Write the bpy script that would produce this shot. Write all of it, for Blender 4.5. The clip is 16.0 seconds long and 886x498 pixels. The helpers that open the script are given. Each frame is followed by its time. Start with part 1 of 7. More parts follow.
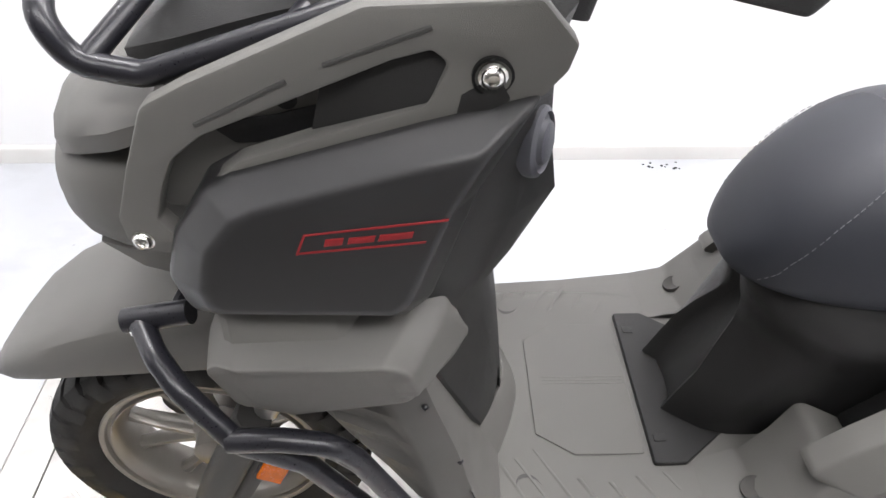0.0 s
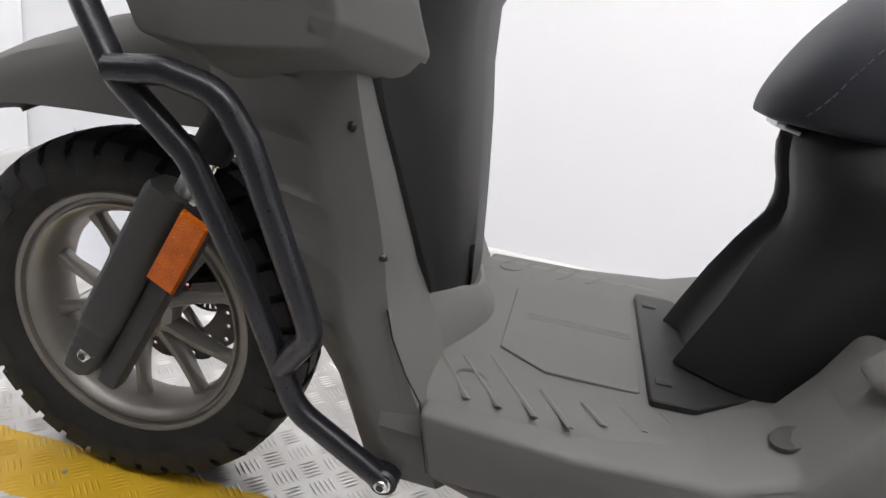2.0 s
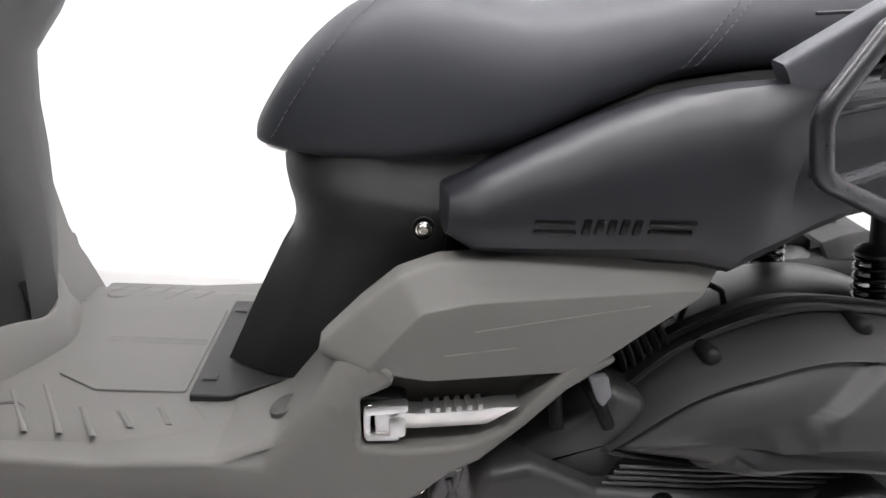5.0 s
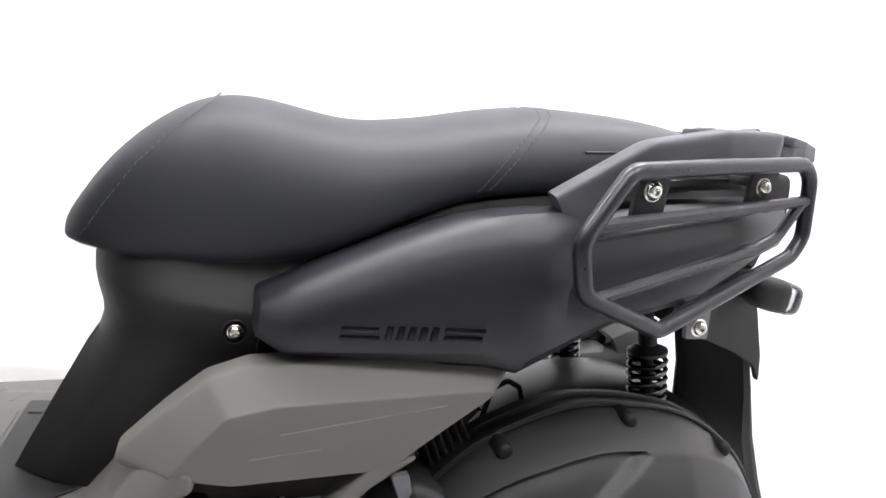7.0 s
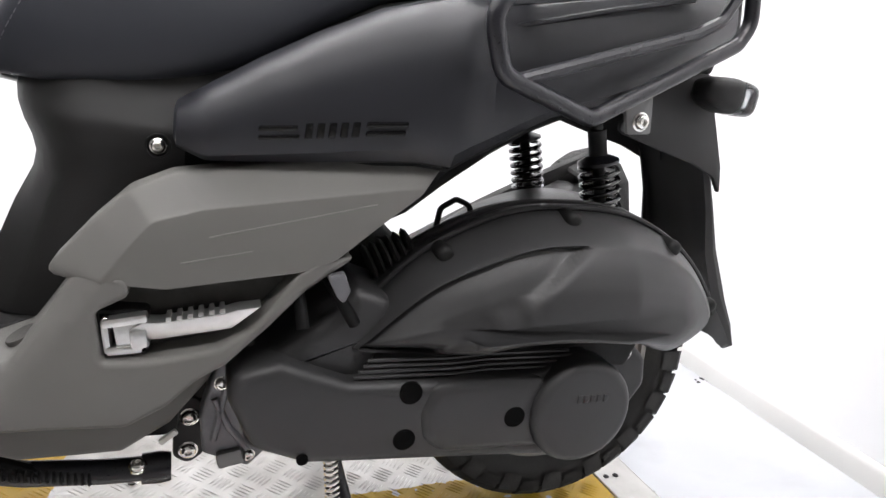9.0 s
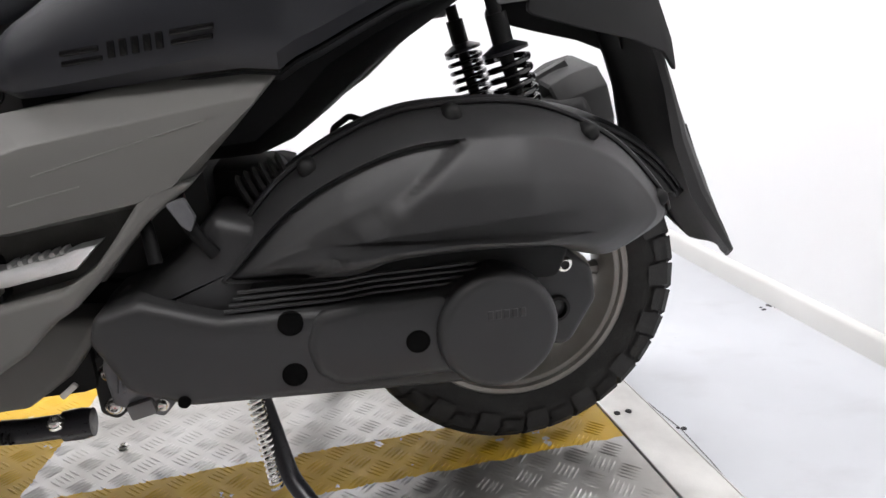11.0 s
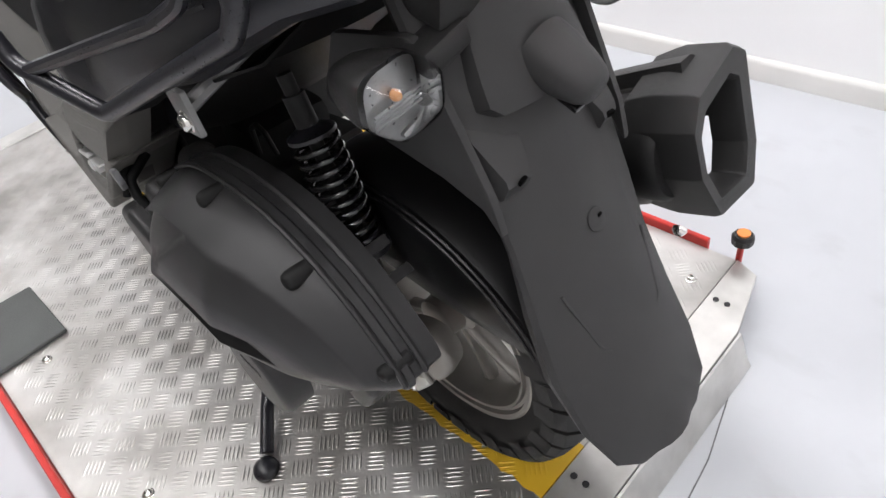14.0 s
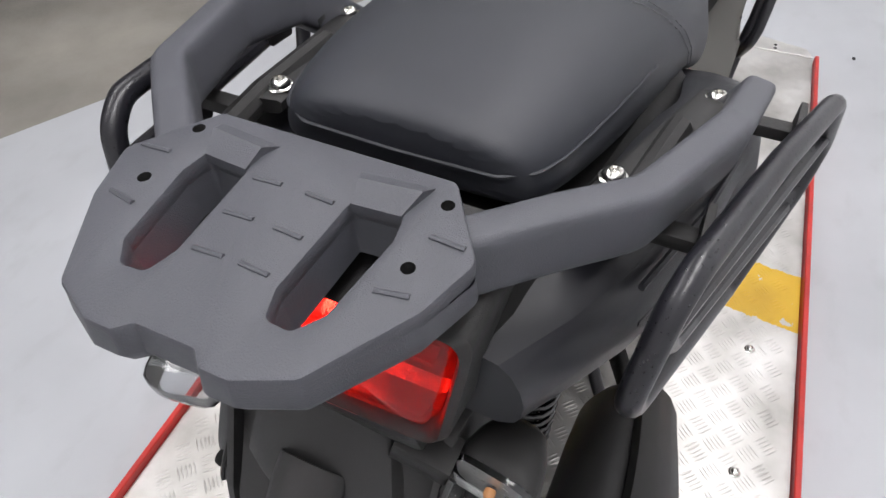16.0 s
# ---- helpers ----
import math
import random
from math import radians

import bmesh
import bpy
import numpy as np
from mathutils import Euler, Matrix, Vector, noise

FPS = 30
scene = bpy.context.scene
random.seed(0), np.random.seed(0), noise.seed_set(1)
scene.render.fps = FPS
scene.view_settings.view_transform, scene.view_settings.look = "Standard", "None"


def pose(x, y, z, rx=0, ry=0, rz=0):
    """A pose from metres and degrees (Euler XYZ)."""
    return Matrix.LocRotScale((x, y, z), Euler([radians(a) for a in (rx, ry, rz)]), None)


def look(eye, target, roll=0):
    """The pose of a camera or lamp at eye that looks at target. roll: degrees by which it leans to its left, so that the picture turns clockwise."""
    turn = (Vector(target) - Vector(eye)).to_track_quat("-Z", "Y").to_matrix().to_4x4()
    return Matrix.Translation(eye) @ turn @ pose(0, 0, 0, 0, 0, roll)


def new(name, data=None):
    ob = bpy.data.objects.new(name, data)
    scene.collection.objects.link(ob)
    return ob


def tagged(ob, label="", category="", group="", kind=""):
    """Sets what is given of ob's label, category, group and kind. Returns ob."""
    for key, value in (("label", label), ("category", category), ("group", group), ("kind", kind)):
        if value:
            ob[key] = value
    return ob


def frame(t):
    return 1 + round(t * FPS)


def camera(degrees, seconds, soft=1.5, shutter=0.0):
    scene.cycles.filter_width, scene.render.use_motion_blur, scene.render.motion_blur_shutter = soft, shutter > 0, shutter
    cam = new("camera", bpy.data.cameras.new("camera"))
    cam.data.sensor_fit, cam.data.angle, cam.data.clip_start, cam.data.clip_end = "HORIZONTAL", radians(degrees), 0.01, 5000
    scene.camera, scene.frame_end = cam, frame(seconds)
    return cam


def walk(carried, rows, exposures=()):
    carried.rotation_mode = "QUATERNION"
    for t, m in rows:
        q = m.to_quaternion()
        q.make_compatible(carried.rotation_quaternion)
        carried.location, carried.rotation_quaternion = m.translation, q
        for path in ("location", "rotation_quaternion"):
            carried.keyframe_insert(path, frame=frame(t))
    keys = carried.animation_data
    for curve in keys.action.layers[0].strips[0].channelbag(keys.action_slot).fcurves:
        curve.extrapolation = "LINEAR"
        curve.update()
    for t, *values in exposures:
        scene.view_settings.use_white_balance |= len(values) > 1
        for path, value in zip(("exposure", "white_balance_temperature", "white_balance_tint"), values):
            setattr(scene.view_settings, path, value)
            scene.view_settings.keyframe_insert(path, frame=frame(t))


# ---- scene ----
import mathutils
cam = camera(68.1, 16.0)
PATH = [
    (0, (0.3, -0.601, 1.144), (0.353, 0.907, -0.169), 1.9),
    (0.5, (0.37, -0.654, 1.107), (0.185, 0.872, -0.173), -0.4),
    (1, (0.403, -0.677, 0.921), (0.217, 1.068, -0.037), 5.7),
    (1.5, (0.441, -0.73, 0.758), (0.162, 1.138, 0.101), 7.5),
    (2, (0.475, -0.713, 0.683), (0.182, 1.14, -0.01), 10.2),
    (2.5, (0.52, -0.716, 0.649), (0.189, 1.104, -0.111), 10.1),
    (3, (0.559, -0.737, 0.644), (0.342, 1.092, -0.138), 11.4),
    (3.5, (0.629, -0.758, 0.668), (0.596, 1.098, -0.077), 12.7),
    (4, (0.692, -0.771, 0.69), (0.771, 1.093, -0.03), 8.9),
    (4.5, (0.736, -0.781, 0.726), (0.933, 1.096, 0.064), 8.5),
    (5, (0.762, -0.789, 0.754), (1.05, 1.105, 0.181), 7.6),
    (5.2, (0.771, -0.791, 0.766), (1.093, 1.11, 0.233), 7.5),
    (7.3, (0.791, -0.835, 0.795), (1.523, 1.008, 0.539), 11.4),
    (7.5, (0.801, -0.835, 0.786), (1.546, 1.001, 0.512), 11.2),
    (8, (0.838, -0.842, 0.757), (1.581, 0.983, 0.415), 10.0),
    (8.5, (0.874, -0.871, 0.733), (1.543, 0.962, 0.293), 8.2),
    (9, (0.88, -0.881, 0.695), (1.567, 0.921, 0.162), 7.2),
    (9.5, (0.933, -0.898, 0.665), (1.608, 0.897, 0.096), 6.8),
    (9.7, (0.969, -0.91, 0.647), (1.631, 0.885, 0.065), 6.3),
    (11.8, (1.32, -0.866, 0.614), (1.48, 1.032, 0.004), -5.4),
    (12, (1.383, -0.828, 0.621), (1.496, 1.046, -0.071), -4.5),
    (12.5, (1.541, -0.718, 0.607), (1.397, 1.114, -0.183), -7.7),
    (13, (1.707, -0.656, 0.659), (1.271, 1.025, -0.332), -12.0),
    (13.5, (1.836, -0.545, 0.797), (0.941, 0.796, -0.386), -15.8),
    (14, (1.907, -0.384, 0.935), (0.706, 0.49, -0.405), -12.0),
    (14.5, (1.907, -0.189, 1.014), (0.62, 0.433, -0.385), -4.2),
    (15, (1.873, -0.053, 1.075), (0.472, 0.141, -0.339), -3.7),
    (15.5, (1.815, 0.052, 1.128), (0.462, -0.103, -0.337), 2.2),
    (16, (1.724, 0.164, 1.152), (0.513, -0.402, -0.335), -0.8),
]
walk(cam, [(t, look(eye, target, roll)) for t, eye, target, roll in PATH],
     exposures=[(0.0, 0.27), (1.0, -0.1), (2.0, -0.2), (2.5, -0.2), (3.2, -0.08), (4.0, 0.15), (5.0, 0.4), (8.0, 0.38), (9.5, 0.28), (12.0, -0.1), (13.0, -0.2), (14.0, -0.14), (15.0, -0.27), (16.0, -0.54)])

# ---- light ----
world = bpy.data.worlds.new("World")
scene.world = world
world.use_nodes = True
world.node_tree.nodes["Background"].inputs[0].default_value = (0.75, 0.80, 0.88, 1)
world.node_tree.nodes["Background"].inputs[1].default_value = 0.07


def area(name, at, target, sx, sy, watts, colour=(1.0, 0.975, 1.005)):
    data = bpy.data.lights.new(name, "AREA")
    data.shape, data.size, data.size_y, data.energy, data.color = "RECTANGLE", sx, sy, watts, colour
    ob = new(name, data)
    ob.matrix_world = look(at, target)
    return ob


LAMPS = [(-0.5, 0.35, 22), (0.75, 0.35, 24), (2.0, 0.35, 25), (-0.5, -1.35, 8), (0.75, -1.35, 15), (2.0, -1.35, 19), (-3.3, -1.15, 16)]
for lx, ly, watts in LAMPS:
    area("ceiling_lamp", (lx, ly, 2.70), (lx, ly + 0.001, 0), 1.05, 0.5, watts)


# ---- materials ----
def mat(name, col, rough=0.5, metal=0.0, bump=0.0, bscale=300.0, var=0.12, vscale=7.0, coat=0.0, spec=0.5, rvar=0.08):
    m = bpy.data.materials.new(name)
    m.use_nodes = True
    nt = m.node_tree
    n, l = nt.nodes, nt.links
    p = n["Principled BSDF"]
    tc = n.new("ShaderNodeTexCoord")
    big = n.new("ShaderNodeTexNoise")
    big.inputs["Scale"].default_value, big.inputs["Detail"].default_value = vscale, 6
    fine = n.new("ShaderNodeTexNoise")
    fine.inputs["Scale"].default_value, fine.inputs["Detail"].default_value = bscale, 3
    l.new(tc.outputs["Object"], big.inputs["Vector"])
    l.new(tc.outputs["Object"], fine.inputs["Vector"])
    ramp = n.new("ShaderNodeValToRGB")
    lo = tuple(max(0, c * (1 - var)) for c in col)
    hi = tuple(min(1, c * (1 + var)) for c in col)
    ramp.color_ramp.elements[0].position, ramp.color_ramp.elements[1].position = 0.3, 0.7
    ramp.color_ramp.elements[0].color, ramp.color_ramp.elements[1].color = (*lo, 1), (*hi, 1)
    l.new(big.outputs["Fac"], ramp.inputs["Fac"])
    l.new(ramp.outputs["Color"], p.inputs["Base Color"])
    rr = n.new("ShaderNodeMapRange")
    rr.inputs["To Min"].default_value, rr.inputs["To Max"].default_value = max(0.02, rough - rvar), min(1, rough + rvar)
    l.new(fine.outputs["Fac"], rr.inputs["Value"])
    l.new(rr.outputs["Result"], p.inputs["Roughness"])
    p.inputs["Metallic"].default_value = metal
    p.inputs["Specular IOR Level"].default_value = spec
    p.inputs["Coat Weight"].default_value = coat
    if bump:
        b = n.new("ShaderNodeBump")
        b.inputs["Strength"].default_value, b.inputs["Distance"].default_value = bump, 0.002
        l.new(fine.outputs["Fac"], b.inputs["Height"])
        l.new(b.outputs["Normal"], p.inputs["Normal"])
    return m


GREY = mat("grey_plastic", (0.118, 0.115, 0.107), 0.52, bump=0.25, bscale=1400, var=0.05, vscale=5, spec=0.4)
RACK = mat("rack_plastic", (0.066, 0.068, 0.080), 0.5, bump=0.3, bscale=1200, var=0.06, spec=0.45)
# the side grey darkened, with recess shade put into the colour
HOLLOW = mat("shaded_grey_recess", (0.062, 0.060, 0.056), 0.6, bump=0.3, bscale=900, var=0.2, vscale=40, spec=0.3)
BLACK = mat("black_plastic", (0.0175, 0.0172, 0.0172), 0.45, bump=0.3, bscale=1500, var=0.1, spec=0.36)
SATIN = mat("satin_black_cover", (0.0112, 0.0117, 0.0155), 0.38, bump=0.2, bscale=1600, var=0.08, spec=0.48)
# colour of dark frame parts, and of sheets that stand in for shade
DARK = mat("dark_frame_and_shade", (0.005, 0.005, 0.005), 0.6, var=0.3, vscale=20, spec=0.3)
CASE = mat("engine_case_black", (0.0265, 0.0262, 0.0268), 0.40, bump=0.15, bscale=1500, var=0.12, spec=0.38)
VINYL = mat("seat_vinyl", (0.0228, 0.0248, 0.0315), 0.53, bump=0.12, bscale=1500, var=0.06, spec=0.45)
TUBE = mat("gloss_black_tube", (0.014, 0.014, 0.018), 0.3, bump=0.05, bscale=400, var=0.1, spec=0.5)
RUBBER = mat("tyre_rubber", (0.025, 0.0245, 0.024), 0.68, bump=0.4, bscale=500, var=0.25, vscale=25, spec=0.3)
RIM = mat("rim_grey_paint", (0.27, 0.255, 0.235), 0.38, metal=0.55, bump=0.08, bscale=600, var=0.1, vscale=18)
CHROME = mat("zinc_bolt", (0.78, 0.77, 0.74), 0.18, metal=1.0, var=0.05)
ALU = mat("cast_aluminium", (0.62, 0.62, 0.61), 0.35, metal=1.0, bump=0.2, bscale=500, var=0.1, vscale=30)
ORANGE = mat("orange_reflector", (0.80, 0.17, 0.005), 0.25, bump=0.9, bscale=420, var=0.15, vscale=60, coat=0.1, spec=0.3)
AMBER = mat("amber_bulb", (0.85, 0.40, 0.16), 0.3, var=0.1)
REDREF = mat("red_reflector", (0.26, 0.007, 0.009), 0.38, bump=0.6, bscale=420, var=0.15, spec=0.3)
REDMARK = mat("red_marking", (0.20, 0.008, 0.011), 0.5, var=0.1, vscale=40)
GLOSSBLK = mat("gloss_black_emblem", (0.006, 0.006, 0.007), 0.12, var=0.05, coat=0.5)
STITCH = mat("grey_thread", (0.11, 0.11, 0.118), 0.8, var=0.1)
REDRAIL = mat("red_rail_paint", (0.50, 0.028, 0.022), 0.42, bump=0.1, bscale=120, var=0.22, vscale=14)
STEEL = mat("brushed_end_strip", (0.62, 0.61, 0.585), 0.36, metal=0.85, bump=0.12, bscale=300, var=0.16, vscale=12)
LIFTGREY = mat("lift_steel_grey", (0.20, 0.20, 0.20), 0.5, metal=0.4, var=0.2)
HANGER = mat("cast_grey_metal", (0.15, 0.15, 0.158), 0.45, metal=0.5, bump=0.2, bscale=300, var=0.2, vscale=25)
WALL = mat("white_wall_panel", (0.82, 0.825, 0.83), 0.55, bump=0.06, bscale=40, var=0.02, vscale=1.2)
SKIRT = mat("white_baseboard_plastic", (0.62, 0.615, 0.595), 0.4, bump=0.05, bscale=60, var=0.05, vscale=4)
CEIL = mat("white_ceiling", (0.8, 0.8, 0.8), 0.7, var=0.02)
HALL = mat("hall_wall", (0.45, 0.45, 0.44), 0.7, var=0.08, vscale=2)
CONC = mat("worn_concrete", (0.25, 0.235, 0.21), 0.8, bump=0.5, bscale=60, var=0.35, vscale=2.2)
PAD = mat("dark_rubber_pad", (0.075, 0.08, 0.078), 0.6, bump=0.3, bscale=300, var=0.15)
CREASE = mat("lighter_grey_line", (0.155, 0.151, 0.14), 0.5, var=0.15, vscale=60)
CHEEKM = mat("cheek_plastic", (0.0200, 0.0198, 0.0205), 0.38, bump=0.06, bscale=1500, var=0.08, spec=0.48)
GUARDM = mat("mudguard_plastic", (0.029, 0.0285, 0.0288), 0.55, bump=0.3, bscale=1300, var=0.12, vscale=9, spec=0.4)
INNER = mat("inner_guard_black", (0.0055, 0.0055, 0.0058), 0.33, bump=0.1, bscale=900, var=0.1, spec=0.35)
FORKM = mat("fork_cover_and_shade_grey", (0.045, 0.044, 0.042), 0.5, bump=0.3, bscale=1200, var=0.1, spec=0.45)
# near black that puts the deep shade of hollows into the colour
TUBM = mat("deep_shade_black", (0.0028, 0.0028, 0.003), 0.6, var=0.3, vscale=20, spec=0.2)
# flat black that stands in for the unlit depth of holes
HOLE = mat("unlit_bore", (0.0012, 0.0012, 0.0012), 0.9, var=0.3, spec=0.1)
# black of the floor grime, and of shade painted for slots and holes
GRIME_SHADE = mat("black_grime_and_hole_shade", (0.012, 0.012, 0.013), 0.7, var=0.3)
KNOBO = mat("orange_knob_top", (0.85, 0.27, 0.06), 0.4, var=0.08)
SILVERREF = mat("lamp_reflector", (0.58, 0.58, 0.57), 0.3, metal=0.7, bump=0.15, bscale=160, var=0.12, vscale=60)
COPPER = mat("cable_orange", (0.5, 0.13, 0.03), 0.5, var=0.1)


def floor_paint():
    m = mat("white_floor_sheet", (0.475, 0.49, 0.515), 0.36, bump=0.12, bscale=14, var=0.085, vscale=2.2)
    nt = m.node_tree
    n, l = nt.nodes, nt.links
    p = n["Principled BSDF"]
    tc = n.new("ShaderNodeTexCoord")
    mp = n.new("ShaderNodeMapping")
    mp.inputs["Scale"].default_value = (4.0, 7.0, 1.0)
    mp.inputs["Rotation"].default_value = (0, 0, 0.5)
    scuff = n.new("ShaderNodeTexNoise")
    scuff.inputs["Scale"].default_value, scuff.inputs["Detail"].default_value = 1.6, 9
    spots = n.new("ShaderNodeTexVoronoi")
    spots.inputs["Scale"].default_value = 5.0
    l.new(tc.outputs["Object"], mp.inputs["Vector"])
    l.new(mp.outputs["Vector"], scuff.inputs["Vector"])
    l.new(tc.outputs["Object"], spots.inputs["Vector"])
    r1 = n.new("ShaderNodeMapRange")
    r1.inputs["From Min"].default_value, r1.inputs["From Max"].default_value = 0.56, 0.80
    r1.inputs["To Min"].default_value, r1.inputs["To Max"].default_value = 0.0, 0.30
    l.new(scuff.outputs["Fac"], r1.inputs["Value"])
    r2 = n.new("ShaderNodeMapRange")
    r2.inputs["From Min"].default_value, r2.inputs["From Max"].default_value = 0.012, 0.03
    r2.inputs["To Min"].default_value, r2.inputs["To Max"].default_value = 0.6, 0.0
    l.new(spots.outputs["Distance"], r2.inputs["Value"])
    add = n.new("ShaderNodeMath")
    add.operation = "MAXIMUM"
    l.new(r1.outputs["Result"], add.inputs[0])
    l.new(r2.outputs["Result"], add.inputs[1])
    mix = n.new("ShaderNodeMixRGB")
    mix.inputs[2].default_value = (0.30, 0.30, 0.31, 1)
    l.new(add.outputs[0], mix.inputs[0])
    src = p.inputs["Base Color"].links[0].from_socket
    l.new(src, mix.inputs[1])
    l.new(mix.outputs[0], p.inputs["Base Color"])
    return m


FLOORM = floor_paint()

STRIPE_SLOPE, STRIPE_LO, STRIPE_HI = 0.045, -0.135, -0.027
BAND_LO, BAND_HI = 0.498, 0.660


def deck_paint():
    """Bare chequer plate with two worn yellow stripes painted over it."""
    m = bpy.data.materials.new("chequer_plate")
    m.use_nodes = True
    nt = m.node_tree
    n, l = nt.nodes, nt.links
    p = n["Principled BSDF"]
    tc = n.new("ShaderNodeTexCoord")
    wob = n.new("ShaderNodeTexNoise")
    wob.inputs["Scale"].default_value, wob.inputs["Detail"].default_value = 45, 4
    wear = n.new("ShaderNodeTexNoise")
    wear.inputs["Scale"].default_value, wear.inputs["Detail"].default_value = 30, 8
    dirt = n.new("ShaderNodeTexNoise")
    dirt.inputs["Scale"].default_value, dirt.inputs["Detail"].default_value = 6, 8
    for q in (wob, wear, dirt):
        l.new(tc.outputs["Object"], q.inputs["Vector"])
    sep = n.new("ShaderNodeSeparateXYZ")
    l.new(tc.outputs["Object"], sep.inputs[0])

    def math_node(op, a, b):
        q = n.new("ShaderNodeMath")
        q.operation = op
        for i, v in enumerate((a, b)):
            if isinstance(v, (int, float)):
                q.inputs[i].default_value = v
            else:
                l.new(v, q.inputs[i])
        return q.outputs[0]

    jit = math_node("MULTIPLY", math_node("SUBTRACT", wob.outputs["Fac"], 0.5), 0.018)
    v = math_node("ADD", math_node("SUBTRACT", sep.outputs["Y"], math_node("MULTIPLY", sep.outputs["X"], STRIPE_SLOPE)), jit)
    u = math_node("ADD", math_node("ADD", sep.outputs["X"], math_node("MULTIPLY", sep.outputs["Y"], -0.08)), jit)
    lane = math_node("MULTIPLY", math_node("GREATER_THAN", v, STRIPE_LO), math_node("LESS_THAN", v, STRIPE_HI))
    band = math_node("MULTIPLY", math_node("GREATER_THAN", u, BAND_LO), math_node("LESS_THAN", u, BAND_HI))
    band = math_node("MULTIPLY", band, math_node("GREATER_THAN", v, STRIPE_LO))
    paint = math_node("MAXIMUM", lane, band)
    paint = math_node("MULTIPLY", paint, math_node("LESS_THAN", wear.outputs["Fac"], 0.66))
    metal = n.new("ShaderNodeValToRGB")
    metal.color_ramp.elements[0].position, metal.color_ramp.elements[1].position = 0.35, 0.65
    metal.color_ramp.elements[0].color, metal.color_ramp.elements[1].color = (0.40, 0.388, 0.366, 1), (0.66, 0.65, 0.632, 1)
    l.new(dirt.outputs["Fac"], metal.inputs["Fac"])
    yel = n.new("ShaderNodeValToRGB")
    yel.color_ramp.elements[0].position, yel.color_ramp.elements[1].position = 0.3, 0.7
    yel.color_ramp.elements[0].color, yel.color_ramp.elements[1].color = (0.52, 0.31, 0.015, 1), (0.74, 0.47, 0.03, 1)
    l.new(dirt.outputs["Fac"], yel.inputs["Fac"])
    mix = n.new("ShaderNodeMixRGB")
    l.new(paint, mix.inputs[0])
    l.new(metal.outputs["Color"], mix.inputs[1])
    l.new(yel.outputs["Color"], mix.inputs[2])
    l.new(mix.outputs[0], p.inputs["Base Color"])
    l.new(math_node("SUBTRACT", 0.9, math_node("MULTIPLY", paint, 0.9)), p.inputs["Metallic"])
    l.new(math_node("ADD", 0.30, math_node("MULTIPLY", dirt.outputs["Fac"], 0.22)), p.inputs["Roughness"])
    return m


DECKM = deck_paint()


def clear_lens(name, col, rough=0.05, cloud=0.0):
    """A thin clear plastic sheet: tinted see-through with a gloss that grows at the edges."""
    m = bpy.data.materials.new(name)
    m.use_nodes = True
    n, l = m.node_tree.nodes, m.node_tree.links
    n.remove(n["Principled BSDF"])
    see, shine, mix, fr = n.new("ShaderNodeBsdfTransparent"), n.new("ShaderNodeBsdfGlossy"), n.new("ShaderNodeMixShader"), n.new("ShaderNodeFresnel")
    see.inputs["Color"].default_value = (*col, 1)
    shine.inputs["Roughness"].default_value = rough
    fr.inputs["IOR"].default_value = 1.5
    tc, noise_tex, bump = n.new("ShaderNodeTexCoord"), n.new("ShaderNodeTexNoise"), n.new("ShaderNodeBump")
    noise_tex.inputs["Scale"].default_value = 120
    bump.inputs["Strength"].default_value, bump.inputs["Distance"].default_value = 0.015, 0.001
    l.new(tc.outputs["Object"], noise_tex.inputs["Vector"])
    l.new(noise_tex.outputs["Fac"], bump.inputs["Height"])
    l.new(bump.outputs["Normal"], shine.inputs["Normal"])
    l.new(fr.outputs[0], mix.inputs[0])
    body = see.outputs[0]
    if cloud:
        through_light, blend = n.new("ShaderNodeBsdfTranslucent"), n.new("ShaderNodeMixShader")
        through_light.inputs["Color"].default_value = (*col, 1)
        blend.inputs[0].default_value = cloud
        l.new(see.outputs[0], blend.inputs[1])
        l.new(through_light.outputs[0], blend.inputs[2])
        body = blend.outputs[0]
    l.new(body, mix.inputs[1])
    l.new(shine.outputs[0], mix.inputs[2])
    l.new(mix.outputs[0], n["Material Output"].inputs["Surface"])
    return m




def fluted(m, scale, depth):
    """Gives a lens plastic fine moulded lines in place of its grain."""
    n, l = m.node_tree.nodes, m.node_tree.links
    tc, wave, bump = n.new("ShaderNodeTexCoord"), n.new("ShaderNodeTexWave"), n.new("ShaderNodeBump")
    wave.bands_direction = "Z"
    wave.inputs["Scale"].default_value = scale
    bump.inputs["Strength"].default_value, bump.inputs["Distance"].default_value = depth, 0.001
    l.new(tc.outputs["Object"], wave.inputs["Vector"])
    l.new(wave.outputs["Fac"], bump.inputs["Height"])
    l.new(bump.outputs["Normal"], n["Principled BSDF"].inputs["Normal"])


fluted(ORANGE, 130, 0.9)
LENS = clear_lens("clear_lens", (0.82, 0.83, 0.84))
REDLENS = clear_lens("red_lens", (0.94, 0.025, 0.040), 0.06, 0.18)


def glow(name, col, power):
    m = bpy.data.materials.new(name)
    m.use_nodes = True
    p = m.node_tree.nodes["Principled BSDF"]
    p.inputs["Base Color"].default_value = (*col, 1)
    p.inputs["Emission Color"].default_value = (*col, 1)
    p.inputs["Emission Strength"].default_value = power
    return m


BULB = glow("lit_tail_bulb", (1.0, 0.36, 0.12), 150)
TUBELIGHT = glow("lit_diffuser", (1.0, 0.985, 0.96), 4)


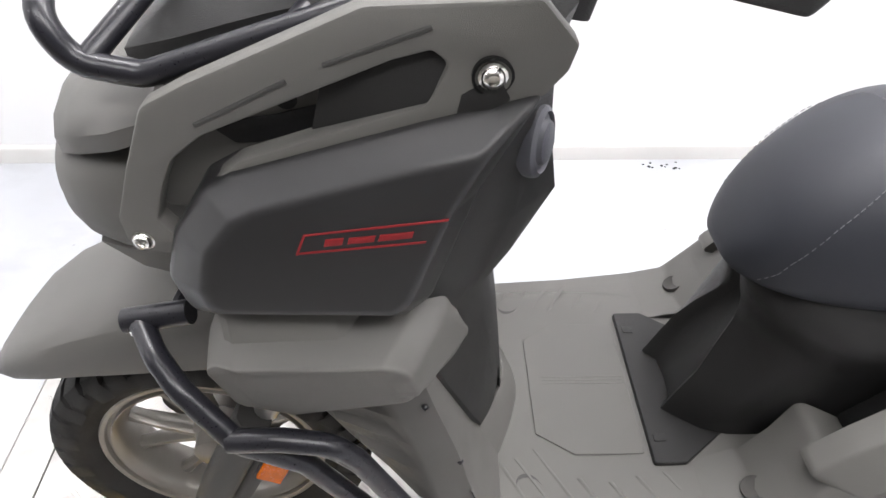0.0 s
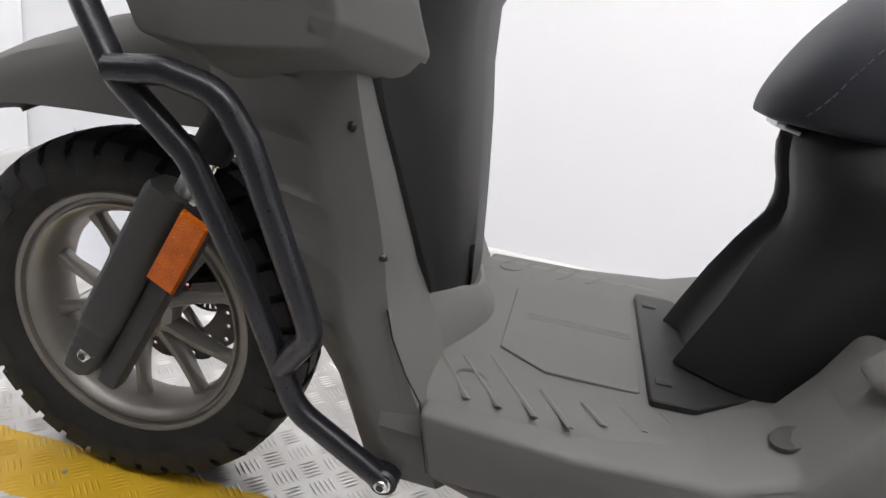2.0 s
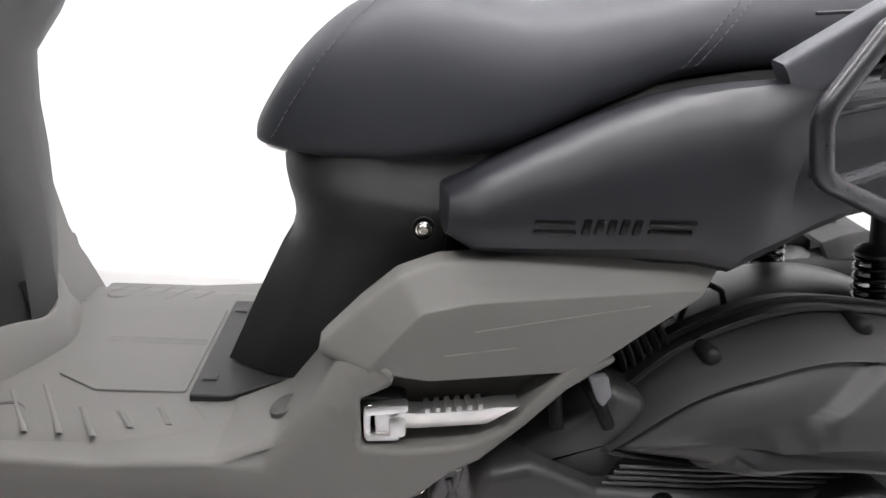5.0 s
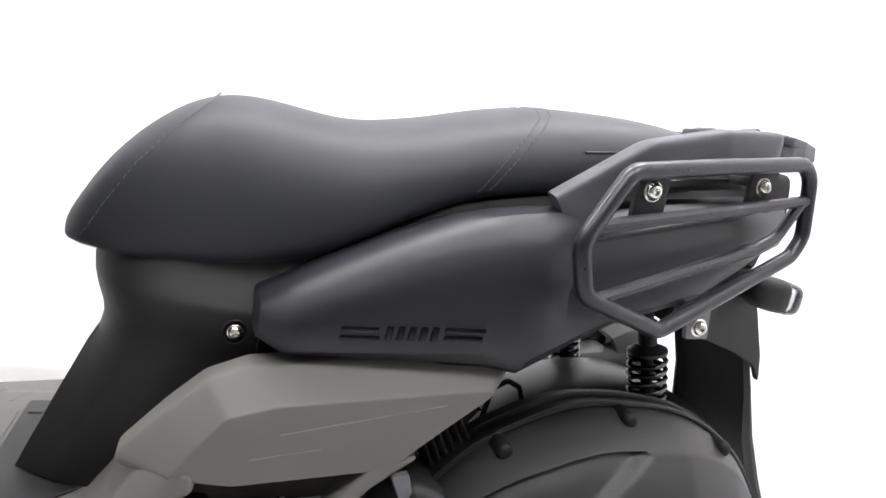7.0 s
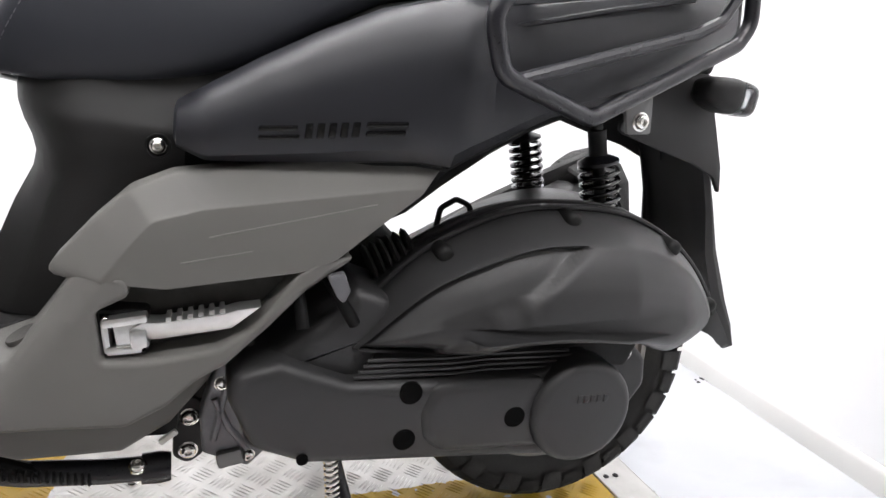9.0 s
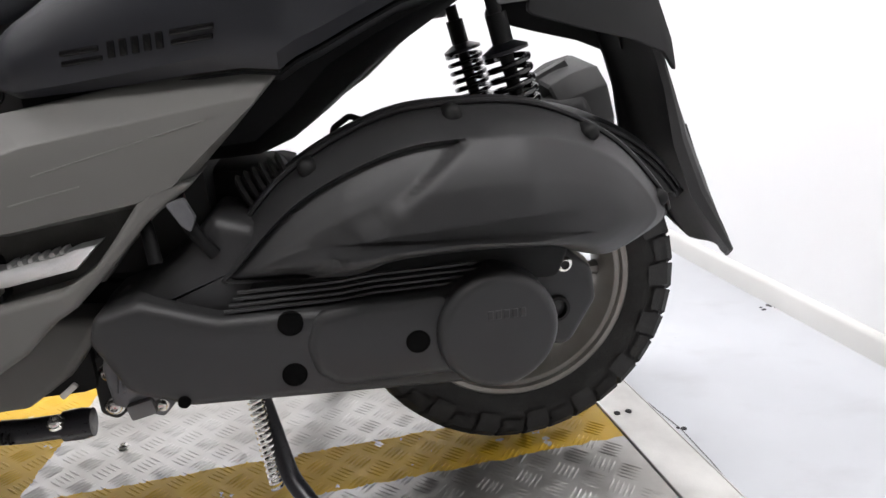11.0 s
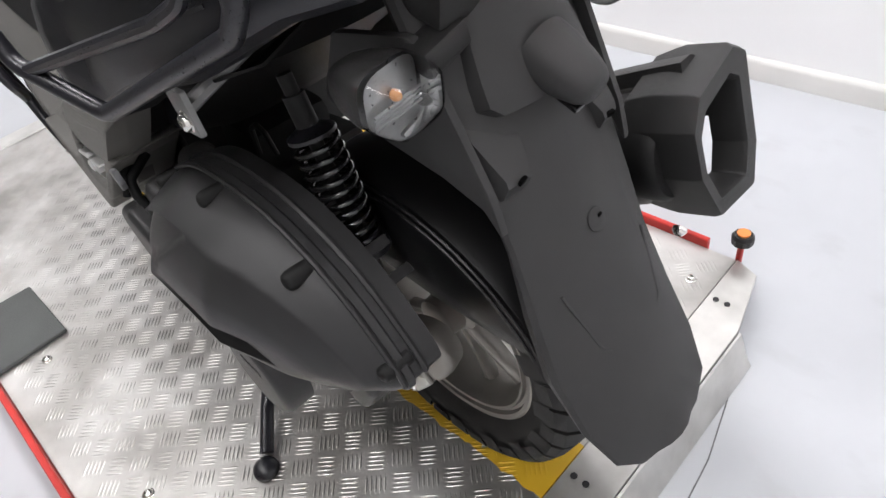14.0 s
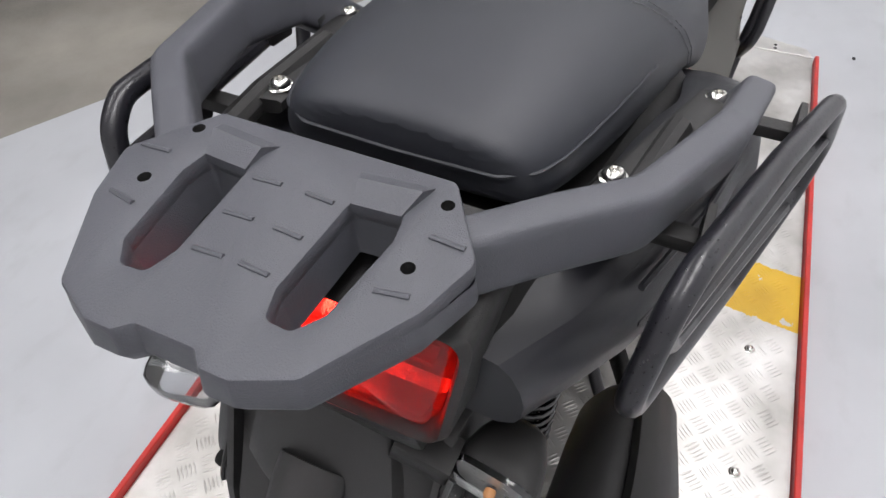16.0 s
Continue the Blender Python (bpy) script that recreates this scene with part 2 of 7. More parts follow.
# ---- mesh helpers ----
def finish(bm, angle=35):
    bmesh.ops.remove_doubles(bm, verts=bm.verts, dist=1e-5)
    bmesh.ops.recalc_face_normals(bm, faces=bm.faces)
    for f in bm.faces:
        f.smooth = True
    for e in bm.edges:
        if len(e.link_faces) == 2:
            e.smooth = e.calc_face_angle(0) < radians(angle)
        else:
            e.smooth = False


def part(name, bm, material, parent=None, label="", angle=35, fix=True):
    if fix:
        finish(bm, angle)
    me = bpy.data.meshes.new(name)
    bm.to_mesh(me)
    bm.free()
    me.materials.append(material)
    ob = new(name, me)
    if parent:
        ob.parent = parent
        if parent.type == "EMPTY":
            ob.matrix_parent_inverse = parent.matrix_basis.inverted()
    return tagged(ob, label)


def shell(ob, thick):
    s = ob.modifiers.new("thickness", "SOLIDIFY")
    s.thickness, s.offset = thick, -1
    return ob


def thing(name, at, label, category, group="", kind=""):
    ob = new(name)
    ob.location = at
    ob.empty_display_size = 0.05
    return tagged(ob, label, category, group, kind)


class Outline(list):
    """A rounded polygon that remembers its sharp corners."""
    raw, radius, steps = None, 0.01, 4


def fillet(pts, r=0.01, k=4):
    """A polygon with its corners rounded; a point's own radius may follow its coordinates."""
    out = Outline()
    out.raw, out.radius, out.steps = [tuple(p) for p in pts], r, k
    n = len(pts)
    for i, q in enumerate(pts):
        own = q[2] if len(q) > 2 else r
        p = Vector(q[:2])
        a, b = Vector(pts[i - 1][:2]) - p, Vector(pts[(i + 1) % n][:2]) - p
        la, lb = a.length, b.length
        a.normalize()
        b.normalize()
        ang = a.angle(b, math.pi)
        d = min(max(own, 0.0002) / max(math.tan(ang / 2), 0.01), la * 0.45, lb * 0.45)
        s, e = p + a * d, p + b * d
        for j in range(k + 1):
            t = j / k
            out.append(s * (1 - t) ** 2 + p * 2 * t * (1 - t) + e * t * t)
    return out


def path3(pts, r=0.03, k=5):
    out = []
    n = len(pts)
    for i, q in enumerate(pts):
        p = Vector(q)
        if i in (0, n - 1):
            out.append(p)
            continue
        a, b = Vector(pts[i - 1]) - p, Vector(pts[i + 1]) - p
        la, lb = a.length, b.length
        a.normalize()
        b.normalize()
        ang = a.angle(b, math.pi)
        if ang > 3.08:
            out.append(p)
            continue
        d = min(r / math.tan(ang / 2), la * 0.48, lb * 0.48)
        s, e = p + a * d, p + b * d
        for j in range(k + 1):
            t = j / k
            out.append(s * (1 - t) ** 2 + p * 2 * t * (1 - t) + e * t * t)
    return out


def inset(poly, d):
    """The polygon drawn in by d on all sides."""
    if d == 0:
        return [Vector(p[:2]) for p in poly]
    src = poly.raw if isinstance(poly, Outline) else poly
    n = len(src)
    turn = sum(src[i][0] * src[(i + 1) % n][1] - src[(i + 1) % n][0] * src[i][1] for i in range(n))
    s = 1 if turn > 0 else -1
    out = []
    for i in range(n):
        p, a, b = Vector(src[i][:2]), Vector(src[i - 1][:2]), Vector(src[(i + 1) % n][:2])
        e1, e2 = (p - a).normalized(), (b - p).normalized()
        n1, n2 = Vector((-e1.y, e1.x)) * s, Vector((-e2.y, e2.x)) * s
        m = n1 + n2
        m = m * (2 / max(0.25, m.length_squared)) if m.length > 1e-6 else n1
        q = p + m * d
        if isinstance(poly, Outline):
            own = src[i][2] if len(src[i]) > 2 else poly.radius
            bend = (e1.x * e2.y - e1.y * e2.x) * s
            out.append((q.x, q.y, max(0.0015, own - d if bend > 0 else own + d)))
        else:
            out.append(q)
    return list(fillet(out, poly.radius, poly.steps)) if isinstance(poly, Outline) else out


def skin(bm, loops, caps=True, closed=True):
    rows = [[bm.verts.new(p) for p in lp] for lp in loops]
    n = len(rows[0])
    for a, b in zip(rows, rows[1:]):
        for i in range(n if closed else n - 1):
            j = (i + 1) % n
            try:
                bm.faces.new((a[i], a[j], b[j], b[i]))
            except ValueError:
                pass
    if caps and closed:
        bm.faces.new(rows[0])
        bm.faces.new(rows[-1])
    return rows


def slab(bm, outline, w, layers, side=-1):
    """A panel drawn from the side: outline in x, z; w gives its outer half width at x, z; layers of (inset, step outwards)."""
    loops = []
    for ins, off in layers:
        loops.append([(p[0], side * (w(p[0], p[1]) + off), p[1]) for p in inset(outline, ins)])
    skin(bm, loops)


def relief(bm, outline, w, depth, bevel, step, side):
    """A panel drawn from the side whose face follows w at every spot, with a rounded edge turned in by depth."""
    layers = soft(depth, bevel)
    skin(bm, [[(p[0], side * (w(p[0], p[1]) + off), p[1]) for p in inset(outline, ins)] for ins, off in layers], caps=False)
    ring = [Vector((p[0], 0, p[1])) for p in inset(outline, bevel)]
    face = bmesh.new()
    vs = [face.verts.new(p) for p in ring]
    for tri in mathutils.geometry.tessellate_polygon([ring]):
        try:
            face.faces.new([vs[i] for i in tri])
        except ValueError:
            pass
    xs, zs = [p.x for p in ring], [p.z for p in ring]
    for axis, lo, hi in ((0, min(xs), max(xs)), (2, min(zs), max(zs))):
        n = int((hi - lo) / step)
        for i in range(1, n):
            co, no = [0, 0, 0], [0, 0, 0]
            co[axis], no[axis] = lo + (hi - lo) * i / n, 1
            bmesh.ops.bisect_plane(face, geom=face.verts[:] + face.edges[:] + face.faces[:], dist=1e-6, plane_co=co, plane_no=no)
    for v in face.verts:
        v.co.y = side * w(v.co.x, v.co.z)
    me = bpy.data.meshes.new("tmp")
    face.to_mesh(me)
    face.free()
    bm.from_mesh(me)
    bpy.data.meshes.remove(me)
    bmesh.ops.remove_doubles(bm, verts=bm.verts, dist=0.0002)


def soft(depth, bevel, steps=3):
    """Layers of a panel of that depth with a rounded outer edge."""
    rows = [(0.0, -depth)]
    for i in range(steps + 1):
        a = math.pi / 2 * i / steps
        rows.append((bevel * (1 - math.cos(a)), -bevel * (1 - math.sin(a))))
    return rows


def ease(t):
    t = min(1.0, max(0.0, t))
    return t * t * (3 - 2 * t)


def flat(value, dx=0.0, x0=0.0, dz=0.0, z0=0.0):
    return lambda x, z: value + dx * (x - x0) + dz * (z - z0)


def tube(bm, pts, r, n=10, bend=0.03, squash=None, cap=True, r2=None):
    """A round bar along a bent line; squash (a, b) makes its section a rounded box of those half sizes."""
    line = path3(pts, bend)
    rows = []
    t0 = (line[1] - line[0]).normalized()
    up = Vector((0, 0, 1)) if abs(t0.z) < 0.9 else Vector((0, 1, 0))
    side = t0.cross(up).normalized()
    for i, p in enumerate(line):
        t = ((line[min(i + 1, len(line) - 1)] - line[max(i - 1, 0)])).normalized()
        side = (side - t * side.dot(t)).normalized()
        upv = side.cross(t)
        rr = r if r2 is None else r + (r2 - r) * i / (len(line) - 1)
        ring = []
        for k in range(n):
            a = 2 * math.pi * (k + 0.5) / n
            c, s = math.cos(a), math.sin(a)
            if squash:
                c = math.copysign(abs(c) ** 0.4, c) * squash[0]
                s = math.copysign(abs(s) ** 0.4, s) * squash[1]
                ring.append(p + side * c + upv * s)
            else:
                ring.append(p + (side * c + upv * s) * rr)
        rows.append(ring)
    skin(bm, rows, caps=cap)


def lathe(bm, profile, centre, axis=(0, 1, 0), n=32, cap=True, a0=0.0, a1=2 * math.pi):
    """A profile of (radius, along the axis) turned about the axis."""
    ax = Vector(axis).normalized()
    u = ax.orthogonal().normalized() if abs(ax.y) < 0.99 else Vector((1, 0, 0))
    v = ax.cross(u)
    c = Vector(centre)
    full = a1 - a0 > 2 * math.pi - 1e-6
    cols = []
    for k in range(n if full else n + 1):
        a = a0 + (a1 - a0) * k / n
        d = u * math.cos(a) + v * math.sin(a)
        cols.append([bm.verts.new(c + d * r + ax * h) for r, h in profile])
    m = len(cols)
    for k in range(m if full else m - 1):
        a, b = cols[k], cols[(k + 1) % m]
        for i in range(len(profile) - 1):
            bm.faces.new((a[i], a[i + 1], b[i + 1], b[i]))
    if cap and full:
        for i in (0, -1):
            if profile[i][0] > 1e-6:
                bm.faces.new([col[i] for col in cols])


def box(bm, size, centre, bevel=0.003, rot=(0, 0, 0), seg=2):
    b = bmesh.new()
    bmesh.ops.create_cube(b, size=1)
    for v in b.verts:
        v.co = Vector((v.co.x * size[0], v.co.y * size[1], v.co.z * size[2]))
    if bevel:
        bmesh.ops.bevel(b, geom=b.edges[:], offset=bevel, segments=seg, affect="EDGES", profile=0.6)
    bmesh.ops.transform(b, matrix=pose(*centre, *rot), verts=b.verts)
    me = bpy.data.meshes.new("tmp")
    b.to_mesh(me)
    b.free()
    bm.from_mesh(me)
    bpy.data.meshes.remove(me)


def plank(bm, outline, z0, z1, bevel=0.002):
    """An outline in x, y run from z0 to z1 with eased edges."""
    loops = [[(p[0], p[1], z) for p in inset(outline, i)] for i, z in
             ((bevel, z0), (0, z0 + bevel), (0, z1 - bevel), (bevel, z1))]
    skin(bm, loops)


def cut_sheet(outer, holes, thick, bevel=0.002):
    """A flat sheet in x, y with holes through it and eased edges."""
    cu = bpy.data.curves.new("sheet", "CURVE")
    cu.dimensions, cu.fill_mode = "2D", "BOTH"
    cu.extrude, cu.bevel_depth, cu.bevel_resolution, cu.offset = thick / 2 - bevel, bevel, 1, -bevel
    for ring in (outer, *holes):
        sp = cu.splines.new("POLY")
        sp.points.add(len(ring) - 1)
        for q, p in zip(sp.points, ring):
            q.co = (p[0], p[1], 0, 1)
        sp.use_cyclic_u = True
    ob = new("sheet", cu)
    me = bpy.data.meshes.new_from_object(ob)
    bpy.data.objects.remove(ob)
    bm = bmesh.new()
    bm.from_mesh(me)
    bpy.data.meshes.remove(me)
    bpy.data.curves.remove(cu)
    return bm


def coil(bm, a, b, radius, wire, turns, n=12, m=6):
    a, b = Vector(a), Vector(b)
    ax = (b - a).normalized()
    u = ax.orthogonal().normalized()
    v = ax.cross(u)
    steps = int(turns * n)
    pts = []
    for i in range(steps + 1):
        t = i / steps
        an = 2 * math.pi * turns * t
        pts.append(a + (b - a) * t + (u * math.cos(an) + v * math.sin(an)) * radius)
    rows = []
    for i, p in enumerate(pts):
        t = (pts[min(i + 1, steps)] - pts[max(i - 1, 0)]).normalized()
        rad = (p - (a + (b - a) * (i / steps))).normalized()
        w = t.cross(rad)
        rows.append([p + (rad * math.cos(2 * math.pi * k / m) + w * math.sin(2 * math.pi * k / m)) * wire for k in range(m)])
    skin(bm, rows)


def bolt(name, at, axis, r, parent, material=None, label=""):
    """A domed socket screw with its washer."""
    bm = bmesh.new()
    lathe(bm, [(r * 1.25, -0.004), (r * 1.25, 0.0), (r * 1.05, 0.0006), (r, 0.001), (r * 0.98, r * 0.35), (r * 0.8, r * 0.62), (r * 0.5, r * 0.72), (r * 0.48, r * 0.3), (0.0, r * 0.25)], at, axis, 16)
    return part(name, bm, material or CHROME, parent, label, 40)


# ---- the room ----
FLOOR_Z, BACK_Y, RIGHT_X, LEFT_X = -0.07, 1.245, 2.258, -1.32


def slab_box(name, lo, hi, material, label, kind="structure", bevel=0.0):
    bm = bmesh.new()
    box(bm, [h - l for l, h in zip(lo, hi)], [(h + l) / 2 for l, h in zip(lo, hi)], bevel)
    return tagged(part(name, bm, material), label, "wall" if "wall" in name else name.split("_")[0], kind=kind)


slab_box("ground", (-9, -9, -0.30), (9, 9, -0.078), CONC, "worn brown-grey concrete hall floor with dark stains")
bm = bmesh.new()
plank(bm, [(-2.6, 0.04), (-2.6, 1.6), (2.6, 1.6), (2.6, -2.56)], -0.0775, FLOOR_Z, 0.001)
tagged(part("floor", bm, FLOORM), "smooth white painted floor sheet with grey scuffs", "floor", kind="structure")


def wall_slab(name, a, b, out, label):
    """An upright panel from a to b in plan, its thickness going to the side of out."""
    bm = bmesh.new()
    a, b, o = Vector(a), Vector(b), Vector(out) * 0.1
    plank(bm, [a, b, b + o, a + o], -0.075, 2.9, 0.0005)
    return tagged(part(name, bm, WALL), label, "wall", kind="structure")


BACK_SLOPE, RIGHT_SLOPE = 0.035, -0.020


def back_y(x):
    return BACK_Y + BACK_SLOPE * x


def right_x(y):
    return RIGHT_X + RIGHT_SLOPE * y


wall_slab("wall_back", (LEFT_X - 0.1, back_y(LEFT_X - 0.1)), (RIGHT_X + 0.1, back_y(RIGHT_X + 0.1)), (-BACK_SLOPE, 1), "plain white smooth wall panel behind the lift")
wall_slab("wall_right", (right_x(-2.45), -2.45), (right_x(1.30), back_y(RIGHT_X) - 0.003), (1, 0), "plain white smooth wall panel at the tail end")
slab_box("wall_left", (LEFT_X - 0.1, -0.35, -0.075), (LEFT_X, back_y(LEFT_X) - 0.006, 2.9), WALL, "plain white smooth wall panel at the front end")
slab_box("ceiling", (-5, -6, 2.92), (5, 3, 3.02), CEIL, "flat white ceiling")
slab_box("wall_hall_far", (-5.1, -6.1, -0.08), (5.1, -6.0, 2.92), HALL, "plain light grey hall wall")
slab_box("wall_hall_front", (-5.1, -6.0, -0.08), (-5.0, 3.0, 2.92), HALL, "plain light grey hall wall")
slab_box("wall_hall_tail", (5.0, -6.0, -0.08), (5.1, 3.0, 2.92), HALL, "plain light grey hall wall")
slab_box("wall_hall_back", (-5.1, 3.0, -0.08), (5.1, 3.1, 2.92), HALL, "plain light grey hall wall")


def baseboard(name, a, b, inward, label):
    """A low plastic skirting with a rounded top, from a to b along a wall."""
    bm = bmesh.new()
    a, b, n = Vector(a), Vector(b), Vector(inward)
    prof = [(0.0, 0.0), (0.016, 0.0), (0.016, 0.046), (0.012, 0.056), (0.004, 0.06), (0.0, 0.06)]
    skin(bm, [[e + n * (d + 0.0005) + Vector((0, 0, z)) for d, z in prof] for e in (a, b)])
    return tagged(part(name, bm, SKIRT, None, "", 50), label, "baseboard", kind="structure")


baseboard("baseboard_back", (LEFT_X + 0.017, back_y(LEFT_X), FLOOR_Z), (right_x(1.31) - 0.017, back_y(RIGHT_X), FLOOR_Z), (0, -1, 0), "cream white plastic skirting along the wall foot")
baseboard("baseboard_right", (right_x(-2.45), -2.45, FLOOR_Z), (right_x(1.30), back_y(RIGHT_X) - 0.002, FLOOR_Z), (-1, 0, 0), "cream white plastic skirting along the wall foot")
baseboard("baseboard_left", (LEFT_X, -0.35, FLOOR_Z), (LEFT_X, back_y(LEFT_X) - 0.006, FLOOR_Z), (1, 0, 0), "cream white plastic skirting along the wall foot")


def grime(x, y, n, spread, seed):
    """A small cluster of dark drill marks and grime on the floor."""
    rnd = random.Random(seed)
    bm = bmesh.new()
    for i in range(n):
        px, py, r = x + rnd.uniform(-spread, spread), y + rnd.uniform(-spread * 0.5, spread * 0.5), rnd.uniform(0.003, 0.007)
        lathe(bm, [(r, FLOOR_Z - 0.001), (r * 0.9, FLOOR_Z + 0.0012), (0, FLOOR_Z + 0.0016)], (px, py, 0), (0, 0, 1), 7)
    return tagged(part("floor_mark", bm, GRIME_SHADE), "cluster of small black grime spots on the white floor", "floor mark", "floor marks", "stuff")


grime(1.085, 1.215, 7, 0.06, 3)
grime(2.218, 0.455, 10, 0.030, 4)
grime(-0.62, 0.60, 2, 0.012, 5)
grime(-0.68, 0.30, 1, 0.004, 6)
grime(1.15, 1.235, 5, 0.05, 7)
grime(1.731, 0.026, 3, 0.006, 8)

bm = bmesh.new()
tube(bm, [(1.655, 0.360, FLOOR_Z), (1.676, 0.300, FLOOR_Z), (1.708, 0.185, FLOOR_Z), (1.718, 0.115, FLOOR_Z), (1.731, 0.025, FLOOR_Z), (1.729, -0.080, FLOOR_Z), (1.712, -0.30, FLOOR_Z), (1.735, -0.52, FLOOR_Z), (1.72, -0.80, FLOOR_Z)], 0.0013, 5, 0.1)
tagged(part("floor_crack", bm, mat("grey_crack", (0.16, 0.16, 0.16), 0.8, var=0.3, vscale=40)), "thin grey crack line in the white floor", "floor crack", kind="structure")
# hall lights over the booth
for lx, ly, _ in LAMPS:
    lamp = thing("ceiling_light", (lx, ly, 2.72), "long white ceiling light with a glowing diffuser", "ceiling light", "ceiling lights")
    bm = bmesh.new()
    box(bm, (1.15, 0.58, 0.17), (lx, ly, 2.836), 0.01)
    part("housing", bm, CEIL, lamp)
    bm = bmesh.new()
    box(bm, (1.07, 0.51, 0.03), (lx, ly, 2.735), 0.004)
    part("diffuser", bm, TUBELIGHT, lamp)

# ---- the lift ----
YAW = radians(2.4)
UX, UY = math.cos(YAW), math.sin(YAW)
OX, OY = 0.60, -0.042
U0, U1, HALF = -1.005, 0.975, 0.545


def deck(u, v, z=0.0):
    return Vector((OX + u * UX - v * UY, OY + u * UY + v * UX, z))


def deck_box(bm, u0, u1, v0, v1, z0, z1, bevel=0.002):
    plank(bm, [deck(u, v)[:2] for u, v in ((u0, v0), (u1, v0), (u1, v1), (u0, v1))], z0, z1, bevel)


lift = thing("motorcycle_lift", (OX, OY, FLOOR_Z), "low motorcycle lift with aluminium chequer deck, yellow stripes and red rails", "motorcycle lift")
bm = bmesh.new()
deck_box(bm, U0, U1, -HALF, HALF, -0.008, 0.0, 0.0005)
part("deck_plate", bm, DECKM, lift, "aluminium chequer plate with worn yellow painted stripes")
bm = bmesh.new()
deck_box(bm, U0 + 0.03, U1 - 0.02, -HALF + 0.03, HALF - 0.03, FLOOR_Z, -0.0085, 0.003)
part("base_frame", bm, LIFTGREY, lift)
for s in (-1, 1):
    bm = bmesh.new()
    deck_box(bm, U0 + 0.01, U1 - (0.06 if s > 0 else 0.02), s * (HALF + 0.0015), s * (HALF + 0.0135), -0.045, 0.018, 0.002) if s > 0 else \
        deck_box(bm, U0 + 0.01, U1 - 0.02, s * (HALF + 0.0135), s * (HALF + 0.0015), -0.045, 0.018, 0.002)
    part("side_rail", bm, REDRAIL, lift, "red painted steel side rail")
# plain strips at both ends, with pairs of dark holes, and a sloping lip
for end, sgn in ((U1, 1), (U0, -1)):
    bm = bmesh.new()
    pts = [(end + sgn * 0.002, -HALF), (end + sgn * 0.081, -HALF), (end + sgn * 0.081, HALF - 0.16), (end + sgn * 0.048, HALF - 0.02), (end + sgn * 0.002, HALF)]
    plank(bm, [deck(u, v)[:2] for u, v in (pts if sgn > 0 else pts[::-1])], -0.012, 0.003, 0.0012)
    strip = part("end_strip", bm, STEEL, lift, "plain brushed metal end strip with pairs of holes")
    # raised black dots paint the unlit depth of the holes
    for v in (-0.43, -0.005, 0.43):
        for d in (-0.0105, 0.0105):
            bm = bmesh.new()
            lathe(bm, [(0.0055, 0.0028), (0.0055, 0.0042), (0.003, 0.0048), (0, 0.0044)], deck(end + sgn * 0.028 + d, v), (0, 0, 1), 10)
            part("screw", bm, GRIME_SHADE, strip)
    bm = bmesh.new()
    loops = []
    for v in (-HALF, HALF - 0.16):
        loops.append([deck(end + sgn * u, v, z) for u, z in ((0.083, 0.001), (0.087, -0.001), (0.106, -0.055), (0.114, -0.0685), (0.095, -0.0685), (0.080, -0.02))])
    skin(bm, loops)
    part("ramp_lip", bm, STEEL, lift, "bent sheet metal ramp lip down to the floor")


def chequer_tread():
    """Five raised bars a field, turned by a right angle from field to field."""
    c, vs, fs = 0.0415, [], []
    ca = math.sqrt(0.5)
    n = int(2.2 / c)
    for i in range(-n, n):
        for j in range(-n, n):
            a0, b0 = (i + 0.5) * c, (j + 0.5) * c
            u, v = (a0 - b0) * ca, (a0 + b0) * ca
            if not (U0 + 0.022 < u < U1 - 0.022 and abs(v) < HALF - 0.022):
                continue
            along = (i + j) % 2
            for k in range(5):
                off = (k - 2) * 0.0074
                ln, w = 0.0175, 0.0019
                base = len(vs)
                for s, t, z in ((-ln, 0, 0), (-ln * 0.45, -w, 0), (ln * 0.45, -w, 0), (ln, 0, 0), (ln * 0.45, w, 0), (-ln * 0.45, w, 0), (-ln * 0.6, 0, 0.0013), (0, 0, 0.0019), (ln * 0.6, 0, 0.0013)):
                    da, db = (s, t + off) if along else (t + off, s)
                    a, b = a0 + da, b0 + db
                    p = deck((a - b) * ca, (a + b) * ca, z)
                    vs.append((p.x, p.y, p.z + 0.0001))
                fs += [tuple(base + q for q in f) for f in ((0, 1, 6), (1, 2, 7), (1, 7, 6), (2, 8, 7), (2, 3, 8), (3, 4, 8), (4, 7, 8), (4, 5, 7), (5, 6, 7), (5, 0, 6))]
    me = bpy.data.meshes.new("chequer_tread")
    me.from_pydata(vs, [], fs)
    me.polygons.foreach_set("use_smooth", [True] * len(me.polygons))
    me.materials.append(DECKM)
    ob = new("chequer_tread", me)
    ob.parent, ob.matrix_parent_inverse = lift, lift.matrix_basis.inverted()
    return tagged(ob, "raised bars of the chequer plate", kind="stuff")


chequer_tread()
# flush bolts and buttons on the deck
for x, y, r in ((0.575, -0.036, 0.023),):
    bm = bmesh.new()
    lathe(bm, [(r, 0.0), (r, 0.0035), (r * 0.93, 0.005), (0, 0.0052)], (x, y, 0), (0, 0, 1), 28)
    part("lock_button", bm, ALU, lift, "round plain aluminium button")
for x, y in ((1.095, -0.479), (0.782, 0.420), (1.065, 0.429), (1.512, 0.451), (0.641, -0.497), (1.237, -0.541), (0.782, 0.114)):
    bolt("deck_bolt", (x, y, 0.001), (0, 0, 1), 0.0085, lift)
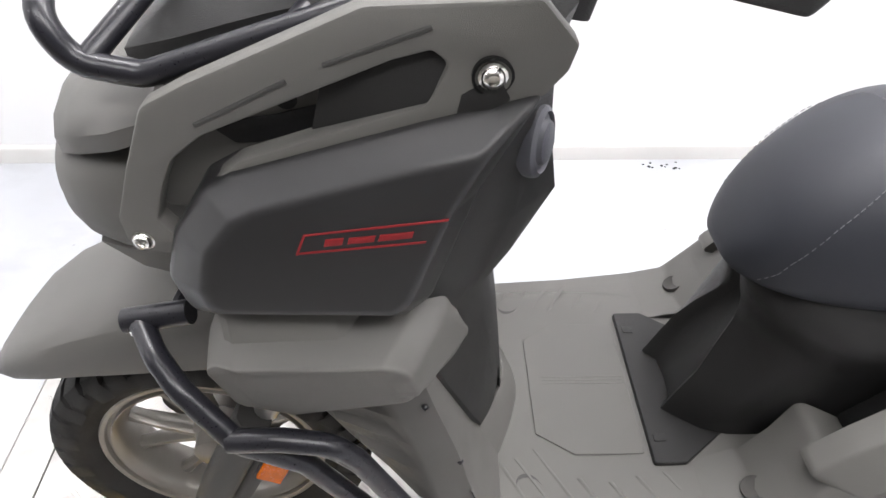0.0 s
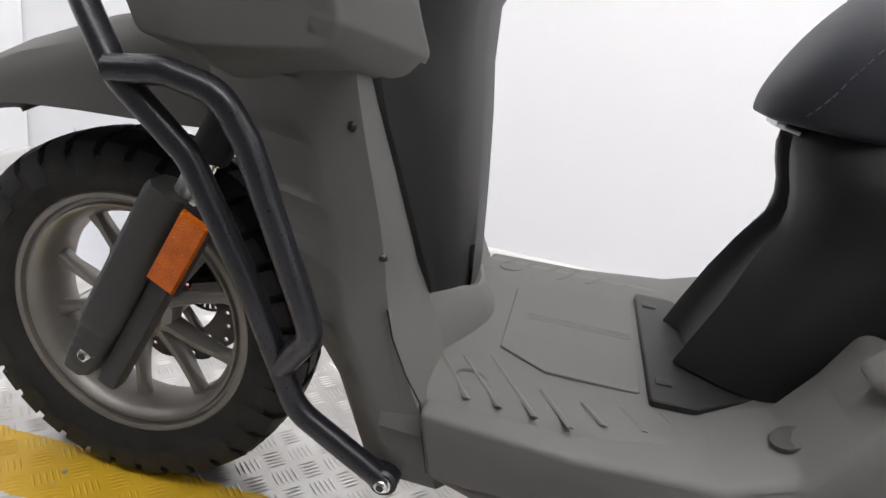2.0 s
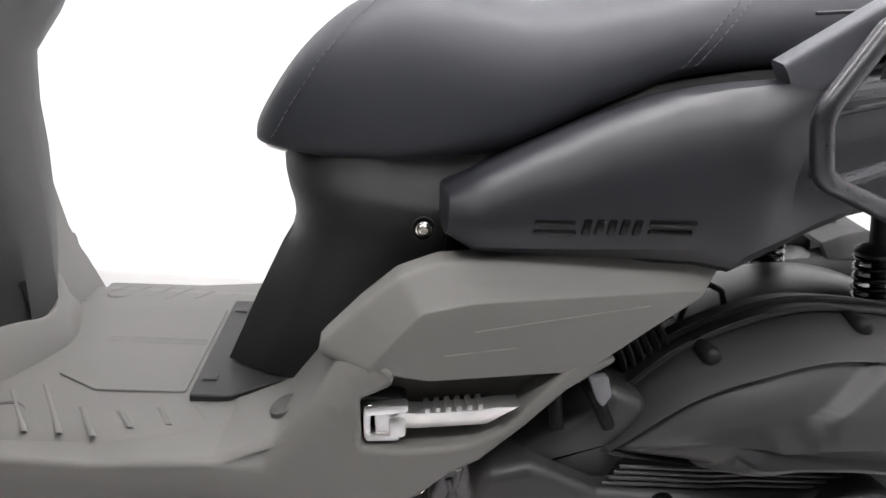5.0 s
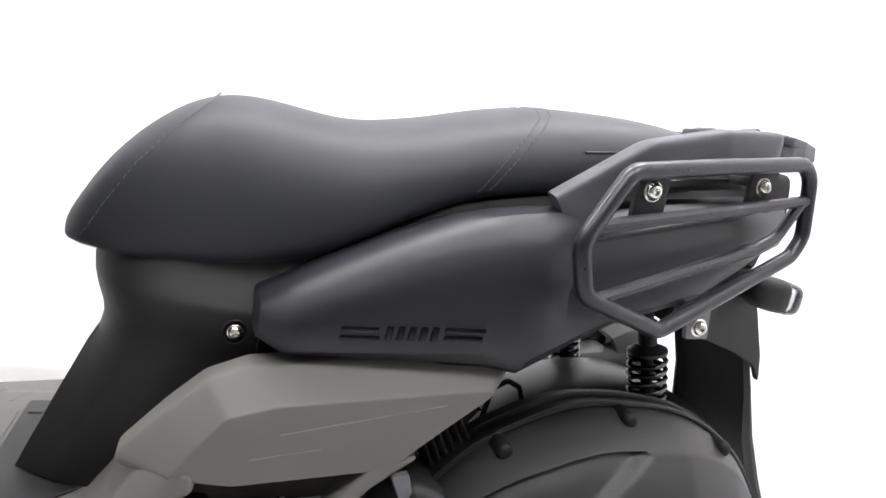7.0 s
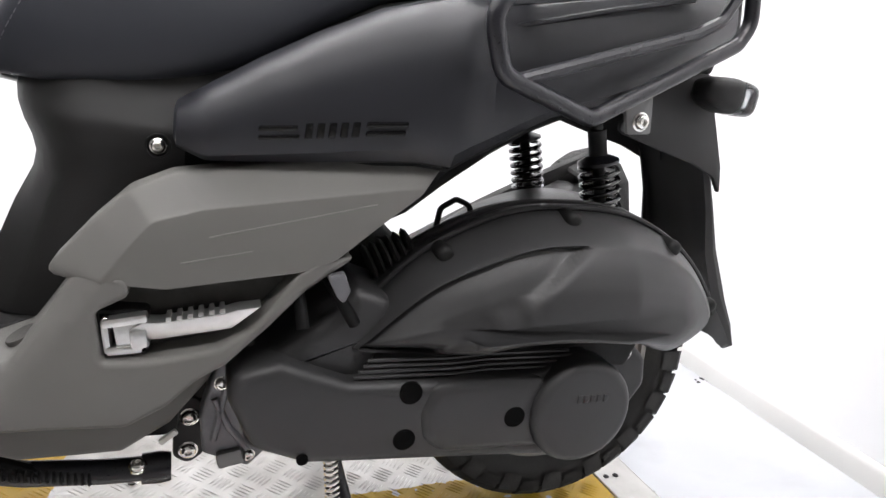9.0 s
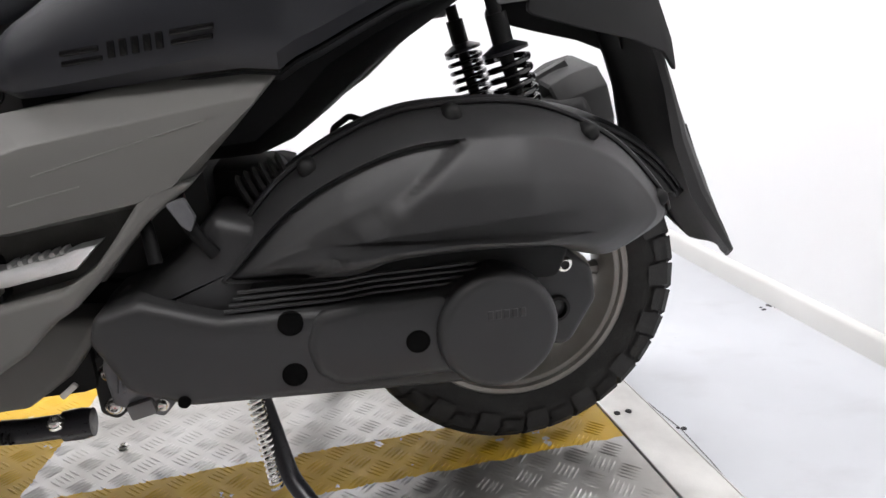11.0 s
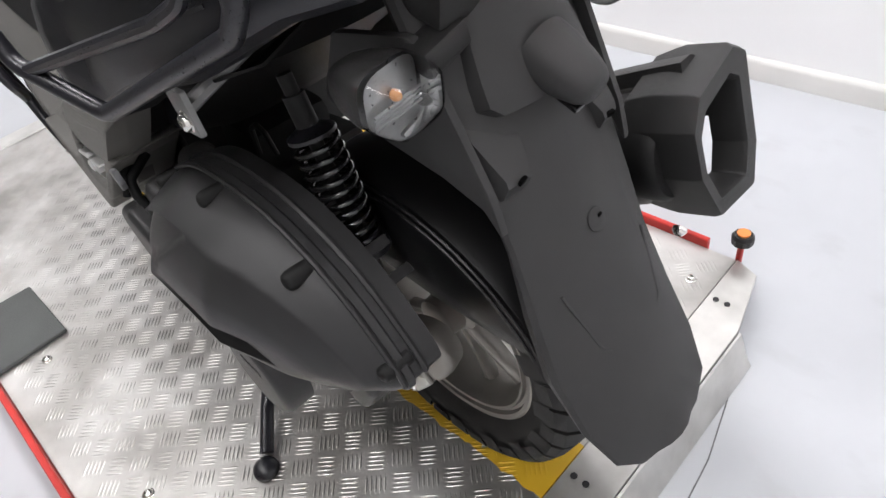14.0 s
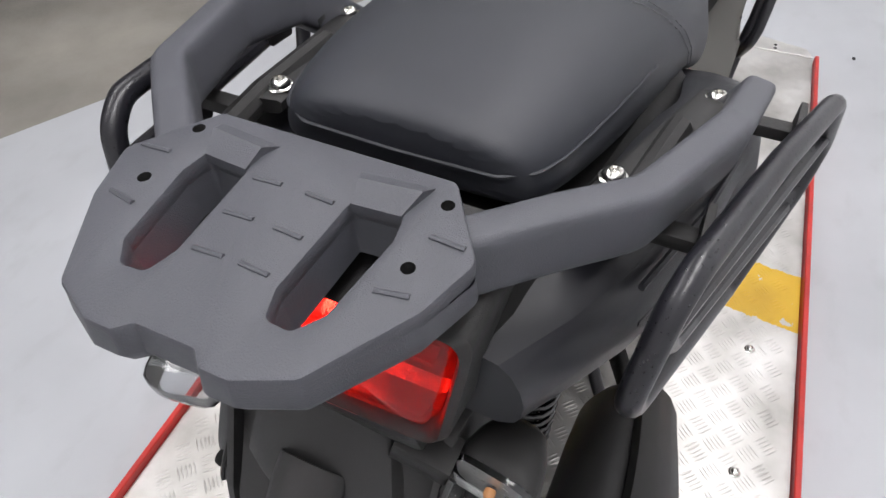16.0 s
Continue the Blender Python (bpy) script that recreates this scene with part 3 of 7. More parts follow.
for x0, x1, y0, y1 in ((1.222, 1.31, -0.500, -0.464), (1.228, 1.315, -0.446, -0.418)):
    bm = bmesh.new()
    plank(bm, [(x0, y0), (x1, y0 + 0.006), (x1 - 0.006, y1 + 0.006), (x0 + 0.004, y1)], 0.0002, 0.0026, 0.0004)
    part("paint_mark", bm, mat("faded_yellow_paint", (0.62, 0.56, 0.13), 0.6, var=0.25, vscale=60), lift, "short faded yellow paint mark")
# corner post with an orange-topped knob
bm = bmesh.new()
lathe(bm, [(0.006, -0.03), (0.006, 0.035), (0.012, 0.037)], (1.552, 0.552, 0), (0, 0, 1), 12)
post = part("locking_post", bm, REDRAIL, lift)
bm = bmesh.new()
prof = [(0.012, 0.036), (0.020, 0.040), (0.021, 0.054), (0.017, 0.060), (0.0, 0.061)]
lathe(bm, prof, (1.552, 0.552, 0), (0, 0, 1), 10)
part("knob", bm, BLACK, post, "black hand knob")
bm = bmesh.new()
lathe(bm, [(0.012, 0.0605), (0.012, 0.064), (0, 0.0645)], (1.552, 0.552, 0), (0, 0, 1), 16)
part("knob_cap", bm, KNOBO, post, "orange knob cap")

pad = bmesh.new()
plank(pad, fillet([(0.380, -0.600), (0.605, -0.592), (0.600, -0.437), (0.385, -0.447)], 0.006), 0.0016, 0.0125, 0.002)
tagged(part("rubber_pad", pad, PAD), "dark grey rectangular rubber pad lying on the lift deck", "rubber pad")


# ---- the scooter ----
FX, FZ, FR = -0.02, 0.240, 0.240
RX, RZ, RR = 1.405, 0.270, 0.243
scooter = thing("motor_scooter", (0.7, 0, 0), "matte grey and black motor scooter standing on the lift deck", "scooter")


def tyre(wheel, cx, cz, R, half, n, skew, rim_r, sunk):
    """A knobbly tyre: carcass, two rows of shoulder lugs and a staggered middle row, each lug by itself."""
    bm = bmesh.new()
    prof = [(rim_r - 0.006, -half * 0.62), (rim_r + 0.004, -half * 0.80), (rim_r + 0.020, -half * 0.97), (R - 0.042, -half),
            (R - 0.017 - sunk, -half * 0.975), (R - 0.0045 - sunk, -half * 0.72), (R - 0.0012 - sunk, -half * 0.3)]
    prof = prof + [(r, -h) for r, h in prof[::-1]]
    lathe(bm, prof, (cx, 0, cz), (0, 1, 0), 72, cap=False)
    part("tyre", bm, RUBBER, wheel, "new black knobbly tyre", 30)

    def lug(a0, a1, rows, twist):
        """A lug's mesh about the axle; rows of (y, outer radius, depth)"""
        bm = bmesh.new()
        top0, top1, low0, low1 = [], [], [], []
        for y, r, d in rows:
            sh = twist * (abs(y) - abs(rows[0][0]))
            e = 0.004
            for ang, top, low, g in ((a0 + sh, top0, low0, -e), (a1 + sh, top1, low1, e)):
                top.append(bm.verts.new((r * math.cos(ang), y, r * math.sin(ang))))
                low.append(bm.verts.new(((r - d) * math.cos(ang + g), y, (r - d) * math.sin(ang + g))))
        for i in range(len(rows) - 1):
            bm.faces.new((top0[i], top1[i], top1[i + 1], top0[i + 1]))
            bm.faces.new((top0[i], top0[i + 1], low0[i + 1], low0[i]))
            bm.faces.new((top1[i], low1[i], low1[i + 1], top1[i + 1]))
        for i in (0, -1):
            bm.faces.new((top0[i], low0[i], low1[i], top1[i]))
        finish(bm, 30)
        me = bpy.data.meshes.new("tread_block")
        bm.to_mesh(me)
        bm.free()
        me.materials.append(RUBBER)
        return me

    step = 2 * math.pi / n
    shapes = []
    for s in (-1, 1):
        for deep in (R - 0.036, R - 0.047):
            shapes.append(lug(0.02 * step + sunk * 5 * step, 0.90 * step - sunk * 12 * step, [(s * half * 0.30, R, 0.010), (s * half * 0.62, R - 0.0025, 0.011), (s * half * 0.88, R - 0.0095, 0.011), (s * half * 1.00, R - 0.021, 0.008), (s * half * 1.018, deep, 0.004)], skew))
    mid = lug(0.0, 0.62 * step, [(-half * 0.20, R + 0.0005, 0.012), (half * 0.20, R + 0.0005, 0.012)], 0)
    for i in range(n):
        for me, a in ((shapes[i % 2], i * step), (shapes[2 + i % 2], (i + 0.5) * step), (mid, (i + 0.25) * step)):
            ob = new("tread_block", me)
            ob.parent = wheel
            ob.matrix_basis = Matrix.Translation((cx, 0, cz)) @ Matrix.Rotation(-a, 4, "Y")


def whisk(bm, cx, cz, R, half, n, seed):
    """Fine moulding hairs standing off the new tread."""
    r = random.Random(seed)
    for i in range(n):
        a, y = r.uniform(0, 2 * math.pi), r.uniform(-half, half) * 0.9
        d = Vector((math.cos(a), 0, math.sin(a)))
        p = Vector((cx, y, cz)) + d * (R - 0.006 - 0.012 * (abs(y) / half) ** 2)
        t = p + d * r.uniform(0.009, 0.016) + Vector((r.uniform(-1, 1), r.uniform(-1, 1), r.uniform(-1, 1))) * 0.003
        sd = d.cross(Vector((0, 1, 0))) * 0.0005
        vs = [bm.verts.new(q) for q in (p - sd, p + sd, p + Vector((0, 0.0008, 0)), t)]
        bm.faces.new((vs[0], vs[1], vs[3]))
        bm.faces.new((vs[1], vs[2], vs[3]))
        bm.faces.new((vs[2], vs[0], vs[3]))


def rim(name, cx, cz, r, half, turn, pairs=5):
    bm = bmesh.new()
    c = (cx, 0, cz)
    prof = [(r - 0.020, -half + 0.004), (r - 0.0165, -half + 0.0025), (r - 0.0145, -half + 0.008), (r - 0.010, -half + 0.008), (r - 0.008, -half + 0.0015), (r - 0.002, -half), (r + 0.004, -half + 0.003), (r + 0.004, -half + 0.007), (r - 0.004, -half + 0.009),
            (r - 0.016, -half + 0.016), (r - 0.020, -half * 0.35), (r - 0.020, half * 0.35), (r - 0.016, half - 0.016), (r - 0.004, half - 0.009),
            (r + 0.004, half - 0.007), (r + 0.004, half - 0.003), (r - 0.002, half), (r - 0.008, half - 0.0015), (r - 0.010, half - 0.008), (r - 0.0145, half - 0.008), (r - 0.0165, half - 0.0025), (r - 0.020, half - 0.004), (r - 0.030, half * 0.45), (r - 0.031, -half * 0.45), (r - 0.020, -half + 0.004)]
    lathe(bm, prof, c, (0, 1, 0), 64, cap=False)
    wheel = part(name, bm, RIM, scooter, "grey painted cast wheel with paired spokes", 40)
    bm = bmesh.new()
    lathe(bm, [(0.0, -0.052), (0.022, -0.052), (0.030, -0.046), (0.033, -0.020), (0.042, -0.012), (0.042, 0.012), (0.033, 0.020), (0.032, 0.046), (0.022, 0.05), (0, 0.05)], c, (0, 1, 0), 28)
    part("hub", bm, RIM, wheel, "", 40)
    for i in range(pairs):
        for s in (-1, 1):
            bm = bmesh.new()
            a0 = turn + 2 * math.pi * i / pairs + s * 0.16
            a1 = turn + 2 * math.pi * i / pairs + s * 0.30
            loops = []
            for t in (0.0, 0.25, 0.5, 0.75, 1.0):
                a = a0 + (a1 - a0) * t
                rad = 0.030 + (r - 0.052) * t
                d = Vector((math.cos(a), 0, math.sin(a)))
                e = Vector((-math.sin(a), 0, math.cos(a)))
                p = Vector(c) + d * rad
                w = 0.0085 - 0.002 * math.sin(math.pi * t) + 0.004 * max(0, t - 0.8) * 5
                h = 0.017 - 0.007 * t
                loops.append([p + e * x * w + Vector((0, y * h, 0)) for x, y in ((-1, -0.5), (-0.5, -1), (0.5, -1), (1, -0.5), (1, 0.5), (0.5, 1), (-0.5, 1), (-1, 0.5))])
            skin(bm, loops)
            part("spoke", bm, RIM, wheel, "", 40)
    return wheel


# front wheel
fwheel = rim("front_wheel", FX, FZ, 0.168, 0.045, 0.62)
tyre(fwheel, FX, FZ, FR, 0.060, 34, 1.2, 0.168, 0.0085)
bm = bmesh.new()
whisk(bm, FX, FZ, FR, 0.055, 150, 11)
tagged(part("tyre_hair", bm, RUBBER, fwheel, "fine moulding hairs on the new tyre", fix=False), kind="stuff")


def wave_disc(cx, cz, r_in, r_out, y, thick):
    outer, holes = [], []
    for k in range(120):
        a = 2 * math.pi * k / 120
        r = r_out + 0.0028 * math.sin(10 * a)
        outer.append((r * math.cos(a), r * math.sin(a)))
    holes.append([(r_in * math.cos(2 * math.pi * k / 40), r_in * math.sin(2 * math.pi * k / 40)) for k in range(40)])
    for i in range(30):
        a = 2 * math.pi * i / 30
        rr = r_out - 0.010 - 0.009 * (i % 3)
        hx, hy = rr * math.cos(a), rr * math.sin(a)
        holes.append([(hx + 0.0032 * math.cos(2 * math.pi * k / 8), hy + 0.0032 * math.sin(2 * math.pi * k / 8)) for k in range(8)])
    b = cut_sheet(outer, holes, thick, 0.0006)
    bmesh.ops.transform(b, matrix=pose(cx, y, cz, 90, 0, 0), verts=b.verts)
    return b


DISC = mat("brake_disc_steel", (0.20, 0.19, 0.18), 0.4, metal=0.8, var=0.1)
part("brake_disc", wave_disc(FX, FZ, 0.068, 0.112, 0.062, 0.004), DISC, fwheel, "drilled steel brake disc", 30)
b = cut_sheet([(0.048 * math.cos(2 * math.pi * k / 40), 0.048 * math.sin(2 * math.pi * k / 40)) for k in range(40)],
              [[((0.039 + 0.005 * dx) * math.cos(a + 0.045 * dy), (0.039 + 0.005 * dx) * math.sin(a + 0.045 * dy)) for dx, dy in ((-1, -1), (1, -1), (1, 1), (-1, 1))] for a in [2 * math.pi * i / 30 for i in range(30)]], 0.002, 0.0003)
bmesh.ops.transform(b, matrix=pose(FX + 0.045, 0.071, FZ + 0.02, 90, 0, 0), verts=b.verts)
part("sensor_ring", b, GLOSSBLK, fwheel, "slotted black sensor ring", 30)
for i in range(5):
    a = 0.3 + 2 * math.pi * i / 5
    bm = bmesh.new()
    tube(bm, [(FX + 0.03 * math.cos(a), 0.058, FZ + 0.03 * math.sin(a)), (FX + 0.075 * math.cos(a), 0.062, FZ + 0.075 * math.sin(a))], 0.007, 8)
    part("disc_arm", bm, RIM, fwheel)
bm = bmesh.new()
box(bm, (0.05, 0.045, 0.075), (FX + 0.098, 0.075, FZ + 0.055), 0.010, (0, -25, 0))
part("brake_caliper", bm, BLACK, scooter, "black brake caliper", 30)
bm = bmesh.new()
tube(bm, [(FX + 0.09, 0.09, FZ + 0.07), (FX + 0.075, 0.095, FZ + 0.115), (FX + 0.105, 0.10, FZ + 0.20), (FX + 0.13, 0.08, FZ + 0.33)], 0.004, 8)
part("brake_hose", bm, RUBBER, scooter)
bm = bmesh.new()
tube(bm, [(FX + 0.06, 0.085, FZ - 0.005), (FX + 0.085, 0.09, FZ + 0.035), (FX + 0.08, 0.095, FZ + 0.10), (FX + 0.11, 0.10, FZ + 0.20)], 0.0028, 8)
part("sensor_cable", bm, COPPER, scooter, "thin red-orange sensor cable")

# front fork


def fork(s):
    y = s * 0.126
    lo, hi = Vector((-0.0175, y, 0.220)), Vector((0.094, y, 0.460))
    bm = bmesh.new()
    ax = (hi - lo).normalized()
    nx = Vector((ax.z, 0, -ax.x))
    prof = []
    for t, w, d in ((-0.03, 0.010, 0.014), (0.0, 0.017, 0.020), (0.10, 0.0205, 0.022), (0.12, 0.0185, 0.0195), (0.15, 0.0215, 0.023), (0.18, 0.0195, 0.0205), (0.21, 0.0225, 0.024), (0.24, 0.0205, 0.0215), (0.27, 0.0235, 0.025), (0.30, 0.0235, 0.025), (0.80, 0.0235, 0.025), (0.97, 0.0235, 0.024), (1.0, 0.021, 0.021)):
        p = lo + (hi - lo) * t
        prof.append([p + nx * x * w + Vector((0, yy * d, 0)) for x, yy in ((-1, -0.55), (-0.6, -1), (0.6, -1), (1, -0.55), (1, 0.55), (0.6, 1), (-0.6, 1), (-1, 0.55))])
    skin(bm, prof)
    leg = part("fork_leg", bm, FORKM, scooter, "ribbed dark grey fork cover", 65)
    bm = bmesh.new()
    p0, p1 = lo + nx * 0.037 - ax * 0.002, hi + nx * 0.037 - ax * 0.05
    tube(bm, [p0 - Vector((0, s * 0.006, 0)), p1 - Vector((0, s * 0.006, 0))], 0.015, 12, squash=(0.013, 0.014))
    part("fork_lug", bm, FORKM, leg, "", 40)
    bm = bmesh.new()
    t0 = hi + nx * 0.012 - Vector((0, s * 0.012, 0)) - ax * 0.02
    tube(bm, [t0, t0 + ax * 0.075], 0.014, 16)
    part("fork_tube", bm, CHROME, leg, "bright steel fork tube")
    bm = bmesh.new()
    tube(bm, [t0 + ax * 0.015, t0 + ax * 0.045], 0.0165, 16)
    part("dust_seal", bm, ALU, leg)
    bm = bmesh.new()
    tube(bm, [t0 + ax * 0.07, t0 + ax * 0.24], 0.021, 16)
    part("fork_shroud", bm, DARK, leg)
    bm = bmesh.new()
    c = Vector((0.121, s * 0.151, 0.405))
    loops = []
    for t, k in ((0.004, 1.0), (0.009, 1.0), (0.012, 0.93)):
        loops.append([c + nx * x * 0.0160 * k + ax * z * 0.045 * k + Vector((0, s * t, 0)) for x, z in ((-1, -1), (1, -1), (1, 1), (-1, 1))])
    skin(bm, loops)
    part("reflector", bm, ORANGE, leg, "orange plastic side reflector", 30)
    bm = bmesh.new()
    box(bm, (0.038, 0.006, 0.10), c + Vector((0, s * 0.001, 0)), 0.002, (0, math.degrees(math.atan2(ax.x, ax.z)), 0))
    part("reflector_bracket", bm, BLACK, leg)
    bolt("axle_bolt", (-0.002, s * 0.142, 0.243), (0, s, 0), 0.009, leg)


fork(-1)
fork(1)


# front mudguard
def arch(bm, rows):
    loops = []
    for (tx, tz), (lx, lz), w in rows:
        half = []
        for f, k in ((1.0, 0.0), (1.03, 0.25), (1.0, 0.5), (0.93, 0.72), (0.76, 0.89), (0.45, 0.98), (0.0, 1.0)):
            half.append((lx + (tx - lx) * k, f * w, lz + (tz - lz) * k))
        loops.append([(x, -y, z) for x, y, z in half] + [(x, y, z) for x, y, z in half[-2::-1]])
    skin(bm, loops, caps=False, closed=False)


bm = bmesh.new()
arch(bm, [((-0.252, 0.462), (-0.246, 0.452), 0.045), ((-0.242, 0.484), (-0.235, 0.462), 0.070), ((-0.214, 0.514), (-0.204, 0.480), 0.090), ((-0.166, 0.550), (-0.160, 0.497), 0.104),
          ((-0.105, 0.583), (-0.104, 0.508), 0.108), ((-0.03, 0.614), (-0.035, 0.514), 0.108), ((0.06, 0.640), (0.05, 0.518), 0.104), ((0.15, 0.650), (0.14, 0.525), 0.098)])
shell(part("front_mudguard", bm, GREY, scooter, "matte grey front mudguard", 30), 0.004)

# leg shield: stepped front quarters, flat side strips
def shield_rows():
    rows = []
    keys = [(0.245, 0.365, 0.434, 0.196), (0.285, 0.318, 0.420, 0.204), (0.337, 0.278, 0.406, 0.212), (0.390, 0.242, 0.378, 0.211), (0.417, 0.226, 0.363, 0.207), (0.444, 0.210, 0.356, 0.199), (0.473, 0.194, 0.349, 0.195), (0.533, 0.162, 0.331, 0.197), (0.582, 0.142, 0.315, 0.198), (0.64, 0.122, 0.300, 0.198), (0.70, 0.108, 0.290, 0.195)]
    fold = [(0.245, 0.05), (0.39, 0.10), (0.413, 0.096), (0.444, 0.074), (0.50, 0.050), (0.582, 0.028), (0.70, 0.028)]

    def at(z):
        for a, b in zip(keys, keys[1:]):
            if a[0] <= z <= b[0]:
                t = (z - a[0]) / (b[0] - a[0])
                return [p + (q - p) * t for p, q in zip(a, b)]
        return list(keys[-1])

    zs = [0.245, 0.262, 0.285, 0.337]
    for z in (0.345, 0.397, 0.450, 0.501, 0.553, 0.605):
        zs += [z, z + 0.010, z + 0.046]
    zs += [0.67, 0.70]
    for i, z in enumerate(zs):
        _, xf, xr, w = at(z)
        cut = 0.0
        if 4 <= i < 22:
            cut = (0.0, 0.011, 0.004)[(i - 4) % 3]
        turn = next(a[1] + (b[1] - a[1]) * (z - a[0]) / (b[0] - a[0]) for a, b in zip(fold, fold[1:]) if z <= b[0])
        half = [(xr + 0.003, w - turn - 0.004), (xr + 0.002, w - 0.010), (xr - 0.006, w), (xr - 0.046, w), (xr - 0.056, w - 0.002), (xr - 0.078, w - 0.010 - cut), (xf + 0.020, 0.160 - cut * 0.6), (xf, 0.142), (xf - 0.012, 0.125), (xf - 0.030, 0.07), (xf - 0.038, 0.0)]
        rows.append([(x, -y, z) for x, y in half] + [(x, y, z) for x, y in half[-2::-1]])
    return rows


bm = bmesh.new()
skin(bm, shield_rows())
part("leg_shield", bm, GREY, scooter, "matte grey stepped leg shield", 38)
for s in (-1, 1):
    for x, z in ((0.301, 0.577), (0.342, 0.468), (0.372, 0.300)):
        bolt("shield_screw", (x, s * (0.199 if z > 0.5 else 0.1955), z), (0, s, 0), 0.0034 if z > 0.4 else 0.003, scooter, TUBE)

# knee panel, dash sides
bm = bmesh.new()
rows = []
KNEE = [(0.345, 0.365, 0.100, 0.385, 0.085, 0.395, 0.060, 0.405, 0.410), (0.413, 0.362, 0.108, 0.383, 0.090, 0.394, 0.065, 0.402, 0.405), (0.444, 0.354, 0.124, 0.378, 0.106, 0.390, 0.078, 0.398, 0.402), (0.500, 0.338, 0.146, 0.367, 0.126, 0.384, 0.092, 0.392, 0.396),
        (0.580, 0.312, 0.172, 0.348, 0.144, 0.372, 0.105, 0.380, 0.386), (0.630, 0.300, 0.189, 0.340, 0.155, 0.363, 0.110, 0.372, 0.377), (0.690, 0.290, 0.194, 0.336, 0.162, 0.357, 0.120, 0.367, 0.372),
        (0.740, 0.292, 0.202, 0.350, 0.172, 0.380, 0.136, 0.386, 0.384), (0.810, 0.312, 0.206, 0.374, 0.172, 0.413, 0.132, 0.412, 0.392), (0.870, 0.330, 0.204, 0.376, 0.170, 0.402, 0.130, 0.402, 0.388), (0.930, 0.345, 0.200, 0.385, 0.166, 0.398, 0.128, 0.398, 0.388), (0.965, 0.350, 0.190, 0.390, 0.160, 0.412, 0.115, 0.418, 0.418)]
for z, xs, ws, x1, w1, x2, w2, x3, x4 in KNEE:
    half = [(xs - 0.12, ws - 0.03), (xs, ws), (xs + 0.012, ws - 0.002), (x1, w1), (x2, w2), (x3, w2 - 0.035), (x4, 0.035), (x4, 0.0)]
    rows.append([(x, -y, z) for x, y in half] + [(x, y, z) for x, y in half[-2::-1]])
skin(bm, rows)
part("knee_panel", bm, BLACK, scooter, "black inner leg panel and dash side", 26)

# toe rise where the floor wraps the knee panel
bm = bmesh.new()
rows = []
for half in ([(0.384, 0.212, 0.338), (0.392, 0.190, 0.338), (0.396, 0.138, 0.338), (0.412, 0.102, 0.338), (0.427, 0.062, 0.338), (0.438, 0.022, 0.338), (0.440, 0.0, 0.338)],
             [(0.380, 0.212, 0.352), (0.382, 0.184, 0.353), (0.387, 0.137, 0.356), (0.406, 0.100, 0.358), (0.422, 0.060, 0.358), (0.433, 0.021, 0.358), (0.435, 0.0, 0.358)],
             [(0.371, 0.212, 0.372), (0.373, 0.178, 0.372), (0.376, 0.130, 0.372), (0.397, 0.096, 0.372), (0.413, 0.057, 0.370), (0.424, 0.020, 0.368), (0.426, 0.0, 0.368)],
             [(0.360, 0.211, 0.420), (0.363, 0.160, 0.415), (0.366, 0.112, 0.409), (0.388, 0.091, 0.401), (0.404, 0.054, 0.396), (0.415, 0.020, 0.388), (0.417, 0.0, 0.386)],
             [(0.357, 0.209, 0.427), (0.360, 0.158, 0.421), (0.362, 0.108, 0.413), (0.384, 0.087, 0.404), (0.400, 0.051, 0.399), (0.411, 0.019, 0.391), (0.413, 0.0, 0.389)],
             [(0.352, 0.195, 0.424), (0.354, 0.150, 0.418), (0.356, 0.100, 0.410), (0.376, 0.080, 0.400), (0.392, 0.046, 0.395), (0.403, 0.017, 0.387), (0.405, 0.0, 0.385)]):
    rows.append([(x, -y, z) for x, y, z in half] + [(x, y, z) for x, y, z in half[-2::-1]])
skin(bm, rows, caps=False, closed=False)
shell(part("toe_rise", bm, GREY, scooter, "", 40), 0.003)

for s in (-1,):
    for pts in ([(0.357, s * 0.2110, 0.4285), (0.366, s * 0.2145, 0.404), (0.384, s * 0.2165, 0.372), (0.402, s * 0.2200, 0.350)], [(0.402, s * 0.2215, 0.350), (0.408, s * 0.2200, 0.320), (0.417, s * 0.2070, 0.270)]):
        bm = bmesh.new()
        tube(bm, pts, 0.0008, 6, 0.01)
        part("panel_seam", bm, DARK, scooter)

# footboard with its pattern of grooves
bm = bmesh.new()
top = 0.354
rows = []
for x, z, w in ((0.365, 0.352, 0.203), (0.44, 0.354, 0.207), (0.54, 0.356, 0.208), (0.64, 0.361, 0.206), (0.70, 0.368, 0.204), (0.755, 0.384, 0.200), (0.80, 0.412, 0.19)):
    half = [(w - 0.05, z - 0.04), (w + 0.010, z - 0.040), (w + 0.006, z - 0.020), (w - 0.003, z - 0.008), (w - 0.016, z - 0.0015), (w - 0.03, z), (0.0, z)]
    rows.append([(x, -y, q) for y, q in half] + [(x, y, q) for y, q in half[-2::-1]])
skin(bm, rows)
board = part("footboard", bm, GREY, scooter, "matte grey flat footboard", 30)


def groove(pts, w=0.0036, h=0.0013):
    """A raised thin rib on the footboard."""
    for s in (-1, 1):
        bm = bmesh.new()
        loops = []
        if s > 0:
            h *= 0.4
        for x, y, z in pts:
            loops.append([(x - w, s * y, z), (x - w * 0.4, s * y, z + h), (x + w * 0.4, s * y, z + h), (x + w, s * y, z)])
        skin(bm, loops)
        part("rib", bm, GREY, board)


def fz(x):
    return 0.3535 + max(0, x - 0.44) * 0.035 + max(0, x - 0.64) * 0.08


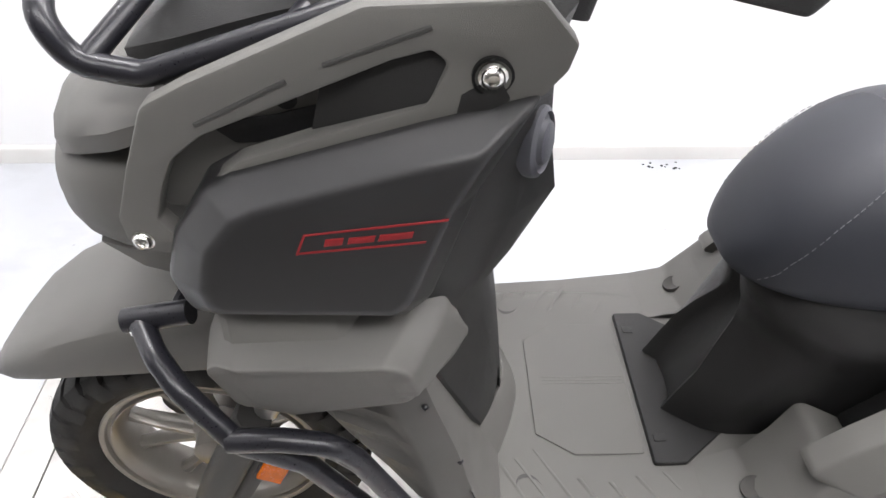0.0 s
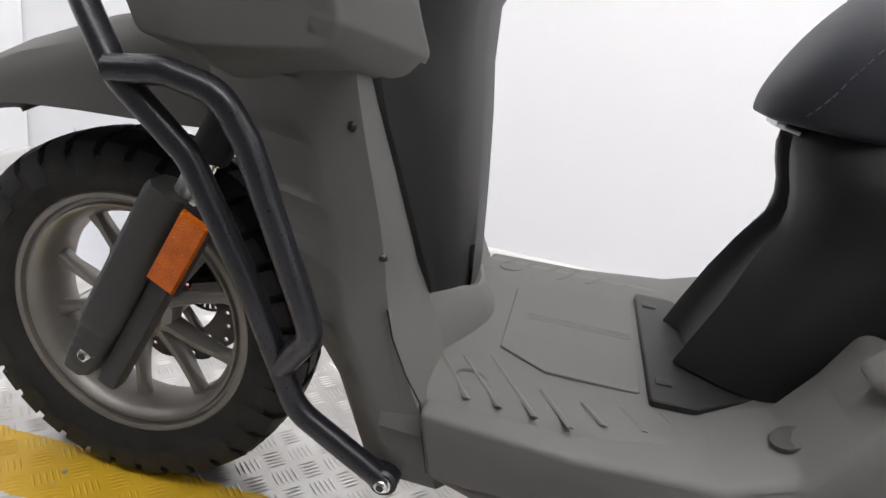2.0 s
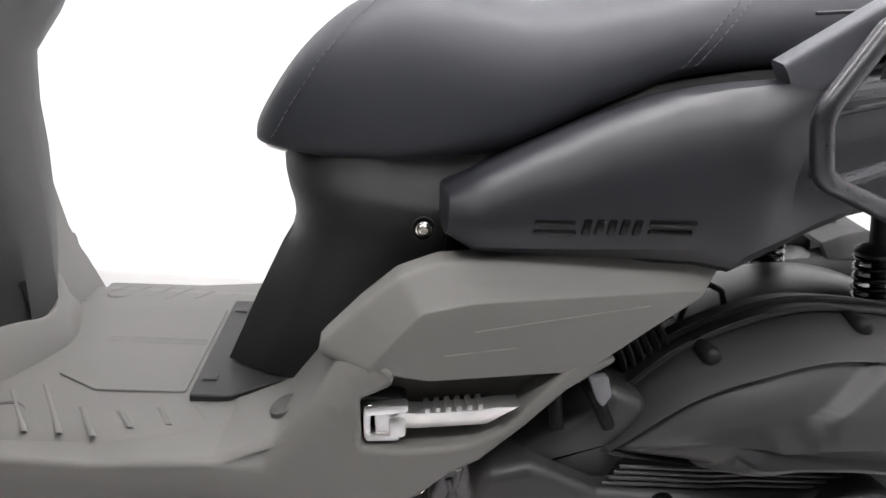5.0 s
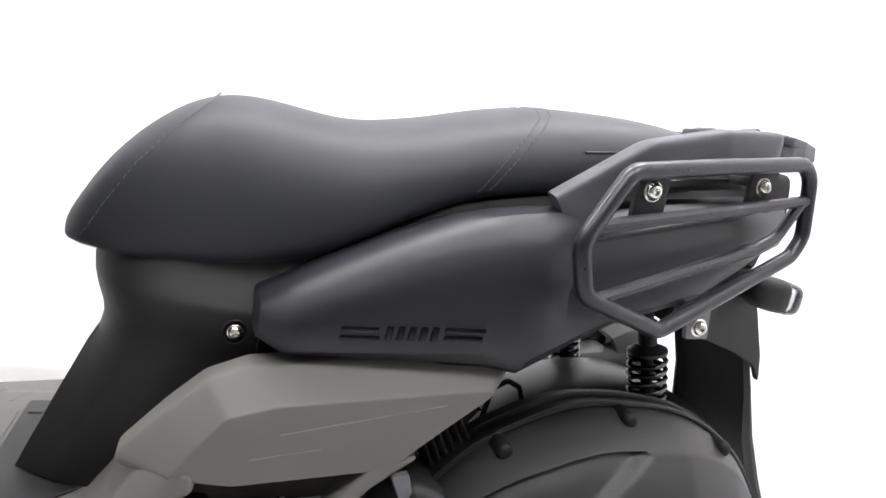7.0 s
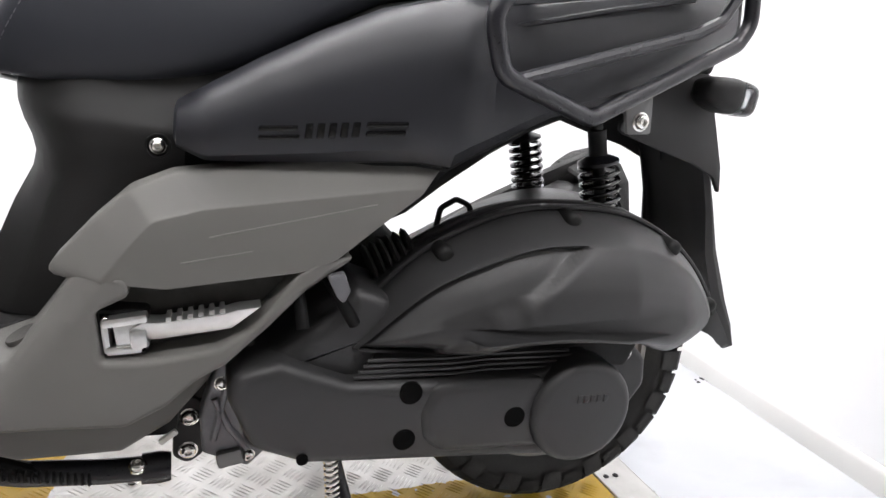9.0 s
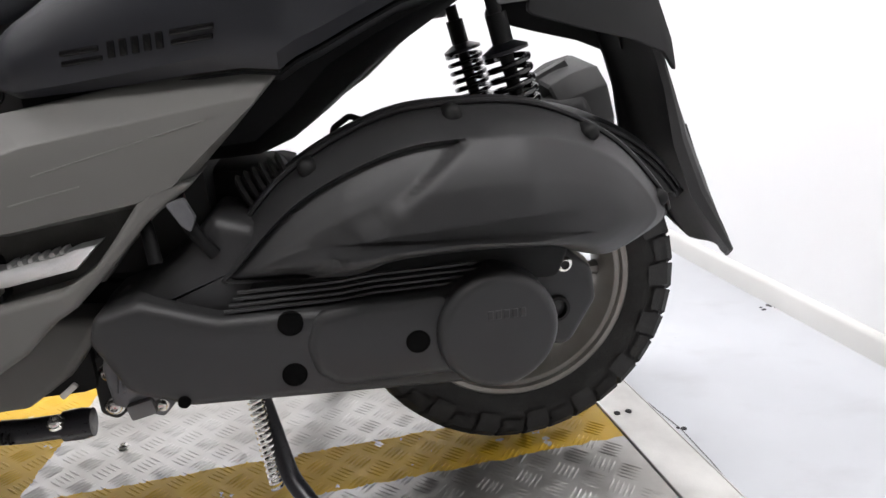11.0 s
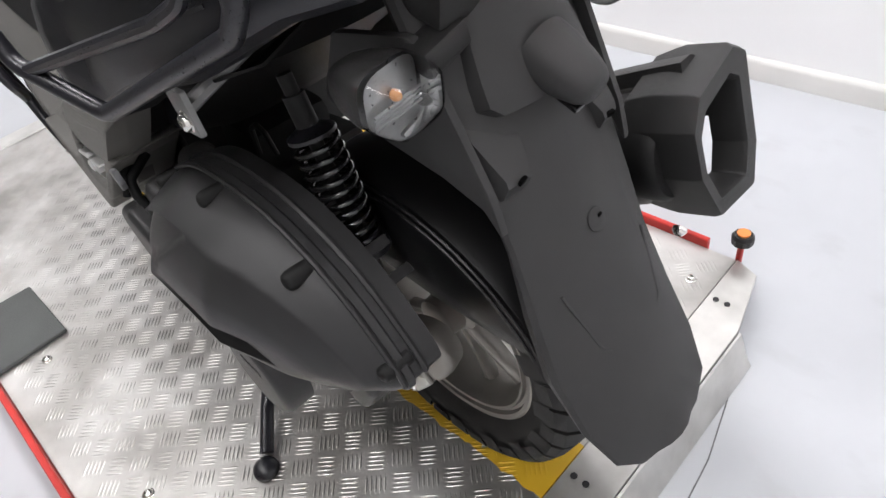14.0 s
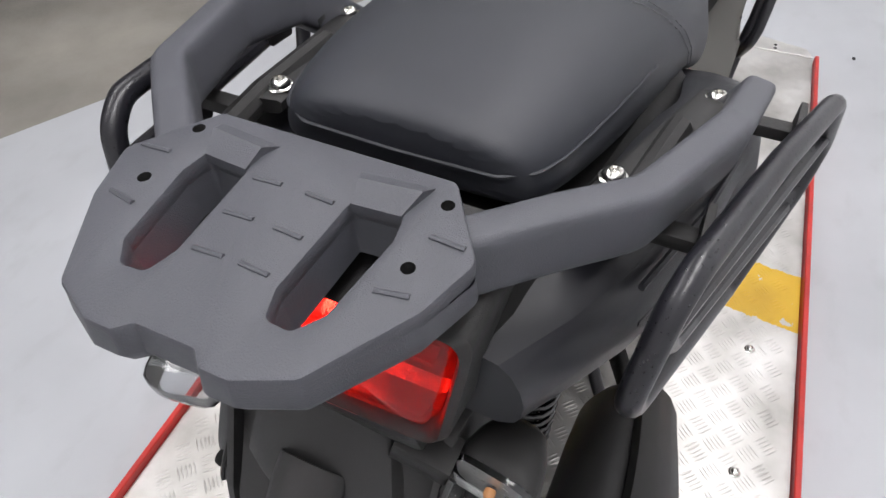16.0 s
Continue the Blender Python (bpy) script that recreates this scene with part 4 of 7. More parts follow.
for x0, y0, x1, y1 in ((0.402, 0.128, 0.440, 0.196), (0.424, 0.122, 0.470, 0.198), (0.450, 0.108, 0.503, 0.200), (0.505, 0.152, 0.535, 0.204), (0.545, 0.158, 0.564, 0.188), (0.582, 0.150, 0.600, 0.182), (0.618, 0.145, 0.634, 0.171)):
    groove([(x0, y0, fz(x0) - 0.0005), (x1, y1, fz(x1) - 0.0005)])
for s in (-1, 1):
    # thumb notch: a raised dark crescent paints the shade on its wall
    bm = bmesh.new()
    ring = [(0.0175 * math.cos(a), 0.0175 * math.sin(a)) for a in [math.pi * k / 12 for k in range(13)]]
    ring += [(0.0172 * math.cos(a), 0.0172 * math.sin(a) * 0.72) for a in [math.pi * k / 12 for k in range(12, -1, -1)]]
    skin(bm, [[(0.438 + u * 0.93 - 0.2 * v, -s * (-0.162 + v), 0.3532 + h) for u, v in ring] for h in (-0.002, 0.0012)])
    part("thumb_notch", bm, FORKM, board)
    bm = bmesh.new()
    lathe(bm, [(0.0180, -0.002), (0.0178, 0.0006), (0.0165, 0.0012), (0.0152, 0.0012), (0.0142, 0.0004), (0, 0.0006)], (0.438, s * 0.162, 0.3530), (0, 0, 1), 24)
    part("plug", bm, GREY, board)
    # strap hole scoop, its shade put into a darker grey
    bm = bmesh.new()
    lathe(bm, [(0.0165, -0.012), (0.0165, 0.002), (0.0155, 0.003), (0.0125, 0.0008), (0, -0.001)], (0.714, s * 0.184, 0.3890), (-0.5, s * 0.08, 1), 22)
    part("strap_hole", bm, HOLLOW, board, "dished strap hole with shade put into its grey", 50)
# raised centre panel with fine lines
bm = bmesh.new()
plank(bm, fillet([(0.455, 0.085), (0.505, 0.118), (0.600, 0.118), (0.600, -0.118), (0.505, -0.118), (0.455, -0.085)], 0.006), 0.350, 0.3584, 0.0008)
bmesh.ops.transform(bm, matrix=Matrix.Translation((0.5, 0, 0.36)) @ pose(0, 0, 0, 0, -1.6, 0) @ Matrix.Translation((-0.5, 0, -0.3605)), verts=bm.verts)
panel = part("centre_panel", bm, GREY, board, "", 25)
for y in (0.0, 0.006, 0.012):
    bm = bmesh.new()
    tube(bm, [(0.475, y, 0.3564), (0.595, y, 0.3601)], 0.0012, 6)
    part("fine_line", bm, GREY, panel)

# black plate at the foot of the seat tower
bm = bmesh.new()
plank(bm, fillet([(0.607, 0.136), (0.607, -0.136), (0.650, -0.136), (0.705, -0.095), (0.74, -0.08), (0.74, 0.08), (0.705, 0.095), (0.650, 0.136)], 0.005), 0.350, 0.3665, 0.0015)
bmesh.ops.transform(bm, matrix=Matrix.Translation((0.65, 0, 0.366)) @ pose(0, 0, 0, 0, -2.2, 0) @ Matrix.Translation((-0.65, 0, -0.3635)), verts=bm.verts)
plate = part("battery_cover", bm, BLACK, scooter, "black screwed cover plate", 25)
for s in (-1, 1):
    bm = bmesh.new()
    box(bm, (0.016, 0.012, 0.004), (0.622, s * 0.098, 0.3675), 0.001, (0, -2.2, 0))
    part("clip", bm, BLACK, plate)

# seat tower
bm = bmesh.new()
rows = []
for z, xf, w in ((0.372, 0.635, 0.100), (0.404, 0.646, 0.106), (0.452, 0.664, 0.114), (0.495, 0.680, 0.121), (0.532, 0.697, 0.128), (0.552, 0.700, 0.133), (0.570, 0.697, 0.138), (0.588, 0.690, 0.143), (0.605, 0.685, 0.147), (0.622, 0.683, 0.150), (0.640, 0.688, 0.152), (0.680, 0.720, 0.152)):
    top = ease((z - 0.595) / 0.035)
    r = 0.053 - 0.030 * ease((z - 0.44) / 0.13)
    b = ease((z - 0.47) / 0.10)
    round_side = []
    for k in range(9, 0, -1):
        a = math.pi / 2 * k / 9
        u = min(1.0, k / 5)
        facet = Vector((0.046 * u, (w - 0.015 - r) * u)) if k <= 5 else Vector((0.046 + 0.069 * (k - 5) / 4, w - 0.015 * (1 - (k - 5) / 4) ** 1.6 - r))
        curve = Vector((0.115 * (1 - math.cos(a)), (w - r) * math.sin(a)))
        q = facet.lerp(curve, b)
        round_side.append((xf + q.x, r + q.y))
    half = [(1.02, w + 0.03), (0.88, w + 0.014)] + round_side + [(xf - 0.001, r), (xf + 0.003, r - 0.006), (xf + 0.011, r - 0.011), (xf + 0.017, r - 0.017), (xf + 0.019, 0.0)]
    tight = [0.136, 0.132, 0.118, 0.117, 0.112, 0.104, 0.093, 0.079, 0.063, 0.046, 0.032, 0.022, 0.018, 0.013, 0.008, 0.0]
    half = [(x, y + (min(y, t) - y) * top) for (x, y), t in zip(half, tight)]
    rows.append([(x, -y, z) for x, y in half] + [(x, y, z) for x, y in half[-2::-1]])
skin(bm, rows)
tower = part("seat_tower", bm, BLACK, scooter, "black plastic tower under the seat", 45)
for s in (-1, 1):
    bolt("tower_bolt", (0.835, s * 0.1665, 0.584), (0, s, 0), 0.0066, tower)
    bm = bmesh.new()
    lathe(bm, [(0.0125, -0.004), (0.0125, 0.0012), (0.0108, 0.0005), (0.0108, -0.003)], (0.835, s * 0.1660, 0.584), (0, s, 0), 20)
    part("bolt_cup", bm, DARK, tower)
bm = bmesh.new()
box(bm, (0.034, 0.040, 0.004), (0.682, -0.012, 0.625), 0.0012, (0, 10, 0))
box(bm, (0.010, 0.042, 0.007), (0.666, -0.012, 0.6300), 0.003, (0, 10, 0))
part("seat_latch", bm, ALU, scooter, "bright metal seat hinge")

# seat
SEAT = [(0.648, 0.638, 0.650, 0.018), (0.652, 0.633, 0.664, 0.040), (0.664, 0.632, 0.690, 0.064), (0.683, 0.632, 0.727, 0.087), (0.712, 0.630, 0.765, 0.104), (0.748, 0.630, 0.799, 0.119), (0.785, 0.634, 0.820, 0.130), (0.83, 0.641, 0.828, 0.141), (0.90, 0.655, 0.822, 0.152), (0.94, 0.680, 0.8215, 0.158),
        (0.98, 0.706, 0.8295, 0.158), (1.02, 0.730, 0.8405, 0.158), (1.06, 0.750, 0.8535, 0.157), (1.10, 0.763, 0.868, 0.155), (1.145, 0.772, 0.881, 0.152), (1.18, 0.778, 0.888, 0.149), (1.23, 0.790, 0.8945, 0.145), (1.29, 0.806, 0.900, 0.138), (1.345, 0.822, 0.902, 0.128), (1.385, 0.832, 0.901, 0.118), (1.410, 0.838, 0.898, 0.106), (1.424, 0.844, 0.891, 0.092)]
SHAPE = [(0.0, 0.0), (0.80, 0.0), (0.94, 0.04), (1.0, 0.16), (1.0, 0.36), (0.95, 0.56), (0.865, 0.72), (0.735, 0.835), (0.56, 0.915), (0.33, 0.975), (0.0, 1.0)]


def seat_at(x, k):
    for a, b in zip(SEAT, SEAT[1:]):
        if x <= b[0]:
            t = max(0, (x - a[0]) / (b[0] - a[0]))
            zb, zt, w = (p + (q - p) * t for p, q in zip(a[1:], b[1:]))
            break
    else:
        zb, zt, w = SEAT[-1][1:]
    i = min(int(k), len(SHAPE) - 2)
    f = k - i
    py, pz = (SHAPE[i][j] + (SHAPE[i + 1][j] - SHAPE[i][j]) * f for j in (0, 1))
    return py * w, zb + (zt - zb) * pz


bm = bmesh.new()
rows = []
for x, zb, zt, w in SEAT:
    half = [(y * w, zb + (zt - zb) * q) for y, q in SHAPE]
    rows.append([(x, -y, z) for y, z in half] + [(x, y, z) for y, z in half[-2:0:-1]])
skin(bm, rows)
seat = part("seat", bm, VINYL, scooter, "long stepped black vinyl seat with grey stitching", 50)
sub = seat.modifiers.new("smooth", "SUBSURF")
sub.levels = sub.render_levels = 2


def stitches(line, step=0.0075, length=0.0048):
    """Dashes of thread along a line on both sides of the seat; line gives x and the place round the section."""
    bm = bmesh.new()
    for s in (-1, 1):
        pts = []
        for (x0, k0), (x1, k1) in zip(line, line[1:]):
            for j in range(24):
                x, k = x0 + (x1 - x0) * j / 24, k0 + (k1 - k0) * j / 24
                y, z = seat_at(x, k)
                pts.append(Vector((x, s * (y + 0.0004), z + 0.0004)))
        run, start = 0.0, pts[0]
        for a, b in zip(pts, pts[1:]):
            d = (b - a).length
            if run == 0.0:
                start = a
            run += d
            if run >= length and run - d < length:
                tube(bm, [start, b], 0.0006, 4)
            if run >= step:
                run = 0.0
    return bm


part("stitching", stitches([(0.672, 3.0), (0.690, 4.5), (0.718, 6.0), (0.756, 7.4), (0.782, 8.6), (0.79, 10.0)]), STITCH, seat, "light grey dashed seam", fix=False)
for dx in (-0.007, 0.007):
    part("stitching", stitches([(1.075 + dx, 2.8), (1.10 + dx, 4.2), (1.135 + dx, 6.0), (1.158 + dx, 7.5), (1.168 + dx, 8.6), (1.170 + dx, 10.0)]), STITCH, seat, "light grey dashed seam", fix=False)
# welt that runs round the rear cushion
bm = bmesh.new()
side = [(x, *seat_at(x, 4.7)) for x in (1.20, 1.25, 1.30, 1.345, 1.385, 1.408)]
welt = [(x, -y, z) for x, y, z in side] + [(1.4225, -0.078, 0.868), (1.4245, 0.0, 0.868), (1.4225, 0.078, 0.868)] + [(x, y, z) for x, y, z in side[::-1]]
tube(bm, welt, 0.0017, 6, 0.02)
part("piping", bm, VINYL, seat)

# grey side body below the seat: skirt with the footrest opening
SKIRT_LINE = fillet([(0.402, 0.346, 0.006), (0.418, 0.266, 0.012), (0.456, 0.268, 0.02), (0.530, 0.280, 0.02), (0.590, 0.299, 0.02), (0.66, 0.312, 0.02), (0.74, 0.317, 0.02), (0.812, 0.318, 0.02), (0.850, 0.342, 0.01), (0.876, 0.368, 0.01), (0.904, 0.385, 0.01), (0.944, 0.424, 0.01), (0.980, 0.462, 0.01), (1.030, 0.497, 0.004),
                     (0.992, 0.497, 0.004), (0.974, 0.482, 0.006), (0.951, 0.452, 0.01), (0.925, 0.421, 0.01), (0.894, 0.402, 0.01), (0.835, 0.390, 0.006), (0.792, 0.388, 0.006), (0.786, 0.436, 0.008), (0.815, 0.452, 0.01), (0.815, 0.470, 0.01), (0.768, 0.476, 0.02), (0.742, 0.428, 0.02), (0.712, 0.384, 0.02), (0.655, 0.362, 0.02), (0.54, 0.349, 0.02)])


def kink(d, r=0.012):
    """A ramp that starts softly at nought."""
    return 0.5 * (d + math.sqrt(d * d + r * r)) - 0.5 * r


def skirt_y(x, z):
    out = 0.224 + 0.075 * (x - 0.40) - 0.10 * kink(z - 0.335) - 0.30 * kink(0.328 - z) - 0.10 * kink(x - 0.93)
    # sloping facet that runs up from the floorboard's edge
    lean = min(0.618 * (z - 0.46) - 0.786 * (x - 0.79), z - 0.356)
    return out - 0.7 * kink(lean, 0.004)


for s in (-1, 1):
    bm = bmesh.new()
    relief(bm, SKIRT_LINE, skirt_y, 0.110, 0.006, 0.009, s)
    part("side_skirt", bm, GREY, scooter, "matte grey lower side skirt with an arm up to the tail", 40)
    # lower front corner piece and the belly behind it
    bm = bmesh.new()
    slab(bm, fillet([(0.415, 0.285), (0.420, 0.268), (0.470, 0.254), (0.548, 0.228), (0.590, 0.300)], 0.006), flat(0.212), soft(0.05, 0.006), s)
    part("corner_guard", bm, GREY, scooter)
    bm = bmesh.new()
    slab(bm, fillet([(0.60, 0.330), (0.64, 0.262), (0.70, 0.240), (0.80, 0.242), (0.85, 0.275), (0.90, 0.34), (0.70, 0.36)], 0.01), flat(0.180), soft(0.05, 0.01), s)
    part("belly_panel", bm, GREY, scooter)
    # bulging body panel
    bm = bmesh.new()
    po = fillet([(0.736, 0.464, 0.01), (0.780, 0.516, 0.03), (0.812, 0.548, 0.03), (0.850, 0.566, 0.03), (1.093, 0.609, 0.015), (1.128, 0.603, 0.006), (1.065, 0.538, 0.02), (1.014, 0.488, 0.02), (0.975, 0.472, 0.02), (0.844, 0.452, 0.02), (0.790, 0.456, 0.015)], 0.01)
    pi = fillet([(0.788, 0.462, 0.006), (0.812, 0.495, 0.02), (0.835, 0.524, 0.02), (0.881, 0.538, 0.02), (1.066, 0.568, 0.012), (1.100, 0.573, 0.006), (1.052, 0.533, 0.02), (1.006, 0.493, 0.02), (0.972, 0.480, 0.02), (0.847, 0.460, 0.02), (0.808, 0.463, 0.006)], 0.01)
    w = flat(0.243, 0.05, 0.85, -0.08, 0.5)
    loops = []
    for blend, d in ((0.0, -0.060), (0.0, -0.031), (0.03, -0.0280), (0.08, -0.0260), (0.16, -0.0238), (0.82, -0.0052), (0.90, -0.0031), (0.95, -0.0015), (0.98, -0.0005), (1.02, 0.0)):
        loops.append([(q.x, s * (w(q.x, q.y) + d), q.y) for q in [u * (1 - blend) + v * blend for u, v in zip(po, pi)]])
    skin(bm, loops)
    part("body_panel", bm, GREY, scooter, "matte grey faceted side panel", 36)
    bm = bmesh.new()
    for a, b in (((0.885, 0.512), (1.045, 0.553)), ((0.86, 0.486), (0.925, 0.500))):
        tube(bm, [(a[0], s * (w(*a) - 0.0004), a[1]), (b[0], s * (w(*b) - 0.0004), b[1])], 0.0009, 6)
    part("trim_line", bm, CREASE, scooter, "thin light crease line")
    # pocket behind the footrest: skirt grey with its shade put into the colour
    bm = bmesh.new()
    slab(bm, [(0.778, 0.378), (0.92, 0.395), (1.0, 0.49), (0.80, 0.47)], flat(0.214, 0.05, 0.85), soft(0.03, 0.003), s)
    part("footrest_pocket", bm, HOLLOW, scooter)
    # folding footrest
    bm = bmesh.new()
    slab(bm, [(0.815, 0.418), (0.826, 0.407), (0.842, 0.408), (0.908, 0.421), (0.935, 0.447), (0.912, 0.443), (0.900, 0.438), (0.842, 0.427), (0.826, 0.427)], flat(0.246, 0.06, 0.82, 0.25, 0.42), soft(0.022, 0.0016, 2), s)
    peg = part("footrest", bm, ALU, scooter, "folded ribbed aluminium passenger footrest", 25)
    for i in range(6):
        bm = bmesh.new()
        x = 0.850 + i * 0.0098
        tooth = [(x - 0.0030, -0.004), (x - 0.0022, 0.0035), (x + 0.0022, 0.0045), (x + 0.0034, -0.004)]
        slab(bm, [(q, 0.4287 + 0.19 * (x - 0.850) + h) for q, h in tooth], flat(0.2468, 0.06, 0.82), soft(0.020, 0.0012, 2), s)
        part("rib", bm, ALU, peg)
    # proud dark plate: the shade round the hinge is put into its colour
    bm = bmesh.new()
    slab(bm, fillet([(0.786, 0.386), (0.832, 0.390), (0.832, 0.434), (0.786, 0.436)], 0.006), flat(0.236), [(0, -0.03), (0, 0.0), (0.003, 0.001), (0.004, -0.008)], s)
    part("hinge_recess", bm, DARK, peg, "dark plate that paints the shade of the recess round the hinge")
    bm = bmesh.new()
    box(bm, (0.007, 0.024, 0.034), (0.795, s * 0.232, 0.410), 0.003, (0, -6, 0))
    box(bm, (0.040, 0.014, 0.009), (0.812, s * 0.243, 0.429), 0.003, (0, -9, 0))
    box(bm, (0.032, 0.016, 0.009), (0.811, s * 0.238, 0.3975), 0.003, (0, -5, 0))
    box(bm, (0.030, 0.014, 0.030), (0.817, s * 0.236, 0.412), 0.004, (0, -8, 0))
    box(bm, (0.016, 0.016, 0.020), (0.824, s * 0.243, 0.410), 0.005, (0, -8, 0))
    part("footrest_hinge", bm, ALU, peg)
    bolt("hinge_pin", (0.796, s * 0.2455, 0.427), (0, s, 0), 0.0038, peg)

# black tail side covers
TAILS = [(0.850, 0.594, 0.626, 0.192), (0.853, 0.588, 0.631, 0.203), (0.878, 0.580, 0.648, 0.2225), (0.885, 0.580, 0.653, 0.2245), (0.93, 0.583, 0.682, 0.231), (0.985, 0.588, 0.714, 0.241), (1.045, 0.595, 0.744, 0.252), (1.085, 0.598, 0.757, 0.258), (1.118, 0.595, 0.765, 0.262), (1.135, 0.606, 0.768, 0.262), (1.160, 0.617, 0.771, 0.255), (1.190, 0.632, 0.776, 0.247), (1.24, 0.656, 0.788, 0.240), (1.30, 0.672, 0.800, 0.229), (1.36, 0.690, 0.810, 0.216), (1.42, 0.722, 0.820, 0.199), (1.475, 0.750, 0.828, 0.176), (1.53, 0.765, 0.836, 0.146)]
PLATE = mat("gloss_emblem", (0.003, 0.003, 0.0035), 0.2, var=0.05, spec=0.4)
for s in (-1, 1):
    bm = bmesh.new()
    rows = []
    for x, zb, zt, w in TAILS:
        h = zt - zb
        dip = 0.017 * max(0.0, 1 - abs(x - 1.165) / 0.035)
        prof = [(w - 0.10, zt - 0.004), (w - 0.058, zt), (w - 0.034, zt - 0.003), (w - 0.020, zt - 0.09 * h), (w - 0.011, zt - 0.20 * h), (w - 0.004 - dip * 0.4, zt - 0.38 * h), (w - dip, zt - 0.58 * h), (w - 0.001 - dip * 0.5, zb + 0.22 * h), (w - 0.005, zb + 0.09 * h), (w - 0.016, zb), (w - 0.06, zb + 0.002), (w - 0.10, zb + 0.01)]
        rows.append([(x, s * y, z) for y, z in prof])
    skin(bm, rows)
    cover = part("tail_cover", bm, SATIN, scooter, "satin black tail side cover with a raised emblem", 26)
    # plain raised emblem shapes
    we = flat(0.2325, 0.19, 0.934)
    for x0, x1, z0, z1, lean in ((0.926, 0.964, 0.6065, 0.6115, 0.001), (0.926, 0.962, 0.6150, 0.6205, 0.001), (0.969, 0.976, 0.612, 0.627, 0.001), (0.980, 0.987, 0.6135, 0.6285, 0.001), (0.991, 0.998, 0.615, 0.630, 0.001), (1.002, 1.009, 0.6165, 0.6315, 0.001), (1.013, 1.020, 0.618, 0.633, 0.001),
                                (1.026, 1.064, 0.6205, 0.6255, 0.001), (1.026, 1.066, 0.6290, 0.6345, 0.001)):
        bm = bmesh.new()
        sl = (x1 - x0) * 0.11
        slab(bm, fillet([(x0, z0), (x1, z0 + sl), (x1 + lean, z1 + sl), (x0 + lean, z1)], 0.0012, 2), we, soft(0.012, 0.0012, 2), s)
        part("emblem", bm, PLATE, cover, "plain gloss black emblem shape")
    bolt("tail_bolt", (1.466, s * 0.169, 0.786), (0.25, s, 0.1), 0.0065, cover)
    # long ribs behind the pannier rail
    for a, c, d in (((1.17, 0.243, 0.69), (1.30, 0.226, 0.728), (1.42, 0.1965, 0.768)), ((1.17, 0.238, 0.742), (1.30, 0.222, 0.778), (1.42, 0.192, 0.806))):
        bm = bmesh.new()
        tube(bm, [(p[0], s * p[1], p[2]) for p in (a, c, d)], 0.003, 6, 0.05)
        part("rib", bm, SATIN, cover)
# added near-black liner closes the tail from below, standing in for shade
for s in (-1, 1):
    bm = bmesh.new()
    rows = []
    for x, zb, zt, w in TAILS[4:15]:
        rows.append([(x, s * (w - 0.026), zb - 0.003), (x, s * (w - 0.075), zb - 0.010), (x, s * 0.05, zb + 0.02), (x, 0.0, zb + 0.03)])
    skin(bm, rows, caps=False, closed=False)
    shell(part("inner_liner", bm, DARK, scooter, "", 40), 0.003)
    # added near-black backing paints the shade behind the side panel
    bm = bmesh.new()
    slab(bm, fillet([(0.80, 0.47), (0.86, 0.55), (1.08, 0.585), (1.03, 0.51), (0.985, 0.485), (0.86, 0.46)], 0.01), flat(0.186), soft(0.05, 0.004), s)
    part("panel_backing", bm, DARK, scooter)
# under-tail core
bm = bmesh.new()
rows = []
for x, zb, zt, w in ((0.88, 0.54, 0.66, 0.14), (1.05, 0.60, 0.75, 0.17), (1.15, 0.66, 0.775, 0.165), (1.30, 0.71, 0.80, 0.155), (1.42, 0.735, 0.83, 0.14), (1.515, 0.755, 0.855, 0.115)):
    half = [(0.0, zb), (w * 0.8, zb), (w, zb + 0.02), (w, zt - 0.02), (w * 0.85, zt), (0, zt)]
    rows.append([(x, -y, z) for y, z in half] + [(x, y, z) for y, z in half[-2:0:-1]])
skin(bm, rows)
part("tail_core", bm, DARK, scooter, "", 35)

# storage tub hanging under seat, shade put into its black; frame plate beside it
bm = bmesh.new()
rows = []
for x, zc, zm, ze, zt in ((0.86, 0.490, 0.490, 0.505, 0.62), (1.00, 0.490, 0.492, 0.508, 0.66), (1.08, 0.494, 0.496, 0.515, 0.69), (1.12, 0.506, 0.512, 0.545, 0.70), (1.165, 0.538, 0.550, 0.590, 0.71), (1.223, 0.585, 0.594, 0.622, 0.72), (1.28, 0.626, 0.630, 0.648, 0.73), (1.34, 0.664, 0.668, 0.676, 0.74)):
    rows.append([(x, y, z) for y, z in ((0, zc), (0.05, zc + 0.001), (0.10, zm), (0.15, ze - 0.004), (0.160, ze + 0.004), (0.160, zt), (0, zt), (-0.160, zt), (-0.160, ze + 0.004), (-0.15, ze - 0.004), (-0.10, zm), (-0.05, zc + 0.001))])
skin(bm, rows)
part("storage_tub", bm, TUBM, scooter, "tub under the seat, coloured near black for the hollow's shade", 35)
bm = bmesh.new()
slab(bm, fillet([(1.09, 0.497), (1.125, 0.500), (1.228, 0.566), (1.310, 0.636), (1.290, 0.660), (1.12, 0.56)], 0.008), flat(0.132), soft(0.004, 0.001, 2), 1)
part("frame_plate", bm, GREY, scooter)

# tail lamp
LAMPIN = mat("lamp_inner_white", (0.74, 0.70, 0.70), 0.2, metal=0.65, bump=1.0, bscale=170, var=0.15, vscale=80)
LAMP_RIM = [(-0.107, 0.862), (-0.099, 0.791), (0.099, 0.791), (0.107, 0.862)]
LAMP_X = -0.024


def lamp_ring(k, x, r=0.012):
    return [(x + LAMP_X - 0.30 * (z - 0.79), y * k, 0.828 + (z - 0.828) * (1 + (k - 1) * 2.2)) for y, z in fillet(LAMP_RIM, r)]


